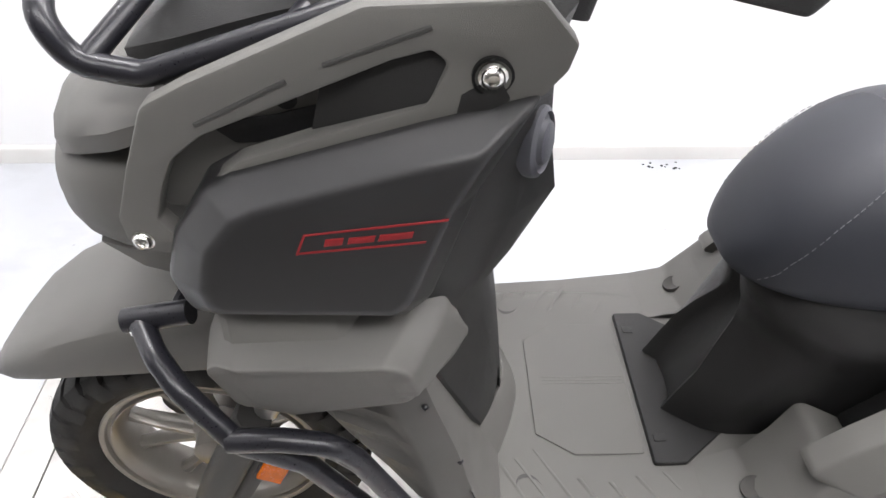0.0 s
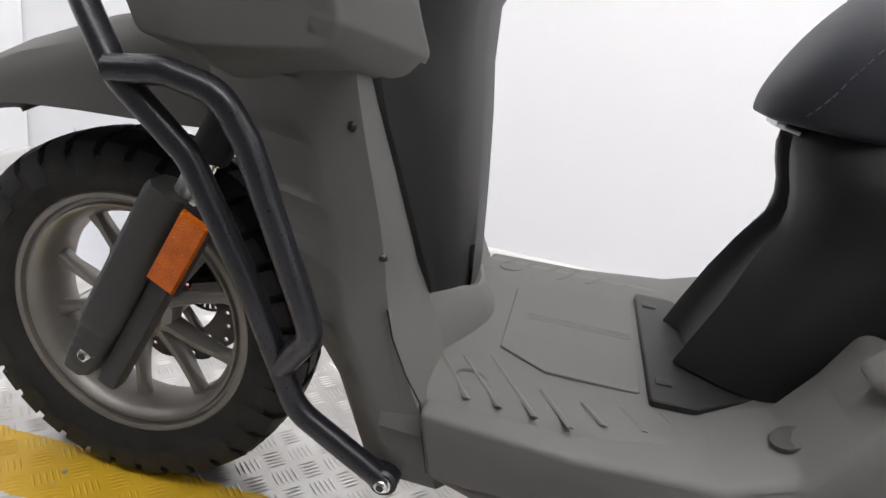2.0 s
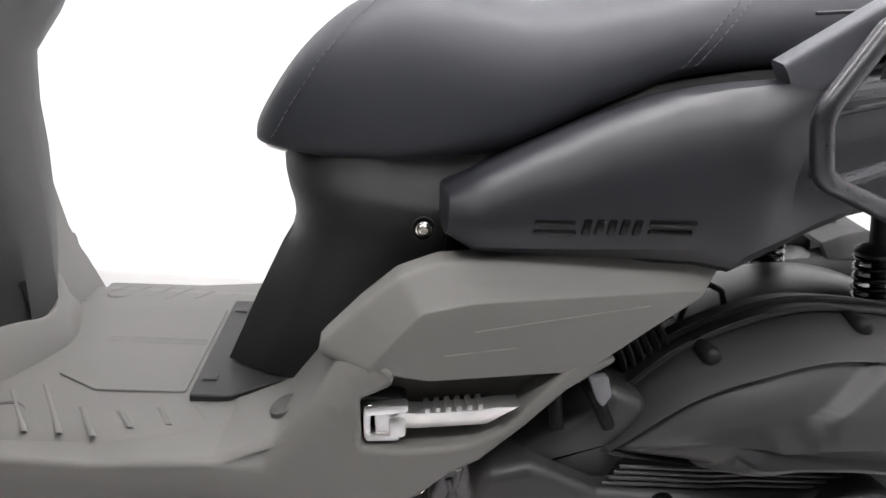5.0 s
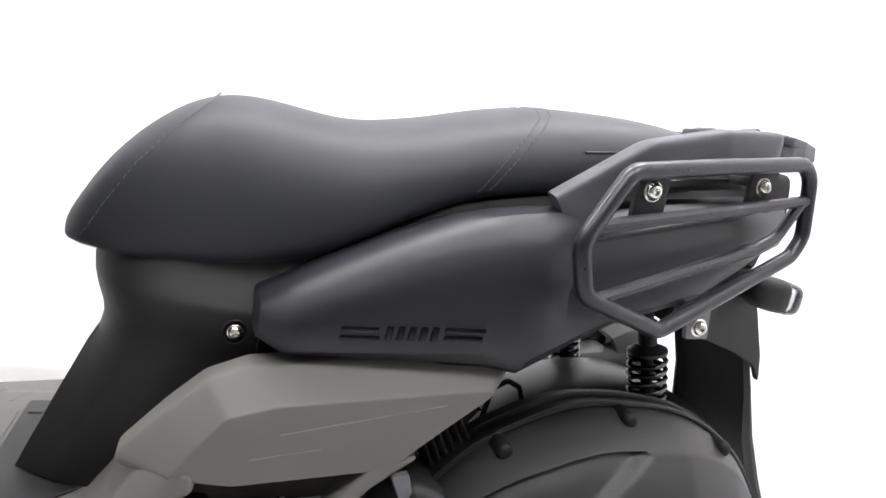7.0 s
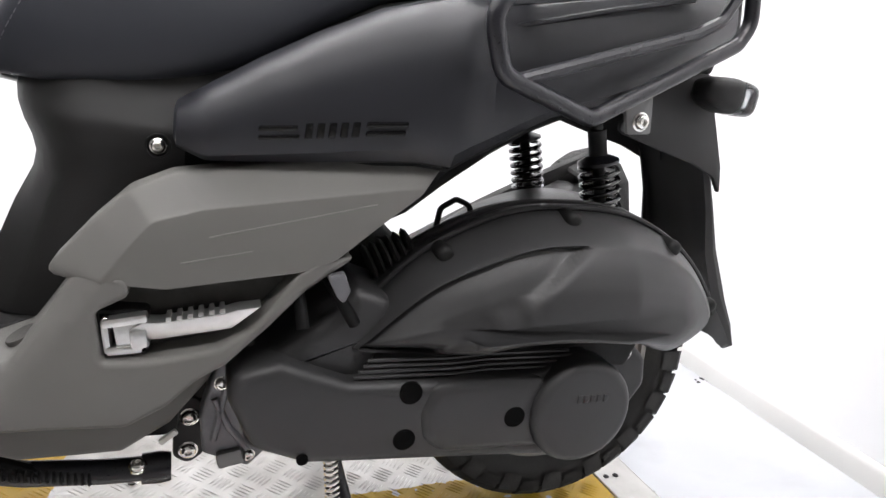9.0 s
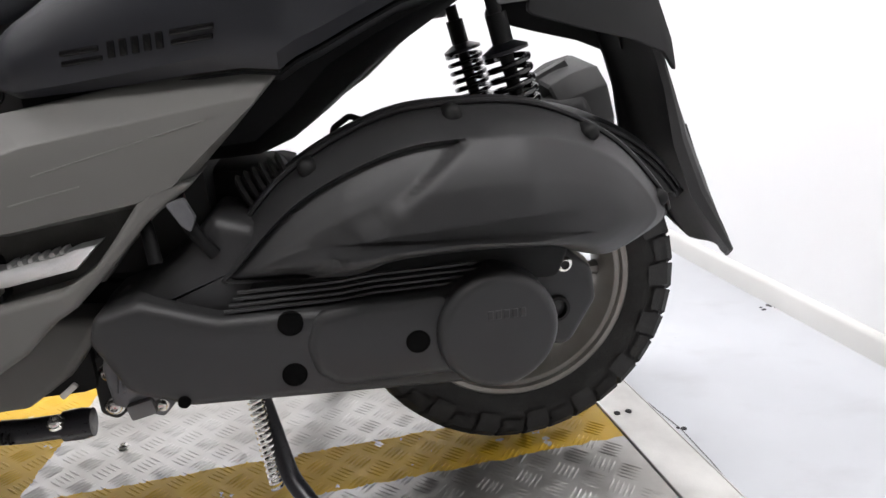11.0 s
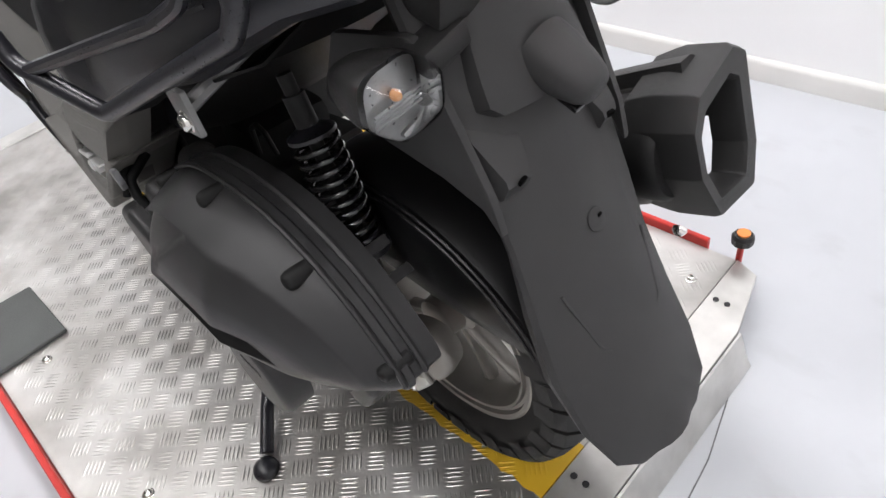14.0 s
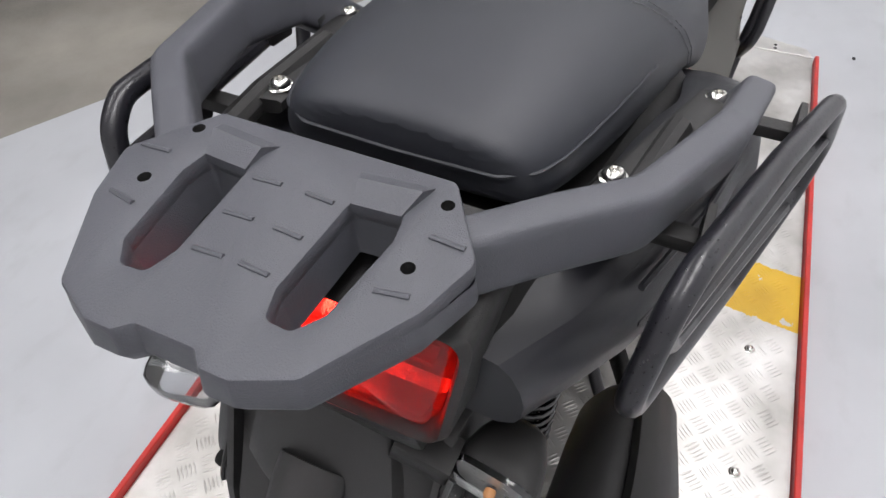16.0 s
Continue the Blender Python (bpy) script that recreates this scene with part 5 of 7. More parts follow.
bm = bmesh.new()
skin(bm, [lamp_ring(k, x) for k, x in ((1.10, 1.500), (1.12, 1.560), (1.10, 1.590), (1.05, 1.596), (1.02, 1.590), (1.005, 1.575))], caps=False)
lamp = part("tail_lamp", bm, BLACK, scooter, "lit red tail lamp in a black bezel", 35)
bm = bmesh.new()
rows = skin(bm, [lamp_ring(k, x) for k, x in ((1.0, 1.562), (0.995, 1.582), (0.96, 1.590), (0.86, 1.5935), (0.5, 1.595))], caps=False)
bm.faces.new(rows[-1])
part("lens", bm, REDLENS, lamp, "glossy red lens", 35)
bm = bmesh.new()
rows = skin(bm, [lamp_ring(k, x) for k, x in ((0.99, 1.565), (0.97, 1.545), (0.90, 1.534), (0.6, 1.530))], caps=False)
bm.faces.new(rows[-1])
part("lamp_bowl", bm, LAMPIN, lamp, "faceted bright lamp bowl", 30)
for y in (-0.082, -0.068, 0.068, 0.082):
    bm = bmesh.new()
    box(bm, (0.026, 0.0025, 0.060), (1.541 + LAMP_X, y, 0.828), 0.0008)
    part("lamp_rib", bm, LAMPIN, lamp)
bm = bmesh.new()
loops = []
for y, z in ((-0.088, 0.800), (-0.055, 0.812), (-0.030, 0.826), (0.030, 0.828), (0.055, 0.826), (0.088, 0.824)):
    loops.append([(x + LAMP_X, y, z + d) for x, d in ((1.534, 0.0), (1.566, -0.003), (1.566, 0.001), (1.534, 0.003))])
skin(bm, loops)
part("lamp_shelf", bm, LAMPIN, lamp, "", 30)
for z in (0.846, 0.811):
    bm = bmesh.new()
    lathe(bm, [(0.0, 0.0), (0.0055, 0.002), (0.0065, 0.008), (0.004, 0.014), (0, 0.0155)], (1.545 + LAMP_X - 0.2 * (z - 0.81), 0.0, z), (1, 0, 0), 12)
    part("bulb", bm, BULB, lamp, "glowing bulb")
bm = bmesh.new()
box(bm, (0.006, 0.088, 0.027), (1.559, -0.004, 0.763), 0.002, (0, 14, 0))
part("red_reflector", bm, REDREF, scooter, "flat red reflector strip")
bm = bmesh.new()
box(bm, (0.06, 0.17, 0.036), (1.530, 0, 0.753), 0.006, (0, 14, 0))
part("reflector_mount", bm, BLACK, scooter)


def indicator(s):
    c = Vector((1.540, s * 0.137, 0.703))
    turn = Matrix.Translation(c) @ pose(0, 0, 0, 0, 6, s * -8)
    sh = [(math.copysign(abs(math.cos(a)) ** 0.55, math.cos(a)), math.copysign(abs(math.sin(a)) ** 0.55, math.sin(a))) for a in [2 * math.pi * (k + 0.5) / 24 for k in range(24)]]
    bm = bmesh.new()
    skin(bm, [[turn @ Vector((x, y * 0.034 * k, z * 0.0245 * k)) for y, z in sh] for x, k in ((-0.045, 0.35), (-0.040, 0.60), (-0.024, 0.84), (-0.010, 0.95), (-0.002, 0.99), (0.002, 0.97))])
    body = part("rear_indicator", bm, BLACK, scooter, "black rear indicator with a clear lens", 40)
    bm = bmesh.new()
    skin(bm, [[turn @ Vector((x, y * 0.034 * k, z * 0.0245 * k)) for y, z in sh] for x, k in ((0.0025, 0.98), (0.016, 0.98), (0.028, 0.95), (0.035, 0.88), (0.039, 0.70), (0.041, 0.3))])
    part("lens", bm, LENS, body, "clear ribbed lens", 40)
    for i in range(4):
        bm = bmesh.new()
        z = -0.017 + i * 0.0040
        tube(bm, [turn @ Vector((0.0125, -0.028, z)), turn @ Vector((0.0125, 0.028, z))], 0.0012, 6)
        part("lens_rib", bm, SILVERREF, body)
    bm = bmesh.new()
    skin(bm, [[turn @ Vector((x, y * 0.031 * k, z * 0.024 * k)) for y, z in sh] for x, k in ((0.0070, 1.0), (0.0050, 0.5))])
    part("dish", bm, SILVERREF, body)
    bm = bmesh.new()
    b0 = turn @ Vector((0.008, 0, 0))
    lathe(bm, [(0.0, 0.0), (0.0045, 0.001), (0.0048, 0.005), (0.003, 0.008), (0, 0.009)], b0, (1, 0, 0), 12)
    part("bulb", bm, AMBER, body, "amber bulb")
    bm = bmesh.new()
    tube(bm, [(1.545, s * 0.060, 0.722), (1.545, s * 0.105, 0.712)], 0.012, 12, squash=(0.016, 0.012))
    part("stalk", bm, BLACK, body)


indicator(-1)
indicator(1)

# long rear mudguard
FOLD = [0.030, 0.030, 0.026, 0.022, 0.026, 0.040, 0.044, 0.027, 0.012, 0.008]
GUARD = [(1.52, 0.772, 0.092), (1.548, 0.715, 0.096), (1.576, 0.655, 0.093), (1.602, 0.59, 0.09), (1.622, 0.545, 0.09), (1.65, 0.48, 0.094), (1.68, 0.412, 0.101), (1.706, 0.352, 0.1), (1.727, 0.308, 0.086), (1.737, 0.288, 0.056)]
bm = bmesh.new()
rows = []
for i, (x, z, w) in enumerate(GUARD):
    d = FOLD[i]
    q = min(0.012, 0.33 * d)
    half = [(-0.9 * d, -0.42 * d, w - 0.004), (-0.62 * d, -0.27 * d, w), (-0.45 * d, -0.18 * d, w - 0.003), (-q, -0.33 * q, w * 0.86), (0.0, 0.0, w * 0.60), (0.006, 0.002, w * 0.3), (0.008, 0.003, 0.0)]
    rows.append([(x + dx, -y, z + dz) for dx, dz, y in half] + [(x + dx, y, z + dz) for dx, dz, y in half[-2::-1]])
skin(bm, rows, caps=False, closed=False)
guard = shell(part("rear_mudguard", bm, GUARDM, scooter, "long black plastic rear mudguard", 30), 0.004)
# raised upper plate, number-plate lamp and plate seats


def on_guard(y, z, off):
    """A point off the mudguard's middle line at height z."""
    for (x0, z0, _), (x1, z1, _) in zip(GUARD, GUARD[1:]):
        if z0 >= z >= z1:
            return Vector((x0 + (x1 - x0) * (z0 - z) / (z0 - z1) + 0.92 * off, y, z + 0.39 * off))
    return Vector((GUARD[0][0] + off, y, z))


bm = bmesh.new()
loops = []
for z, w in ((0.748, 0.055), (0.715, 0.058), (0.680, 0.065), (0.662, 0.067), (0.652, 0.055)):
    loops.append([on_guard(-w - 0.004, z, -0.006), on_guard(-w, z, 0.009), on_guard(-w * 0.82, z, 0.016), on_guard(-w * 0.45, z, 0.024), on_guard(0, z, 0.027), on_guard(w * 0.45, z, 0.024), on_guard(w * 0.82, z, 0.016), on_guard(w, z, 0.009), on_guard(w + 0.004, z, -0.006)])
skin(bm, loops)
part("lamp_plate", bm, GUARDM, guard, "", 35)
bm = bmesh.new()
loops = []
p0, p1 = Vector((1.578, 0.002, 0.688)), Vector((1.634, 0.004, 0.664))
for t, hw, hh in ((0.0, 0.031, 0.025), (0.3, 0.030, 0.024), (0.6, 0.027, 0.021), (0.85, 0.022, 0.017), (0.96, 0.017, 0.013), (1.0, 0.010, 0.008)):
    m = p0.lerp(p1, t)
    loops.append([m + Vector((0.38 * hh * math.sin(a), hw * math.cos(a), hh * math.sin(a))) for a in [2 * math.pi * j / 24 for j in range(24)]])
skin(bm, loops)
hood = part("plate_lamp", bm, GUARDM, guard, "black plate lamp hood", 50)
bm = bmesh.new()
box(bm, (0.022, 0.028, 0.006), (1.612, 0.004, 0.652), 0.002, (0, 22, 0))
part("lamp_glass", bm, GLOSSBLK, hood, "dark lamp window")
for s in (-1, 1):
    bm = bmesh.new()
    rows = []
    for pts in ([(0.090, 0.665, -0.016), (0.090, 0.661, -0.013), (0.038, 0.653, -0.004), (0.036, 0.656, -0.008)], [(0.088, 0.630, -0.014), (0.083, 0.628, -0.002), (0.047, 0.623, 0.006), (0.042, 0.624, -0.006)],
                [(0.086, 0.607, -0.014), (0.079, 0.607, 0.006), (0.053, 0.607, 0.011), (0.047, 0.607, -0.006)], [(0.086, 0.600, -0.014), (0.079, 0.600, 0.005), (0.054, 0.600, 0.010), (0.048, 0.600, -0.006)], [(0.085, 0.590, -0.014), (0.080, 0.591, -0.006), (0.055, 0.591, -0.001), (0.050, 0.590, -0.006)]):
        rows.append([on_guard(s * y, z, o) for y, z, o in pts])
    skin(bm, rows)
    part("plate_seat", bm, GUARDM, guard, "", 30)
    bm = bmesh.new()
    box(bm, (0.004, 0.010, 0.007), on_guard(s * 0.064, 0.601, 0.0085), 0.0015, (0, 23, s * -10))
    part("slot", bm, HOLE, guard)
bm = bmesh.new()
lathe(bm, [(0.012, -0.004), (0.012, 0.0006), (0.0105, 0.0012), (0.004, 0.0010), (0, 0.0010)], on_guard(0.0, 0.532, 0.0084), (0.92, 0, 0.39), 18)
part("plate_clip", bm, GUARDM, guard, "small round plate boss")
for y, z in ((0.004, 0.534),):
    bm = bmesh.new()
    box(bm, (0.003, 0.004, 0.008), on_guard(y, z, 0.0092), 0.001, (0, 23, 0))
    part("slot", bm, HOLE, guard)
bm = bmesh.new()
tube(bm, [(1.642, -0.066, 0.488), (1.679, -0.048, 0.420), (1.686, 0.0, 0.414), (1.679, 0.048, 0.420), (1.642, 0.066, 0.488)], 0.0018, 6, 0.02)
part("crease", bm, GUARDM, guard)
# side aprons that close the space between tail and mudguard
for s in (-1, 1):
    bm = bmesh.new()
    slab(bm, fillet([(1.40, 0.640), (1.478, 0.619), (1.545, 0.603), (1.588, 0.586), (1.609, 0.556, 0.004), (1.598, 0.602), (1.572, 0.660), (1.540, 0.730), (1.44, 0.715)], 0.012), flat(0.104, -0.06, 1.5), soft(0.008, 0.002, 2), s)
    part("side_apron", bm, GUARDM, guard, "", 35)

# rear carrier plate with two slots
outer = fillet([(1.490, -0.080, 0.006), (1.538, -0.113, 0.01), (1.574, -0.101, 0.01), (1.625, -0.070, 0.008), (1.637, -0.042, 0.004), (1.637, -0.026, 0.004), (1.630, -0.018, 0.004), (1.630, 0.016, 0.004), (1.637, 0.024, 0.004), (1.637, 0.040, 0.004), (1.625, 0.068, 0.008), (1.574, 0.101, 0.01), (1.538, 0.113, 0.01), (1.490, 0.080, 0.006)], 0.006)


def slot_line(s):
    return fillet([(1.526, s * 0.034), (1.524, s * 0.064), (1.541, s * 0.067), (1.592, s * 0.060), (1.605, s * 0.050), (1.604, s * 0.036), (1.588, s * 0.031)], 0.005)


holes = [slot_line(s) for s in (-1, 1)]
b = cut_sheet(outer, holes, 0.014, 0.003)
bmesh.ops.translate(b, verts=b.verts, vec=(0, 0, 0.915))
carrier = part("rear_carrier", b, RACK, scooter, "grey plastic rear carrier plate with two slots", 30)
# deep rim that tapers in below the plate
bm = bmesh.new()
loops = []
for z, d in ((0.912, 0.0), (0.898, -0.002), (0.888, 0.003), (0.884, 0.012), (0.892, 0.016), (0.908, 0.014)):
    loops.append([(p[0], p[1], z - 0.10 * (1.58 - p[0])) for p in inset(outer, d)])
skin(bm, loops, caps=False)
part("rim", bm, RACK, carrier, "", 35)
for s in (-1, 1):
    bm = bmesh.new()
    skin(bm, [[(p[0], p[1], z) for p in inset(slot_line(s), d)] for z, d in ((0.914, -0.0005), (0.888, 0.003), (0.886, -0.002), (0.912, -0.004))], caps=False)
    part("slot_wall", bm, RACK, carrier, "", 35)
    for x, y in ((1.509, 0.083), (1.554, 0.083)):
        bm = bmesh.new()
        lathe(bm, [(0.0040, 0.9205), (0.0040, 0.9220), (0.0034, 0.9222), (0, 0.9221)], (x, s * y, 0), (0, 0, 1), 12)
        part("screw_hole", bm, HOLE, carrier)
    # sloping lips round the slots
    bm = bmesh.new()
    loops = [[(1.528, s * 0.034, 0.9225), (1.526, s * 0.064, 0.9225)], [(1.514, s * 0.032, 0.9275), (1.510, s * 0.069, 0.9275)], [(1.503, s * 0.027, 0.9215), (1.499, s * 0.072, 0.9215)]]
    skin(bm, [[Vector(q) for q in lp] + [Vector(q) - Vector((0, 0, 0.006)) for q in lp[::-1]] for lp in loops])
    part("slot_lip", bm, RACK, carrier, "", 20)
    for x, y in ((1.541, 0.026), (1.568, 0.0245), (1.594, 0.023)):
        bm = bmesh.new()
        tube(bm, [(x - 0.010, s * y, 0.9220), (x - 0.011, s * (y - 0.018), 0.9220)], 0.0016, 6)
        part("rib", bm, RACK, carrier)
    for pts in (((1.572, 0.074), (1.569, 0.092)), ((1.532, 0.084), (1.533, 0.104))):
        bm = bmesh.new()
        tube(bm, [(x, s * y, 0.9220) for x, y in pts], 0.0017, 6, 0.004)
        part("rib", bm, RACK, carrier)

# grab rails and tubular pannier rails, both sides


def rail(s):
    bm = bmesh.new()
    tube(bm, [(1.525, s * 0.088, 0.896), (1.480, s * 0.135, 0.894), (1.440, s * 0.176, 0.888), (1.33, s * 0.214, 0.870), (1.228, s * 0.226, 0.838), (1.140, s * 0.214, 0.766)], 0.02, 20, 0.05, squash=(0.0130, 0.0225))
    grab = part("grab_rail", bm, RACK, scooter, "thick grey moulded grab rail", 40)
    bm = bmesh.new()
    tube(bm, [(1.43, s * 0.150, 0.845), (1.37, s * 0.165, 0.835), (1.25, s * 0.180, 0.815)], 0.012, 10)
    part("grab_support", bm, BLACK, grab)
    for x, y, z in ((1.363, 0.148, 0.844), (1.173, 0.200, 0.802)):
        bolt("grab_bolt", (x, s * y, z), (0, 0, 1), 0.009, grab)
    bm = bmesh.new()
    tube(bm, [(1.388, s * 0.150, 0.840), (1.16, s * 0.200, 0.793)], 0.012, 10, squash=(0.018, 0.006))
    part("grab_bracket", bm, BLACK, grab)

    def yy(x):
        return s * (0.295 - 0.257 * (x - 1.15))

    loop = [(1.30, 0.847), (1.458, 0.876), (1.480, 0.862), (1.498, 0.788), (1.480, 0.762), (1.262, 0.660), (1.140, 0.694), (1.121, 0.745), (1.167, 0.820), (1.30, 0.847)]
    bm = bmesh.new()
    tube(bm, [(x, yy(x), z) for x, z in loop], 0.0092, 12, 0.028)
    frame_ob = part("pannier_rail", bm, TUBE, scooter, "black tubular pannier rail", 60)
    bm = bmesh.new()
    tube(bm, [(1.136, yy(1.136), 0.762), (1.483, yy(1.483), 0.834)], 0.0072, 10)
    part("cross_bar", bm, TUBE, frame_ob)
    bm = bmesh.new()
    tube(bm, [(1.150, yy(1.15), 0.688), (1.40, yy(1.40), 0.764), (1.44, yy(1.44), 0.783), (1.476, yy(1.476), 0.834)], 0.0072, 10, 0.04)
    part("cross_bar", bm, TUBE, frame_ob)
    for x, y, z in ((1.211, 0.270, 0.806), (1.400, 0.221, 0.838)):
        bm = bmesh.new()
        slab(bm, fillet([(x - 0.019, z - 0.032), (x + 0.019, z - 0.028), (x + 0.019, z + 0.028), (x - 0.019, z + 0.024)], 0.004), flat(y), soft(0.006, 0.0015, 2), s)
        box(bm, (0.016, 0.06, 0.012), (x, s * (y - 0.032), z + 0.004), 0.003)
        part("mount", bm, BLACK, frame_ob)
        bolt("mount_bolt", (x, s * y, z), (0, s, 0), 0.009, frame_ob)
    bm = bmesh.new()
    slab(bm, fillet([(1.326, 0.690), (1.338, 0.645), (1.370, 0.648), (1.364, 0.692)], 0.004), flat(0.227), soft(0.006, 0.0015, 2), s)
    tube(bm, [(1.345, s * 0.222, 0.668), (1.352, s * 0.14, 0.70)], 0.008, 8)
    part("lower_mount", bm, LIFTGREY, frame_ob, "bare steel lower bracket")
    bolt("mount_bolt", (1.353, s * 0.2275, 0.661), (0, s, 0), 0.009, frame_ob)


rail(-1)
rail(1)


# rear shock absorbers
def shock(s):
    y = s * 0.122

    def on(z):
        return Vector((1.361 + 0.262 * (0.643 - z), y, z))

    bm = bmesh.new()
    tube(bm, [on(0.66), on(0.40)], 0.0085, 12)
    tube(bm, [on(0.640), on(0.600)], 0.0125, 14)
    core = part("shock_absorber", bm, DARK, scooter, "black coil-over rear shock absorber", 40)
    bm = bmesh.new()
    coil(bm, on(0.594), on(0.462), 0.0250, 0.0037, 11, 14, 7)
    part("coil_spring", bm, GLOSSBLK, core, "glossy black coil spring", 60)
    bm = bmesh.new()
    lathe(bm, [(0.010, -0.006), (0.028, -0.004), (0.028, 0.0), (0.012, 0.008)], on(0.600), on(0.7) - on(0.5), 20)
    part("spring_seat", bm, TUBE, core)
    bm = bmesh.new()
    lathe(bm, [(0.010, -0.006), (0.031, -0.003), (0.031, 0.003), (0.012, 0.006)], on(0.460), on(0.7) - on(0.5), 20)
    part("spring_seat", bm, TUBE, core)
    bm = bmesh.new()
    tube(bm, [on(0.458), on(0.318)], 0.0095, 12)
    tube(bm, [on(0.385), on(0.318)], 0.0135, 12)
    lathe(bm, [(0.010, -0.016), (0.018, -0.016), (0.018, 0.016), (0.010, 0.016)], on(0.307), (0, 1, 0), 18)
    part("lower_eye", bm, ALU, core, "bare metal lower eye", 40)


shock(-1)
shock(1)

# rear wheel
rwheel = rim("rear_wheel", RX, RZ, 0.170, 0.050, 0.30)
tyre(rwheel, RX, RZ, RR, 0.066, 34, 2.6, 0.170, 0.0035)
bm = bmesh.new()
whisk(bm, RX, RZ, RR, 0.060, 170, 12)
tagged(part("tyre_hair", bm, RUBBER, rwheel, "fine moulding hairs on the new tyre", fix=False), kind="stuff")
part("brake_disc", wave_disc(RX, RZ, 0.060, 0.100, 0.066, 0.004), DISC, rwheel, "drilled steel brake disc", 30)
bm = bmesh.new()
box(bm, (0.06, 0.045, 0.05), (RX + 0.045, 0.075, RZ + 0.095), 0.010, (0, 30, 0))
part("brake_caliper", bm, BLACK, scooter, "black brake caliper", 30)

# inner rear hugger over the tyre
bm = bmesh.new()
prof = [(0.262, -0.086), (0.276, -0.083), (0.283, -0.062), (0.286, 0.0), (0.283, 0.062), (0.276, 0.083), (0.262, 0.086)]
c = Vector((1.408, 0, 0.245))
loops = []
for k in range(25):
    a = radians(34 + 100 * k / 24)
    loops.append([c + Vector((math.cos(a) * r, h, math.sin(a) * r)) for r, h in prof])
skin(bm, loops, caps=False, closed=False)
hug = shell(part("inner_mudguard", bm, INNER, scooter, "black inner mudguard close over the tyre", 40), 0.004)
for s in (-1, 1):
    bm = bmesh.new()
    pts = [(c.x + 0.262 * math.cos(radians(a)), c.z + 0.262 * math.sin(radians(a))) for a in range(36, 133, 6)]
    pts += [(1.235, 0.42), (1.33, 0.402), (1.47, 0.393), (1.57, 0.395)]
    slab(bm, pts, flat(0.088), soft(0.006, 0.002, 2), s)
    part("side_cheek", bm, INNER, hug)
    for r, w in ((0.264, 0.0895), (0.272, 0.0870)):
        bm = bmesh.new()
        tube(bm, [(c.x + r * math.cos(radians(a)), s * w, c.z + r * math.sin(radians(a))) for a in range(36, 130, 4)], 0.0022, 6, 0.002)
        part("edge_bead", bm, INNER, hug)

# engine case on the drive side
CVT = fillet([(0.905, 0.345, 0.02), (0.912, 0.372, 0.02), (0.957, 0.385, 0.02), (1.03, 0.357, 0.01), (1.15, 0.355, 0.01), (1.25, 0.358, 0.02), (1.325, 0.384, 0.03), (1.375, 0.345, 0.03), (1.375, 0.300, 0.03), (1.330, 0.252, 0.03), (1.28, 0.245, 0.02), (0.99, 0.261, 0.02), (0.932, 0.285, 0.03)])
bm = bmesh.new()
slab(bm, CVT, flat(0.262), soft(0.12, 0.014, 4), -1)
case = part("drive_case", bm, CASE, scooter, "black cast drive case", 35)
bm = bmesh.new()
cr = [(1.318 + 0.068 * math.cos(a), 0.312 + 0.068 * math.sin(a)) for a in [2 * math.pi * k / 40 for k in range(40)]]
slab(bm, cr, flat(0.280), soft(0.04, 0.012, 4), -1)
part("round_cover", bm, CASE, case, "plain round black cover", 35)
for k, (x0, x1) in enumerate(((1.304, 1.310), (1.313, 1.319), (1.322, 1.328), (1.331, 1.337), (1.340, 1.346))):
    bm = bmesh.new()
    slab(bm, [(x0, 0.329), (x1, 0.329), (x1, 0.339), (x0, 0.339)], flat(0.2810), soft(0.004, 0.0006, 1), -1)
    part("cast_mark", bm, CASE, case)
bm = bmesh.new()
slab(bm, fillet([(1.126, 0.352, 0.02), (1.17, 0.358, 0.02), (1.262, 0.357, 0.02), (1.30, 0.31, 0.02), (1.275, 0.264, 0.02), (1.145, 0.266, 0.02), (1.120, 0.285, 0.02), (1.113, 0.318, 0.03)]), flat(0.268), [(0, -0.03), (0, -0.0065), (0.003, -0.004), (0.007, -0.0015), (0.012, 0)], -1)
part("raised_cover", bm, CASE, case, "", 60)
# discs on the surface; the wells' darkness is only in their colour
for x, y, z in ((1.100, 0.262, 0.344), (1.098, 0.262, 0.286), (1.230, 0.268, 0.309), (0.985, 0.264, 0.272)):
    bm = bmesh.new()
    r = 0.0125 if z > 0.275 else 0.006
    lathe(bm, [(r * 1.08, -0.004), (r * 1.06, 0.0006), (r * 0.98, 0.0009), (r * 0.94, 0.0005), (0, 0.0003)], (x, -y - 0.0002, z), (0, -1, 0), 20)
    part("screw_well", bm, HOLE, case, "flat black disc for the unlit depth of a screw well")
for i in range(4):
    bm = bmesh.new()
    z = 0.3600 + i * 0.0066
    tube(bm, [(1.036 + i * 0.005, -0.250, z), (1.15, -0.250, z + 0.0005), (1.19, -0.250, z + 0.004), (1.33 - i * 0.01, -0.248, z + 0.004)], 0.0021, 6)
    part("cooling_fin", bm, CASE, case)
bm = bmesh.new()
slab(bm, fillet([(1.00, 0.350), (1.04, 0.405), (1.34, 0.418), (1.42, 0.402), (1.40, 0.350)], 0.01), flat(0.232), soft(0.08, 0.004), -1)
part("duct", bm, DARK, case)
bm = bmesh.new()
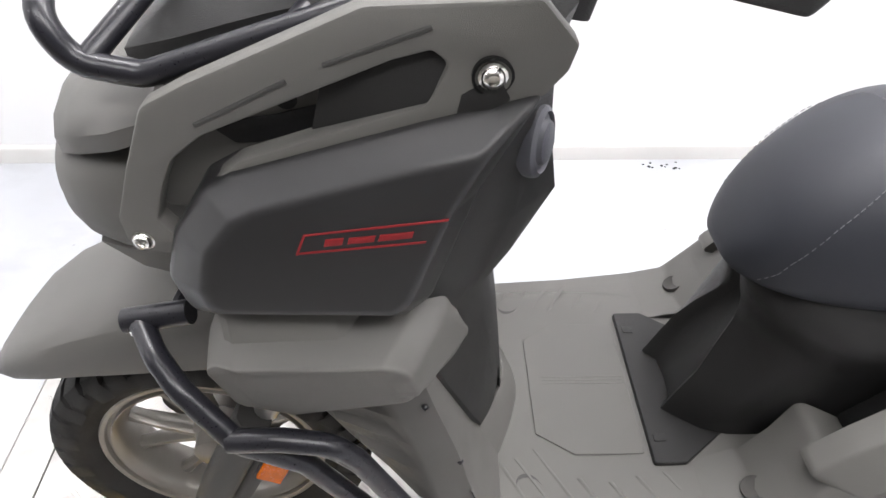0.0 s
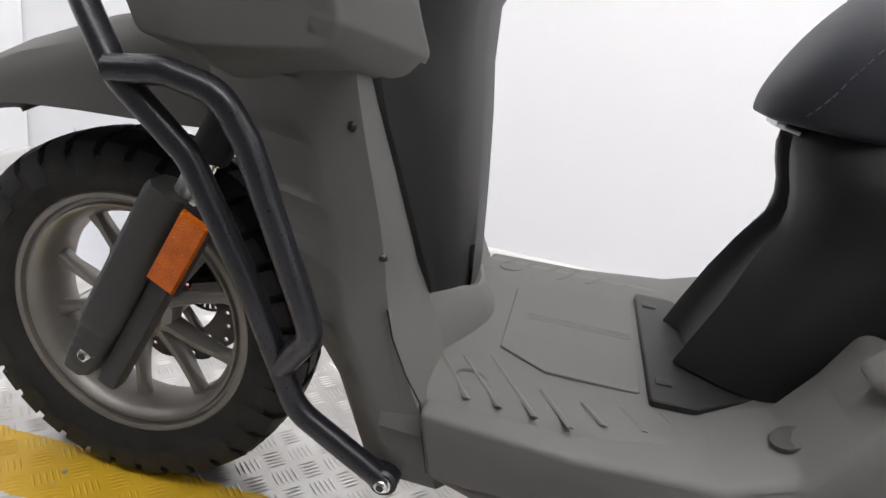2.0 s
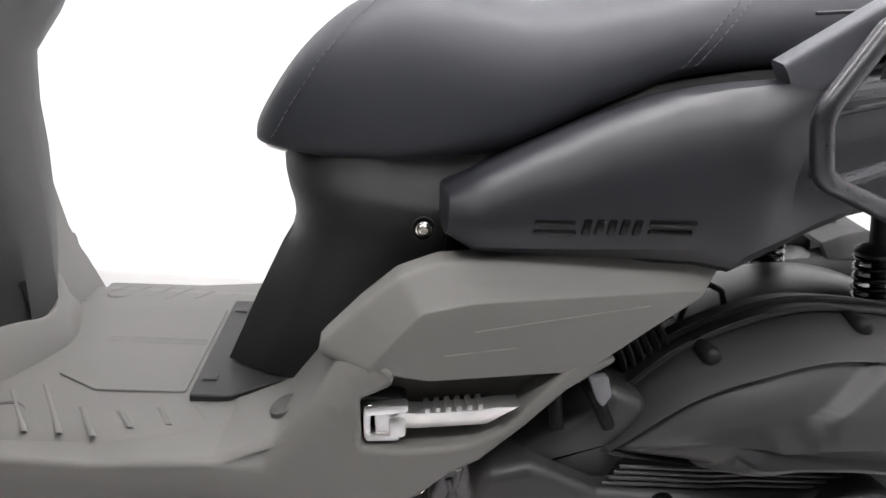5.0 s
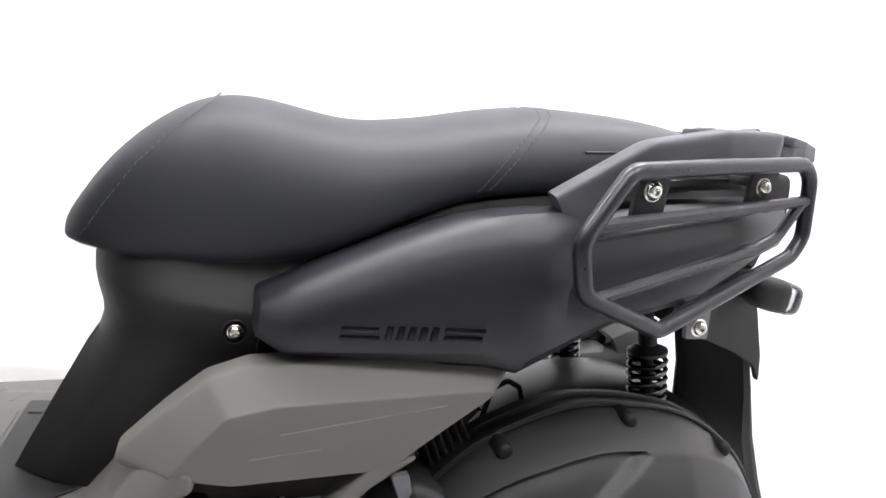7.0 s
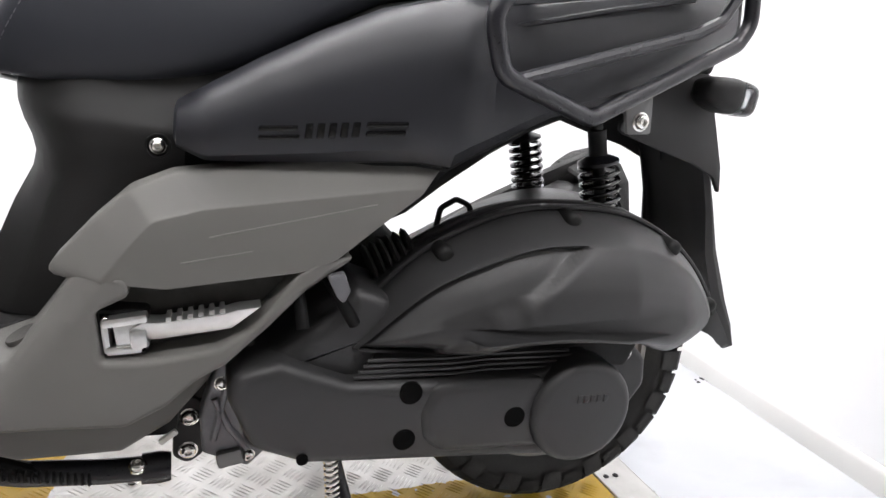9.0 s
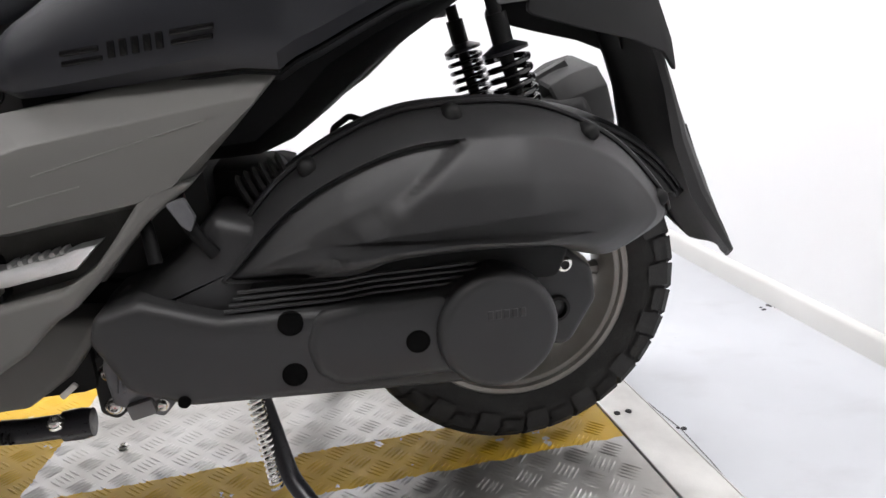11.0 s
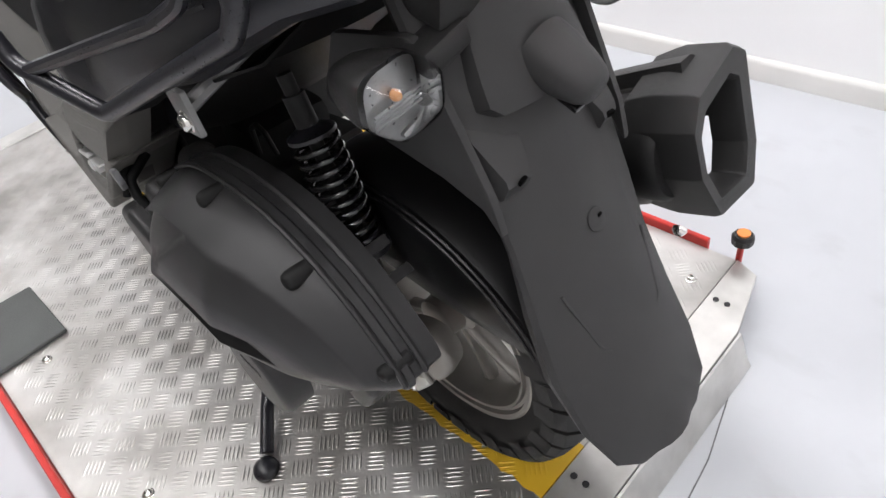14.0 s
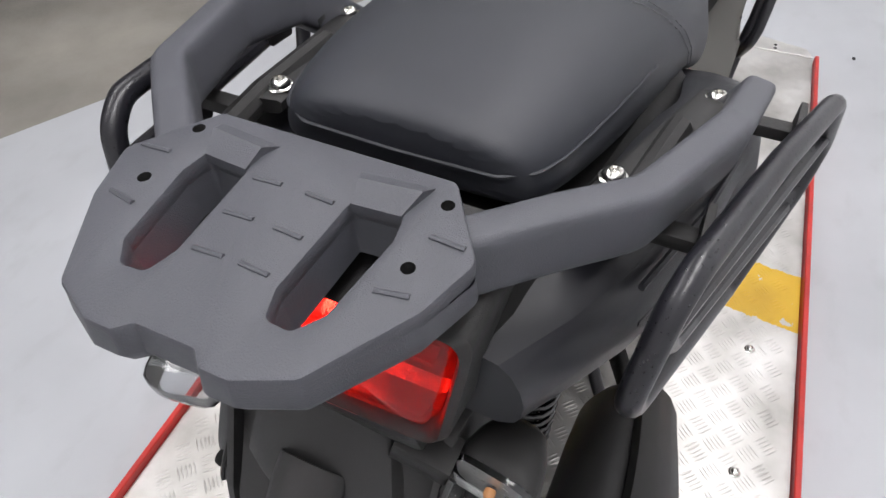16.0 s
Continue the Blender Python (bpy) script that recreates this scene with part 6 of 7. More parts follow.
slab(bm, fillet([(0.912, 0.340, 0.02), (0.925, 0.368, 0.01), (0.969, 0.396, 0.03), (1.000, 0.419, 0.03), (1.036, 0.458, 0.012), (1.078, 0.444, 0.02), (1.085, 0.40, 0.02), (1.050, 0.345, 0.01)]), flat(0.236), [(0, -0.10), (0, -0.016), (0.004, -0.006), (0.012, -0.001), (0.020, 0)], -1)
part("intake_elbow", bm, CASE, case, "", 60)
for pts, r in (([(0.958, -0.20, 0.468), (0.974, -0.236, 0.450), (0.979, -0.248, 0.418)], 0.0070), ([(1.000, -0.20, 0.474), (1.012, -0.240, 0.456), (1.024, -0.244, 0.436), (1.034, -0.240, 0.420)], 0.0070)):
    bm = bmesh.new()
    tube(bm, pts, r, 12, 0.015)
    part("breather_hose", bm, TUBM, case, "", 60)
# swing-arm end beside the wheel
bm = bmesh.new()
slab(bm, fillet([(1.33, 0.372, 0.01), (1.405, 0.388, 0.015), (1.455, 0.345, 0.02), (1.462, 0.305, 0.02), (1.425, 0.243, 0.02), (1.36, 0.268, 0.02), (1.34, 0.30, 0.01)]), flat(0.205), soft(0.055, 0.010), -1)
arm = part("swing_arm", bm, CASE, scooter, "black cast swing arm end", 35)
bm = bmesh.new()
lathe(bm, [(0.017, -0.010), (0.016, 0.004), (0.012, 0.005), (0.011, -0.006), (0, -0.006)], (1.408, -0.2065, 0.300), (0, -1, 0), 20)
part("pin_well", bm, DARK, arm)
bolt("axle_nut", (1.418, -0.2, 0.354), (0, -1, 0), 0.011, arm)
bm = bmesh.new()
slab(bm, fillet([(1.355, 0.395), (1.395, 0.398), (1.405, 0.372), (1.385, 0.360)], 0.006), flat(0.200), soft(0.03, 0.004), -1)
part("shock_bracket", bm, ALU, arm, "bare cast bracket", 35)
bm = bmesh.new()
slab(bm, fillet([(1.432, 0.345, 0.01), (1.458, 0.318, 0.02), (1.466, 0.268, 0.03), (1.446, 0.222, 0.02), (1.418, 0.187, 0.006), (1.404, 0.191, 0.006), (1.424, 0.226, 0.02), (1.440, 0.262, 0.03), (1.430, 0.312, 0.02)], 0.01), flat(0.118), soft(0.016, 0.004), -1)
part("hub_bracket", bm, ALU, arm, "bare cast bracket inside the wheel", 35)
bm = bmesh.new()
lathe(bm, [(0.043, 0.0), (0.043, 0.020), (0.040, 0.032), (0.032, 0.040), (0.018, 0.044), (0, 0.045)], (1.446, -0.088, 0.296), (0.35, -1, 0.1), 28)
hub_case = part("gear_housing", bm, RIM, arm, "bare cast gear housing beside the wheel", 40)
for d in (-0.020, 0.0, 0.020):
    bm = bmesh.new()
    tube(bm, [(1.428 + d, -0.118, 0.330), (1.446 + d * 0.9, -0.133, 0.302), (1.458 + d * 0.8, -0.126, 0.268)], 0.0035, 8, 0.02)
    part("rib", bm, RIM, hub_case)
bolt("bracket_bolt", (1.459, -0.119, 0.262), (0, -1, 0), 0.006, arm)
bolt("bracket_bolt", (1.412, -0.119, 0.195), (0, -1, 0), 0.0055, arm)

# air filter box above the case
AIR_OUT = [(1.546, 0.406), (1.512, 0.378), (1.468, 0.364), (1.430, 0.372), (1.385, 0.394), (1.290, 0.398), (1.215, 0.396), (1.170, 0.382), (1.090, 0.380), (1.018, 0.378), (1.030, 0.398), (1.107, 0.484), (1.206, 0.536), (1.290, 0.548), (1.383, 0.541), (1.466, 0.503), (1.522, 0.450)]
AIR_IN = [(1.474, 0.420), (1.458, 0.406), (1.432, 0.398), (1.405, 0.402), (1.352, 0.411), (1.280, 0.415), (1.214, 0.413), (1.168, 0.406), (1.120, 0.406), (1.088, 0.406), (1.098, 0.418), (1.150, 0.446), (1.220, 0.468), (1.290, 0.474), (1.370, 0.472), (1.435, 0.457), (1.464, 0.438)]


def smooth_ring(pts, k=12):
    """A closed flowing line through the points."""
    out, n = [], len(pts)
    for i in range(n):
        p0, p1, p2, p3 = (Vector(pts[(i + d) % n]) for d in (-1, 0, 1, 2))
        for j in range(k):
            t = j / k
            out.append(0.5 * (2 * p1 + (p2 - p0) * t + (2 * p0 - 5 * p1 + 4 * p2 - p3) * t * t + (3 * p1 - p0 - 3 * p2 + p3) * t ** 3))
    return out


a, c = smooth_ring(AIR_OUT), smooth_ring(AIR_IN)


def air_depth(x):
    """How far the cover bulges out at x."""
    return 0.098 * min(1.0, 0.62 + 0.38 * max(0, (x - 1.03) / 0.14), 0.35 + 0.65 * max(0, (1.55 - x) / 0.20))


bm = bmesh.new()
skin(bm, [[(q.x, -y, q.y) for q in inset_pts] for inset_pts, y in ((a, 0.150), (a, 0.188), ([u + (u - v) * 0.06 for u, v in zip(a, c)], 0.191), ([u + (u - v) * 0.06 for u, v in zip(a, c)], 0.199), (a, 0.202))])
airbox = part("air_filter_box", bm, CASE, scooter, "black rounded air filter box", 30)
bm = bmesh.new()


# across the cover: a sloping shoulder to a crease, then a nearly upright face that turns in at the foot
ACROSS = [(0.02, -0.10), (0.02, 0.04), (0.05, 0.14), (0.12, 0.28), (0.24, 0.465), (0.34, 0.610), (0.37, 0.650), (0.40, 0.676), (0.43, 0.694), (0.47, 0.715), (0.52, 0.744), (0.57, 0.772), (0.62, 0.798), (0.67, 0.823), (0.72, 0.846), (0.77, 0.867), (0.82, 0.887), (0.88, 0.909), (0.94, 0.932), (1.0, 0.95), (1.15, 0.98), (1.4, 1.0)]


def front_field(x, z):
    """How far a spot lies in the lower field ahead of the slanting step: 1 inside it, 0 behind the step."""
    d = ((x - 1.147) * 0.076 - (z - 0.412) * 0.098) / 0.124
    return 1 - ease((d + 0.001) / 0.008)


loops = []
for f, out in ACROSS:
    loop = []
    for u, v in zip(a, c):
        q = u + (v - u) * f
        sink = 0.012 * front_field(q.x, q.y) * ease((f - 0.36) / 0.08)
        loop.append((q.x, -(0.202 + out * air_depth(q.x) - sink), q.y))
    loops.append(loop)
skin(bm, loops)
part("cover", bm, CASE, airbox, "black rounded cover", 50)
top_run = [u + (u - v) * 0.04 for u, v in zip(a, c)][124:]
for y, r in ((0.2035, 0.0030), (0.176, 0.0036)):
    bm = bmesh.new()
    tube(bm, [(q.x, -y, q.y) for q in top_run], r, 6, 0.002)
    part("rim_bead", bm, CASE, airbox)
# near-black lugs: the recess shade round the screws is in the colour
for x, y, z in ((1.133, 0.228, 0.496), (1.286, 0.230, 0.541), (1.437, 0.230, 0.511), (1.533, 0.212, 0.426)):
    bm = bmesh.new()
    lathe(bm, [(0.0, -0.034), (0.0100, -0.030), (0.0104, -0.002), (0.0085, 0.004), (0.0045, 0.006), (0, 0.0063)], (x, -y, z), (0, -1, 0), 14)
    part("screw_lug", bm, DARK, airbox, "", 60)
for k in range(2):
    bm = bmesh.new()
    box(bm, (0.012, 0.062, 0.005), (1.455 + 0.030 * k, -0.150, 0.497 - 0.022 * k), 0.0015, (0, 38, 0))
    part("top_rib", bm, CASE, airbox)
bm = bmesh.new()
tube(bm, [(1.160, -0.10, 0.478), (1.166, -0.10, 0.520), (1.186, -0.10, 0.533), (1.204, -0.10, 0.526), (1.216, -0.10, 0.498)], 0.0038, 8, 0.008)
part("cable_guide", bm, DARK, scooter)

# bare bracket that holds the hose end
bm = bmesh.new()
slab(bm, fillet([(0.998, 0.478), (1.016, 0.482), (1.024, 0.462), (1.018, 0.448), (1.010, 0.455)], 0.003), flat(0.256), soft(0.008, 0.0015, 2), -1)
part("hose_bracket", bm, HANGER, scooter, "bare metal hose bracket")

# dark engine and frame between the wheels
bm = bmesh.new()
box(bm, (0.26, 0.20, 0.15), (1.02, -0.01, 0.33), 0.02, (0, -8, 0))
box(bm, (0.12, 0.14, 0.10), (1.06, -0.02, 0.43), 0.02)
box(bm, (0.15, 0.24, 0.10), (0.895, 0, 0.315), 0.02)
part("engine_block", bm, DARK, scooter, "dark engine block", 35)
for i in range(6):
    bm = bmesh.new()
    lathe(bm, [(0.020, -0.0035), (0.024, 0.0), (0.020, 0.0035)], (1.065 + 0.009 * i, -0.16, 0.462 + 0.0045 * i), (0.9, 0, 0.45), 16, cap=True)
    part("intake_bellows", bm, RUBBER, scooter)
bm = bmesh.new()
slab(bm, fillet([(0.880, 0.255), (0.892, 0.203), (0.930, 0.196), (0.985, 0.222), (0.985, 0.28), (0.93, 0.30)], 0.012), flat(0.112), soft(0.06, 0.006), -1)
part("engine_mount", bm, LIFTGREY, scooter, "bare cast engine mount", 35)
bm = bmesh.new()
slab(bm, fillet([(0.850, 0.264), (0.870, 0.278), (0.888, 0.264), (0.886, 0.196), (0.868, 0.182), (0.850, 0.194)], 0.012), flat(0.120), soft(0.012, 0.003), -1)
link = part("stand_link", bm, BLACK, scooter, "", 35)
for x, z in ((0.869, 0.2485), (0.868, 0.2025)):
    bolt("link_bolt", (x, -0.1205, z), (0, -1, 0), 0.0095, link)
bolt("frame_bolt", (0.929, -0.2005, 0.364), (0, -1, 0), 0.007, link)
bm = bmesh.new()
slab(bm, fillet([(0.914, 0.348), (0.937, 0.352), (0.948, 0.376), (0.930, 0.380)], 0.005), flat(0.2), soft(0.012, 0.003), -1)
part("frame_bracket", bm, LIFTGREY, scooter, "", 35)
bm = bmesh.new()
box(bm, (0.022, 0.006, 0.007), (0.848, -0.185, 0.263), 0.002, (0, -38, 0))
part("white_tag", bm, mat("white_tag_paint", (0.75, 0.74, 0.70), 0.5, var=0.1, vscale=60), scooter, "small white tag")
bm = bmesh.new()
slab(bm, fillet([(0.902, 0.360, 0.006), (0.936, 0.374, 0.006), (0.922, 0.300, 0.012), (0.930, 0.245, 0.012), (0.958, 0.228, 0.006), (0.936, 0.205, 0.006), (0.884, 0.228, 0.008), (0.880, 0.275, 0.01)], 0.008), flat(0.170), soft(0.03, 0.005), -1)
hanger = part("engine_hanger", bm, HANGER, scooter, "bare cast engine hanger", 35)
bm = bmesh.new()
box(bm, (0.030, 0.012, 0.020), (0.915, -0.172, 0.222), 0.004, (0, -12, 0))
part("lug", bm, LIFTGREY, hanger)
for pts in ([(0.896, -0.171, 0.300), (0.912, -0.171, 0.262), (0.934, -0.171, 0.232)], [(0.914, -0.171, 0.356), (0.906, -0.171, 0.300), (0.896, -0.171, 0.246)]):
    bm = bmesh.new()
    tube(bm, pts, 0.0042, 8, 0.02)
    part("web", bm, HANGER, hanger)
bolt("hanger_bolt", (0.904, -0.1705, 0.318), (0, -1, 0), 0.0075, hanger)
bolt("hanger_bolt", (0.936, -0.1705, 0.222), (0, -1, 0), 0.0065, hanger)
# belly: dark underside closing the tunnel
bm = bmesh.new()
box(bm, (0.46, 0.26, 0.10), (0.63, 0, 0.275), 0.02)
part("underside", bm, DARK, scooter)

# folded side stand
bm = bmesh.new()
tube(bm, [(0.640, -0.150, 0.220), (0.70, -0.150, 0.207), (0.78, -0.148, 0.200), (0.842, -0.146, 0.199)], 0.0145, 14, 0.04)
stand = part("side_stand", bm, TUBE, scooter, "black side stand folded up along the belly", 40)
bm = bmesh.new()
slab(bm, fillet([(0.570, 0.172), (0.578, 0.232), (0.640, 0.240), (0.668, 0.205), (0.640, 0.180)], 0.01), flat(0.150), soft(0.03, 0.004), -1)
lathe(bm, [(0.014, 0.0), (0.014, 0.006), (0.009, 0.009), (0, 0.009)], (0.612, -0.150, 0.204), (0, -1, 0), 18)
plate_ob = part("pivot_plate", bm, CASE, stand, "", 35)
bolt("pivot_bolt", (0.596, -0.1505, 0.226), (0, -1, 0), 0.0045, plate_ob, DARK)
bolt("pivot_bolt", (0.636, -0.1505, 0.226), (0, -1, 0), 0.0045, plate_ob, DARK)
bm = bmesh.new()
tube(bm, [(0.655, -0.152, 0.232), (0.72, -0.154, 0.205)], 0.010, 10)
coil(bm, (0.66, -0.165, 0.222), (0.77, -0.162, 0.200), 0.006, 0.0016, 16, 10, 5)
part("stand_spring", bm, DARK, stand)
bm = bmesh.new()
lathe(bm, [(0.018, -0.020), (0.019, 0.0), (0.017, 0.012)], (0.838, -0.146, 0.199), (1, 0.05, 0), 18)
part("stand_foot", bm, TUBE, stand)
bolt("stand_bolt", (0.815, -0.160, 0.213), (0, -0.4, 1), 0.008, stand)
bm = bmesh.new()
tube(bm, [(0.68, -0.152, 0.205), (0.73, -0.156, 0.203), (0.765, -0.154, 0.199)], 0.0065, 8)
part("cover_band", bm, STEEL, stand)

# centre stand
for s in (-1, 1):
    bm = bmesh.new()
    tube(bm, [(1.035, s * 0.105, 0.235), (1.045, s * 0.13, 0.185), (1.070, s * 0.175, 0.10), (1.135, s * 0.255, 0.035), (1.200, s * 0.305, 0.016)], 0.0115, 12, 0.05)
    leg = part("centre_stand_leg", bm, TUBE, scooter, "black centre stand leg standing on the deck", 50)
    bm = bmesh.new()
    lathe(bm, [(0.0, 0.0015), (0.020, 0.0015), (0.022, 0.006), (0.020, 0.014), (0.010, 0.020), (0, 0.021)], (1.216, s * 0.320, 0), (0, 0, 1), 18)
    part("foot", bm, TUBE, leg, "round stand foot", 50)
bm = bmesh.new()
coil(bm, (1.036, -0.150, 0.225), (1.052, -0.168, 0.085), 0.0085, 0.0022, 18, 12, 6)
part("stand_spring", bm, CHROME, scooter, "bright coil spring of the centre stand", 60)

# silencer on the far side
bm = bmesh.new()
c0, c1 = Vector((1.18, 0.225, 0.262)), Vector((1.572, 0.226, 0.467))
ax = (c1 - c0).normalized()
sx = ax.cross(Vector((0, 0, 1))).normalized()
up = sx.cross(ax)
rows = []
for t, k in ((-0.02, 0.35), (0.05, 0.75), (0.16, 0.98), (0.3, 1.0), (0.93, 1.0), (0.96, 0.9)):
    p = c0 + (c1 - c0) * t
    rows.append([p + sx * 0.060 * k * math.cos(a) + up * 0.070 * k * math.sin(a) for a in [2 * math.pi * j / 28 for j in range(28)]])
skin(bm, rows)
muff = part("silencer", bm, CASE, scooter, "matte black silencer with a hollow end cap", 40)
cap_ax = Vector((0.94, 0.079, 0.26)).normalized()
cap_sx = cap_ax.cross(Vector((0, 0, 1))).normalized()
cap_up = cap_sx.cross(cap_ax)
HEXA = [(0.052, 0.082), (-0.046, 0.102), (-0.078, 0.082), (-0.077, -0.050), (-0.054, -0.108), (0.046, -0.096), (0.080, -0.020), (0.080, 0.045)]
ring = [q * 0.90 + Vector((-0.020, 0.006)) for q in fillet(HEXA, 0.007, 3)]
bm = bmesh.new()
rows = []
for t, k in ((0.030, 0.90), (0.030, 0.99), (0.062, 0.985), (0.071, 0.94), (0.071, 0.70), (0.064, 0.67), (0.030, 0.66), (0.030, 0.90)):
    p = c1 + cap_ax * t
    rows.append([p + cap_sx * q[0] * k + cap_up * q[1] * k for q in ring])
skin(bm, rows, caps=False)
cap_ob = part("end_cap", bm, BLACK, muff, "angular black hollow end cap", 30)
bm = bmesh.new()
rows = []
sub_ring = ring[17:] + ring[:12]
for t, k in ((-0.022, 0.84), (-0.018, 0.90), (0.004, 0.96), (0.018, 0.99), (0.035, 0.99)):
    p = c1 + cap_ax * t
    rows.append([p + cap_sx * q[0] * k + cap_up * q[1] * k for q in sub_ring])
skin(bm, rows, caps=False, closed=False)
shell(part("cap_shell", bm, BLACK, cap_ob, "", 30), 0.006)
bm = bmesh.new()
lathe(bm, [(0.050, -0.09), (0.056, 0.010), (0.055, 0.020), (0.050, 0.026), (0.024, 0.028), (0.023, 0.040), (0.018, 0.040), (0.017, 0.0), (0, 0.0)], c1 + cap_sx * 0.016, cap_ax, 28)
part("outlet", bm, DARK, muff)
bm = bmesh.new()
rows = []
for k in range(9):
    t = 0.12 + 1.0 * k / 8
    grow = 0.55 + 0.45 * math.sin(math.pi * min(1.0, 0.15 + 0.55 * k / 8))
    p = c0 + (c1 - c0) * t - sx * 0.010 * math.sin(math.pi * k / 8)
    rows.append([p + (sx * x + up * z) * (0.72 + 0.28 * grow) for x, z in ((-0.008, 0.074), (-0.014, 0.090), (-0.034, 0.091), (-0.054, 0.078), (-0.070, 0.056), (-0.079, 0.028), (-0.081, 0.0), (-0.074, -0.002), (-0.072, 0.026), (-0.062, 0.052), (-0.048, 0.070), (-0.032, 0.080))])
skin(bm, rows)
part("heat_shield", bm, BLACK, muff, "black curved heat shield", 45)
bm = bmesh.new()
tube(bm, [c0 - ax * 0.01, c0 - ax * 0.10 - up * 0.03, (0.98, 0.12, 0.24)], 0.016, 12)
part("exhaust_pipe", bm, DARK, muff)
bm = bmesh.new()
box(bm, (0.05, 0.07, 0.018), (1.49, 0.155, 0.392), 0.004)
part("silencer_bracket", bm, BLACK, muff)
bolt("cap_bolt", c1 + ax * 0.02 - up * 0.088 + sx * 0.050, sx - up * 0.6, 0.007, muff)

# ---- front upper body ----
POD_OUT = [(0.101, 0.662, 0.224), (0.110, 0.681, 0.232), (0.138, 0.692, 0.244), (0.264, 0.713, 0.258), (0.288, 0.704, 0.257), (0.296, 0.660, 0.243), (0.288, 0.637, 0.236), (0.178, 0.620, 0.238), (0.128, 0.621, 0.230)]
POD_IN = [(0.098, 0.662, 0.185), (0.102, 0.690, 0.190), (0.124, 0.704, 0.204), (0.296, 0.740, 0.203), (0.318, 0.733, 0.206), (0.345, 0.640, 0.150), (0.334, 0.605, 0.150), (0.178, 0.592, 0.170), (0.120, 0.610, 0.170)]


def pod(s):
    """A faceted pod: a wide base ring drawn out to a smaller flat face."""
    k = 3
    rings = []
    for ring in (POD_IN, POD_OUT):
        pts = fillet([p[:2] for p in ring], 0.016, k)
        rings.append([Vector((q.x, ring[i // (k + 1)][2], q.y)) for i, q in enumerate(pts)])
    base, face = rings
    mid = sum(face, Vector()) / len(face)
    loops = [[Vector((p.x, 0.10, p.z)) for p in base], base]
    for f in (0.05, 0.12, 0.84, 0.91, 0.96, 0.99):
        loops.append([a.lerp(b, f) + Vector((0, 0.0018 if 0.1 < f < 0.9 else 0.0, 0)) for a, b in zip(base, face)])
    loops += [[p.lerp(mid, 0.03) + Vector((0, 0.0008, 0)) for p in face], [p.lerp(mid, 0.09) + Vector((0, 0.0012, 0)) for p in face], [p.lerp(mid, 0.2) + Vector((0, 0.0012, 0)) for p in face]]
    bm = bmesh.new()
    skin(bm, [[(p.x, s * p.y, p.z) for p in lp] for lp in loops])
    return bm


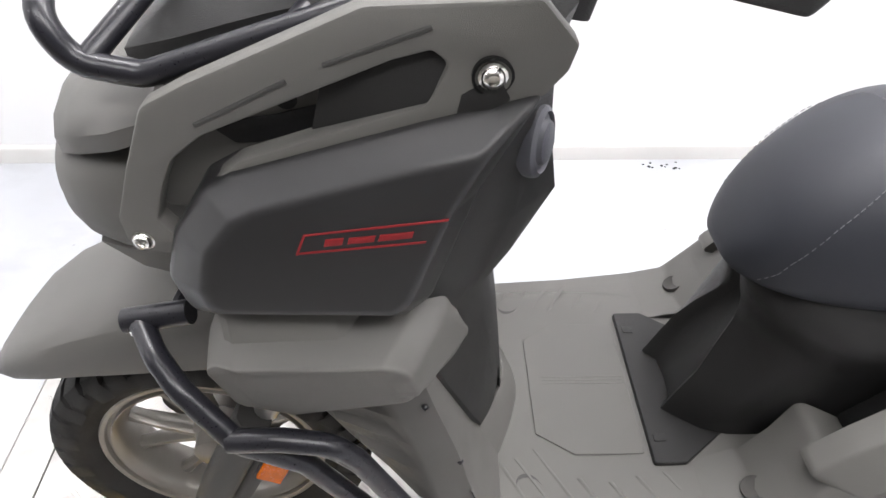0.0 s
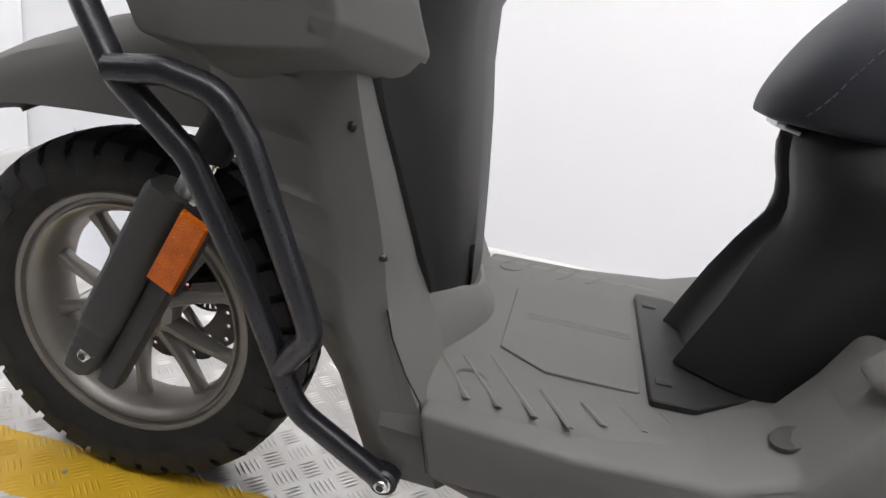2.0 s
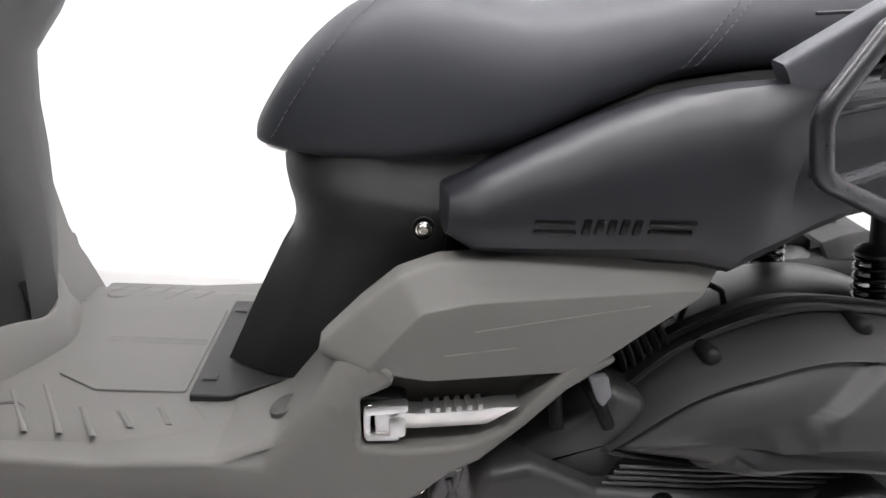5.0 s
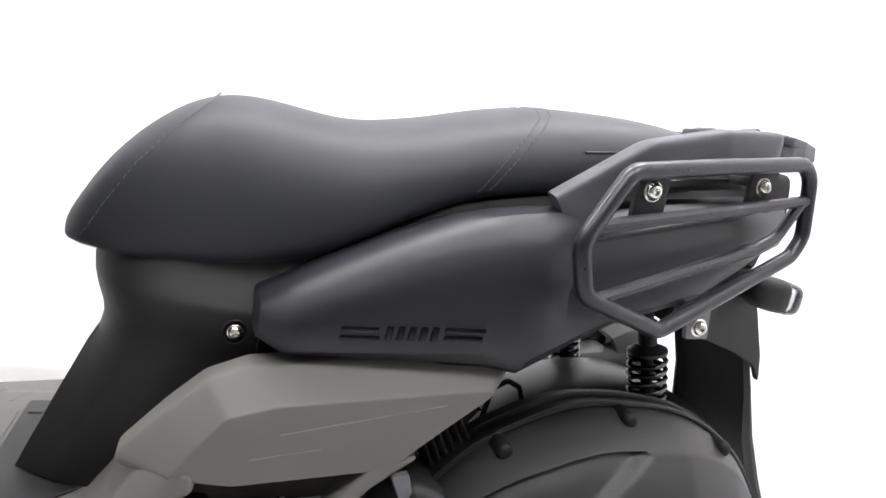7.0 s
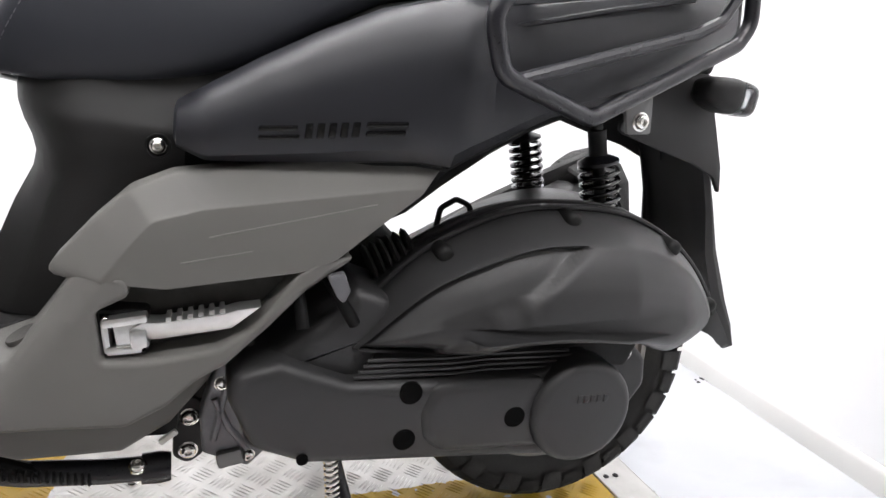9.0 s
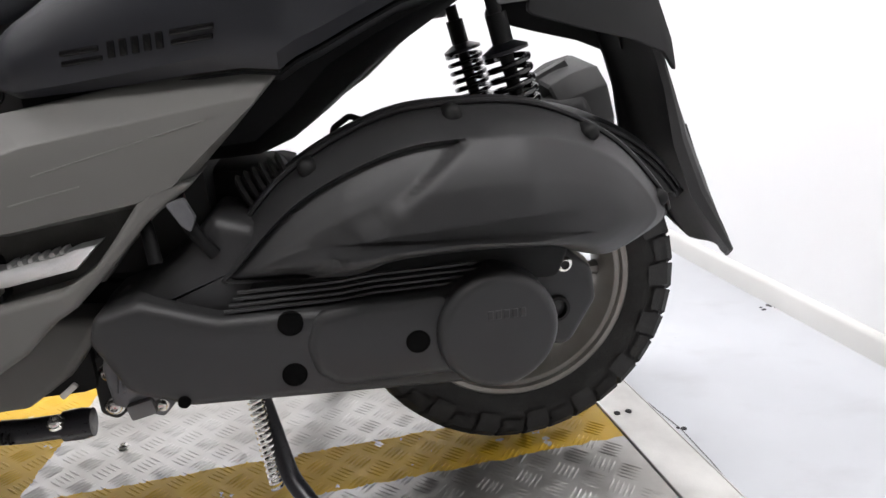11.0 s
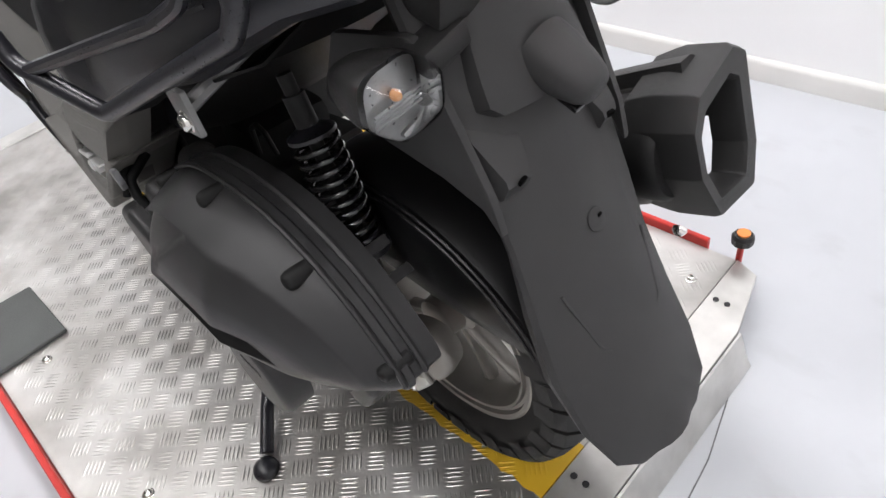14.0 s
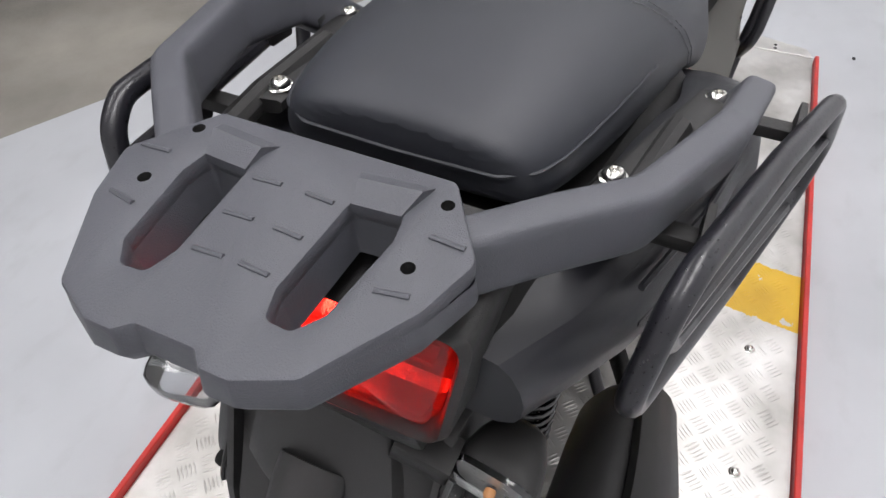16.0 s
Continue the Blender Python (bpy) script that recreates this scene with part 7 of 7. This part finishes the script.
for s in (-1, 1):
    # grey pod below the dark cheek
    part("front_pod", pod(s), GREY, scooter, "matte grey faceted pod beside the leg shield", 40)
    bm = bmesh.new()
    rings = []
    for lift_z, yy, e in ((-0.016, 0.233, 0.0), (0.001, 0.231, 0.0), (0.004, 0.229, 0.002), (0.027, 0.220, 0.004), (0.032, 0.215, 0.006), (0.034, 0.12, 0.007)):
        rings.append([(x - lift_z * 0.2, s * (yy + dy), 0.6925 + 0.19 * (x - 0.122) + lift_z) for x, dy in ((0.122 + e, -0.05), (0.122 + e, -0.014), (0.130 + e, -0.008), (0.228 - e, 0.0), (0.236 - e, -0.003), (0.262 - e, -0.030), (0.262 - e, -0.06))])
    skin(bm, rings)
    part("pod_cap", bm, GREY, scooter, "", 25)
    # dark cheek with a red marking
    c_out = fillet([(0.083, 0.760, 0.012), (0.095, 0.800, 0.02), (0.124, 0.841, 0.02), (0.150, 0.857, 0.02), (0.298, 0.910, 0.03), (0.382, 0.937, 0.004), (0.340, 0.863, 0.03), (0.306, 0.768, 0.02), (0.286, 0.748, 0.012), (0.098, 0.728, 0.015)], 0.01, 4)
    c_in = fillet([(0.122, 0.768, 0.012), (0.130, 0.803, 0.02), (0.154, 0.832, 0.02), (0.174, 0.844, 0.02), (0.300, 0.890, 0.03), (0.342, 0.903, 0.006), (0.318, 0.858, 0.03), (0.288, 0.780, 0.02), (0.276, 0.768, 0.012), (0.128, 0.750, 0.012)], 0.01, 4)
    wc = flat(0.228, 0.14, 0.22, -0.22, 0.83)
    bm = bmesh.new()
    loops = []
    for f, d in ((0.0, -0.14), (0.0, -0.094), (0.0, -0.070), (0.0, -0.050), (0.0, -0.034), (0.06, -0.027), (0.18, -0.022), (0.70, -0.0085), (0.86, -0.004), (1.0, -0.0008), (1.25, 0.0)):
        drop = min(1.0, max(0.0, (-0.034 - d) / 0.06))
        loops.append([(q.x, s * (wc(q.x, q.y) + d), q.y - drop * (0.044 - 0.034 * min(1.0, max(0.0, (q.x - 0.08) / 0.12))) * min(1.0, max(0.0, (0.815 - q.y) / 0.05))) for q in [u + (v - u) * f for u, v in zip(c_out, c_in)]])
    skin(bm, loops)
    ck = part("front_cheek", bm, CHEEKM, scooter, "satin black front side cheek with a red marking", 50)
    for x0, z0, x1, z1, h in ((0.202, 0.813, 0.300, 0.834, 0.0016), (0.209, 0.829, 0.316, 0.853, 0.0016), (0.224, 0.8225, 0.238, 0.8255, 0.0060), (0.242, 0.8265, 0.262, 0.8308, 0.0052), (0.265, 0.8315, 0.290, 0.837, 0.0052)):
        bm = bmesh.new()
        slab(bm, [(x0, z0), (x1, z1), (x1 + h * 0.3, z1 + h), (x0 + h * 0.3, z0 + h)], wc, [(0, -0.003), (0, 0.0007), (0.0004, 0.0009)], s)
        part("marking", bm, REDMARK, ck, "plain red marking bar")
    bm = bmesh.new()
    slab(bm, [(0.202, 0.813), (0.204, 0.813), (0.211, 0.8305), (0.209, 0.8305)], wc, [(0, -0.003), (0, 0.0007), (0.0003, 0.0009)], s)
    part("marking", bm, REDMARK, ck, "plain red marking bar")
    # grey cowl that arches over the cheek
    o = fillet([(0.048, 0.803, 0.01), (0.066, 0.850, 0.03), (0.090, 0.904, 0.02), (0.127, 0.924, 0.02), (0.258, 0.985, 0.03), (0.372, 0.996, 0.01), (0.399, 0.968, 0.006), (0.394, 0.950, 0.006), (0.380, 0.932, 0.006), (0.306, 0.905, 0.01), (0.165, 0.856, 0.02), (0.098, 0.780, 0.01), (0.082, 0.772, 0.008), (0.052, 0.774, 0.012)], 0.01)
    h = fillet([(0.083, 0.806, 0.006), (0.092, 0.834, 0.02), (0.105, 0.861, 0.02), (0.132, 0.883, 0.02), (0.275, 0.949, 0.01), (0.303, 0.958, 0.006), (0.314, 0.950, 0.006), (0.300, 0.921, 0.006), (0.158, 0.866, 0.015), (0.122, 0.836, 0.015), (0.097, 0.790, 0.006)], 0.008)
    b = cut_sheet(o, [h], 0.022, 0.004)

    def cowl_y(x, z):
        return 0.170 + 0.105 * (x - 0.07) - 0.10 * (z - 0.80)
    for v in b.verts:
        x, z, t = v.co
        v.co = Vector((x, s * (cowl_y(x, z) + t), z))
    cowl = part("front_cowl", b, GREY, scooter, "matte grey front cowl arching over the dark cheek", 30)
    # recessed inner wall; slot and hole are black plates painting their shade
    bm = bmesh.new()
    slab(bm, fillet([(0.075, 0.800), (0.095, 0.868), (0.128, 0.892), (0.295, 0.964), (0.322, 0.955), (0.300, 0.912), (0.150, 0.850), (0.110, 0.800)], 0.01), cowl_y, [(0.0, -0.05), (0.0, -0.020), (0.001, -0.019)], s)
    part("cowl_inner", bm, GREY, cowl, "", 30)
    bm = bmesh.new()
    slab(bm, fillet([(0.128, 0.879, 0.003), (0.150, 0.864, 0.008), (0.168, 0.866, 0.01), (0.292, 0.906, 0.006), (0.302, 0.926, 0.004), (0.180, 0.889, 0.008)], 0.004), cowl_y, [(0.0, -0.022), (0.0, -0.0175), (0.0008, -0.017)], s)
    part("cowl_slot", bm, GRIME_SHADE, cowl, "black plate that paints the slot's shade")
    bm = bmesh.new()
    lathe(bm, [(0.0085, -0.004), (0.0085, 0.001), (0, 0.0012)], (0.194, s * (cowl_y(0.194, 0.903) - 0.0185), 0.903), (0, s, 0), 16)
    part("cowl_hole", bm, GRIME_SHADE, cowl)
    # cowl grooves drawn as raised bars, their shadow put into the colour
    for x0, z0, x1, z1 in ((0.130, 0.893, 0.202, 0.931), (0.229, 0.944, 0.303, 0.974)):
        bm = bmesh.new()
        yo = [cowl_y(x, z) + 0.0106 for x, z in ((x0, z0), (x1, z1))]
        tube(bm, [(x0, s * yo[0], z0), (x1, s * yo[1], z1)], 0.0021, 6)
        part("slot_line", bm, FORKM, cowl, "raised bar darkened for the groove's shadow")
    bolt("cowl_bolt", (0.066, s * 0.1835, 0.786), (0, s, 0), 0.0075, cowl)
    bolt("cowl_bolt", (0.344, s * 0.1965, 0.944), (0, s, 0), 0.0082, cowl)
    bm = bmesh.new()
    lathe(bm, [(0.0145, -0.004), (0.0145, 0.001), (0.0125, 0.0015), (0.012, -0.003)], (0.344, s * 0.196, 0.944), (0, s, 0), 22)
    part("bolt_cup", bm, DARK, cowl)
    # crash bars
    bm = bmesh.new()
    tube(bm, [(0.026, s * 0.166, 0.664), (0.048, s * 0.200, 0.656), (0.074, s * 0.226, 0.640), (0.120, s * 0.246, 0.588), (0.178, s * 0.234, 0.531), (0.238, s * 0.225, 0.417), (0.266, s * 0.215, 0.345), (0.284, s * 0.212, 0.303), (0.380, s * 0.209, 0.248)], 0.0118, 14, 0.05)
    bar = part("crash_bar", bm, TUBE, scooter, "black tubular crash bar", 60)
    bm = bmesh.new()
    tube(bm, [(0.115, s * 0.248, 0.592), (0.165, s * 0.252, 0.600), (0.212, s * 0.252, 0.592), (0.235, s * 0.246, 0.555), (0.291, s * 0.238, 0.424), (0.299, s * 0.232, 0.396), (0.266, s * 0.216, 0.347)], 0.0118, 14, 0.035)
    part("second_bar", bm, TUBE, bar, "", 60)
    bm = bmesh.new()
    tube(bm, [(0.008, s * 0.160, 0.663), (0.074, s * 0.160, 0.677)], 0.0128, 14)
    tube(bm, [(0.060, s * 0.158, 0.674), (0.066, s * 0.10, 0.676)], 0.010, 10)
    part("clamp", bm, TUBE, bar)
    bm = bmesh.new()
    lathe(bm, [(0.0145, -0.030), (0.0145, 0.004), (0.012, 0.007), (0, 0.007)], (0.378, s * 0.209, 0.249), (0, s, 0), 18)
    part("bar_end", bm, TUBE, bar)
    bolt("bar_bolt", (0.378, s * 0.2165, 0.249), (0, s, 0), 0.0075, bar)
    bolt("clamp_bolt", (0.020, s * 0.172, 0.658), (0, s, -0.4), 0.0045, bar)

# inner front body behind the cowl
bm = bmesh.new()
rows = []
for x, zb, zt, w in ((0.02, 0.70, 0.86, 0.095), (0.07, 0.68, 0.905, 0.118), (0.13, 0.66, 0.925, 0.130), (0.22, 0.66, 0.957, 0.138), (0.30, 0.66, 0.980, 0.145), (0.36, 0.70, 0.985, 0.150), (0.385, 0.80, 0.975, 0.145)):
    half = [(0.0, zb), (w * 0.8, zb), (w, zb + 0.03), (w, zt - 0.05), (w * 0.88, zt - 0.012), (w * 0.7, zt), (0, zt + 0.006)]
    rows.append([(x, -y, z) for y, z in half] + [(x, y, z) for y, z in half[-2:0:-1]])
skin(bm, rows)
part("front_body", bm, BLACK, scooter, "dark inner front body", 35)
# nose round the headlight, with a brow
bm = bmesh.new()
rows = []
for x, zb, zt, w in ((-0.064, 0.740, 0.785, 0.034), (-0.060, 0.722, 0.803, 0.062), (-0.046, 0.708, 0.818, 0.090), (-0.022, 0.700, 0.828, 0.112), (0.010, 0.696, 0.838, 0.128), (0.050, 0.690, 0.845, 0.136), (0.09, 0.69, 0.85, 0.138)):
    m, hh = (zb + zt) / 2, (zt - zb) / 2
    rows.append([(x, w * math.copysign(abs(math.cos(a)) ** 0.7, math.cos(a)), m + hh * math.copysign(abs(math.sin(a)) ** 0.7, math.sin(a))) for a in [2 * math.pi * (k + 0.5) / 28 for k in range(28)]])
skin(bm, rows)
nose = part("headlamp_nose", bm, GREY, scooter, "rounded dark grey headlamp nose", 40)
bm = bmesh.new()
rows = []
for x, z, w in ((-0.040, 0.826, 0.068), (-0.028, 0.835, 0.094), (0.000, 0.849, 0.118), (0.040, 0.864, 0.136), (0.085, 0.882, 0.144)):
    half = [(w, z - 0.022), (w + 0.002, z - 0.004), (w * 0.9, z + 0.012), (w * 0.5, z + 0.024), (0, z + 0.028)]
    rows.append([(x, -y, q) for y, q in half] + [(x, y, q) for y, q in half[-2::-1]])
skin(bm, rows, caps=False, closed=False)
shell(part("brow", bm, GREY, nose, "", 40), 0.006)
bm = bmesh.new()
rows = []
for x, zb, zt, w in ((-0.036, 0.703, 0.709, 0.060), (-0.022, 0.696, 0.714, 0.100), (0.02, 0.684, 0.720, 0.120), (0.10, 0.668, 0.73, 0.132)):
    rows.append([(x, -w, zt), (x, -w * 0.95, zb + 0.01), (x, -w * 0.7, zb), (x, w * 0.7, zb), (x, w * 0.95, zb + 0.01), (x, w, zt)])
skin(bm, rows)
part("chin", bm, GREY, nose, "", 30)
# shroud ahead of the handlebar, under the front carrier
bm = bmesh.new()
rows = []
for x, zb, zt, w in ((0.05, 0.90, 0.915, 0.08), (0.10, 0.90, 0.955, 0.105), (0.18, 0.92, 0.99, 0.12), (0.26, 0.94, 1.01, 0.125), (0.34, 0.95, 1.02, 0.12)):
    half = [(0, zb), (w, zb), (w * 1.02, (zb + zt) / 2), (w * 0.8, zt - 0.004), (w * 0.4, zt), (0, zt + 0.002)]
    rows.append([(x, -y, z) for y, z in half] + [(x, y, z) for y, z in half[-2:0:-1]])
skin(bm, rows)
part("front_shroud", bm, BLACK, scooter, "dark shroud below the front carrier", 40)
# tubular front carrier
bm = bmesh.new()
for s in (-1, 1):
    tube(bm, [(0.020, s * 0.0, 0.985), (0.014, s * 0.10, 0.972), (0.020, s * 0.135, 0.952), (0.036, s * 0.135, 0.920), (0.085, s * 0.135, 0.911), (0.215, s * 0.135, 0.955), (0.36, s * 0.135, 1.005)], 0.0105, 12, 0.03)
front = part("front_carrier", bm, TUBE, scooter, "black tubular front carrier", 60)
for pts in ([(0.045, -0.132, 0.922), (0.10, -0.05, 0.975), (0.13, 0.05, 0.985), (0.05, 0.132, 0.922)], [(0.205, -0.132, 0.953), (0.235, -0.06, 0.975), (0.235, 0.06, 0.975), (0.205, 0.132, 0.953)]):
    bm = bmesh.new()
    tube(bm, pts, 0.0095, 10, 0.03)
    part("cross_tube", bm, TUBE, front, "", 60)
for x, y in ((0.20, -0.108), (0.25, -0.118), (0.20, 0.108)):
    bolt("carrier_bolt", (x, y, 0.985), (-0.2, 0, 1), 0.010, front)
# steering head, lever stub and hand guards at the upper edge of view
bm = bmesh.new()
tube(bm, [(0.375, 0, 0.93), (0.405, 0, 1.06)], 0.05, 18, squash=(0.075, 0.03))
head = part("handlebar", bm, BLACK, scooter, "black handlebar with hand guards", 40)
bm = bmesh.new()
tube(bm, [(0.40, -0.34, 1.085), (0.41, -0.15, 1.06), (0.41, 0.15, 1.06), (0.40, 0.34, 1.085)], 0.013, 12, 0.05)
part("bar", bm, TUBE, head)
for s in (-1, 1):
    bm = bmesh.new()
    slab(bm, fillet([(0.430, 1.085), (0.430, 1.044), (0.452, 1.026), (0.492, 1.018), (0.516, 1.048), (0.516, 1.105)], 0.008), flat(0.285), soft(0.075, 0.012), s)
    part("hand_guard", bm, BLACK, head, "", 35)
    bm = bmesh.new()
    lathe(bm, [(0.0, 0.0), (0.020, 0.0), (0.024, 0.004), (0.024, 0.03), (0, 0.032)], (0.408, s * 0.19, 1.012), (0, 0, 1), 18)
    part("reservoir", bm, TUBE, head, "", 40)
# round filler lid on the dash's rear face
bm = bmesh.new()
lathe(bm, [(0.028, -0.016), (0.030, 0.0), (0.029, 0.004), (0.025, 0.007), (0.023, 0.004), (0.019, 0.005), (0.017, 0.009), (0.011, 0.011), (0, 0.0115)], (0.388, -0.152, 0.868), (0.88, -0.42, 0.10), 32)
part("filler_lid", bm, RACK, scooter, "grey round filler lid", 35)

# the scooter stands a little askew on the deck: its tail sits towards the open side
def askew(x, y):
    k = min(1.0, max(0.0, (x - 0.85) / 0.45))
    return y - 0.011 * k * k * (3 - 2 * k) * max(0.0, 1 + min(y, 0.2) / 0.17)


for ob in scooter.children_recursive:
    if ob.data.users > 1:
        x, y, z = ob.matrix_basis.translation
        ob.matrix_basis.translation = (x, askew(x, y), z)
        continue
    for v in ob.data.vertices:
        v.co.y = askew(v.co.x, v.co.y)
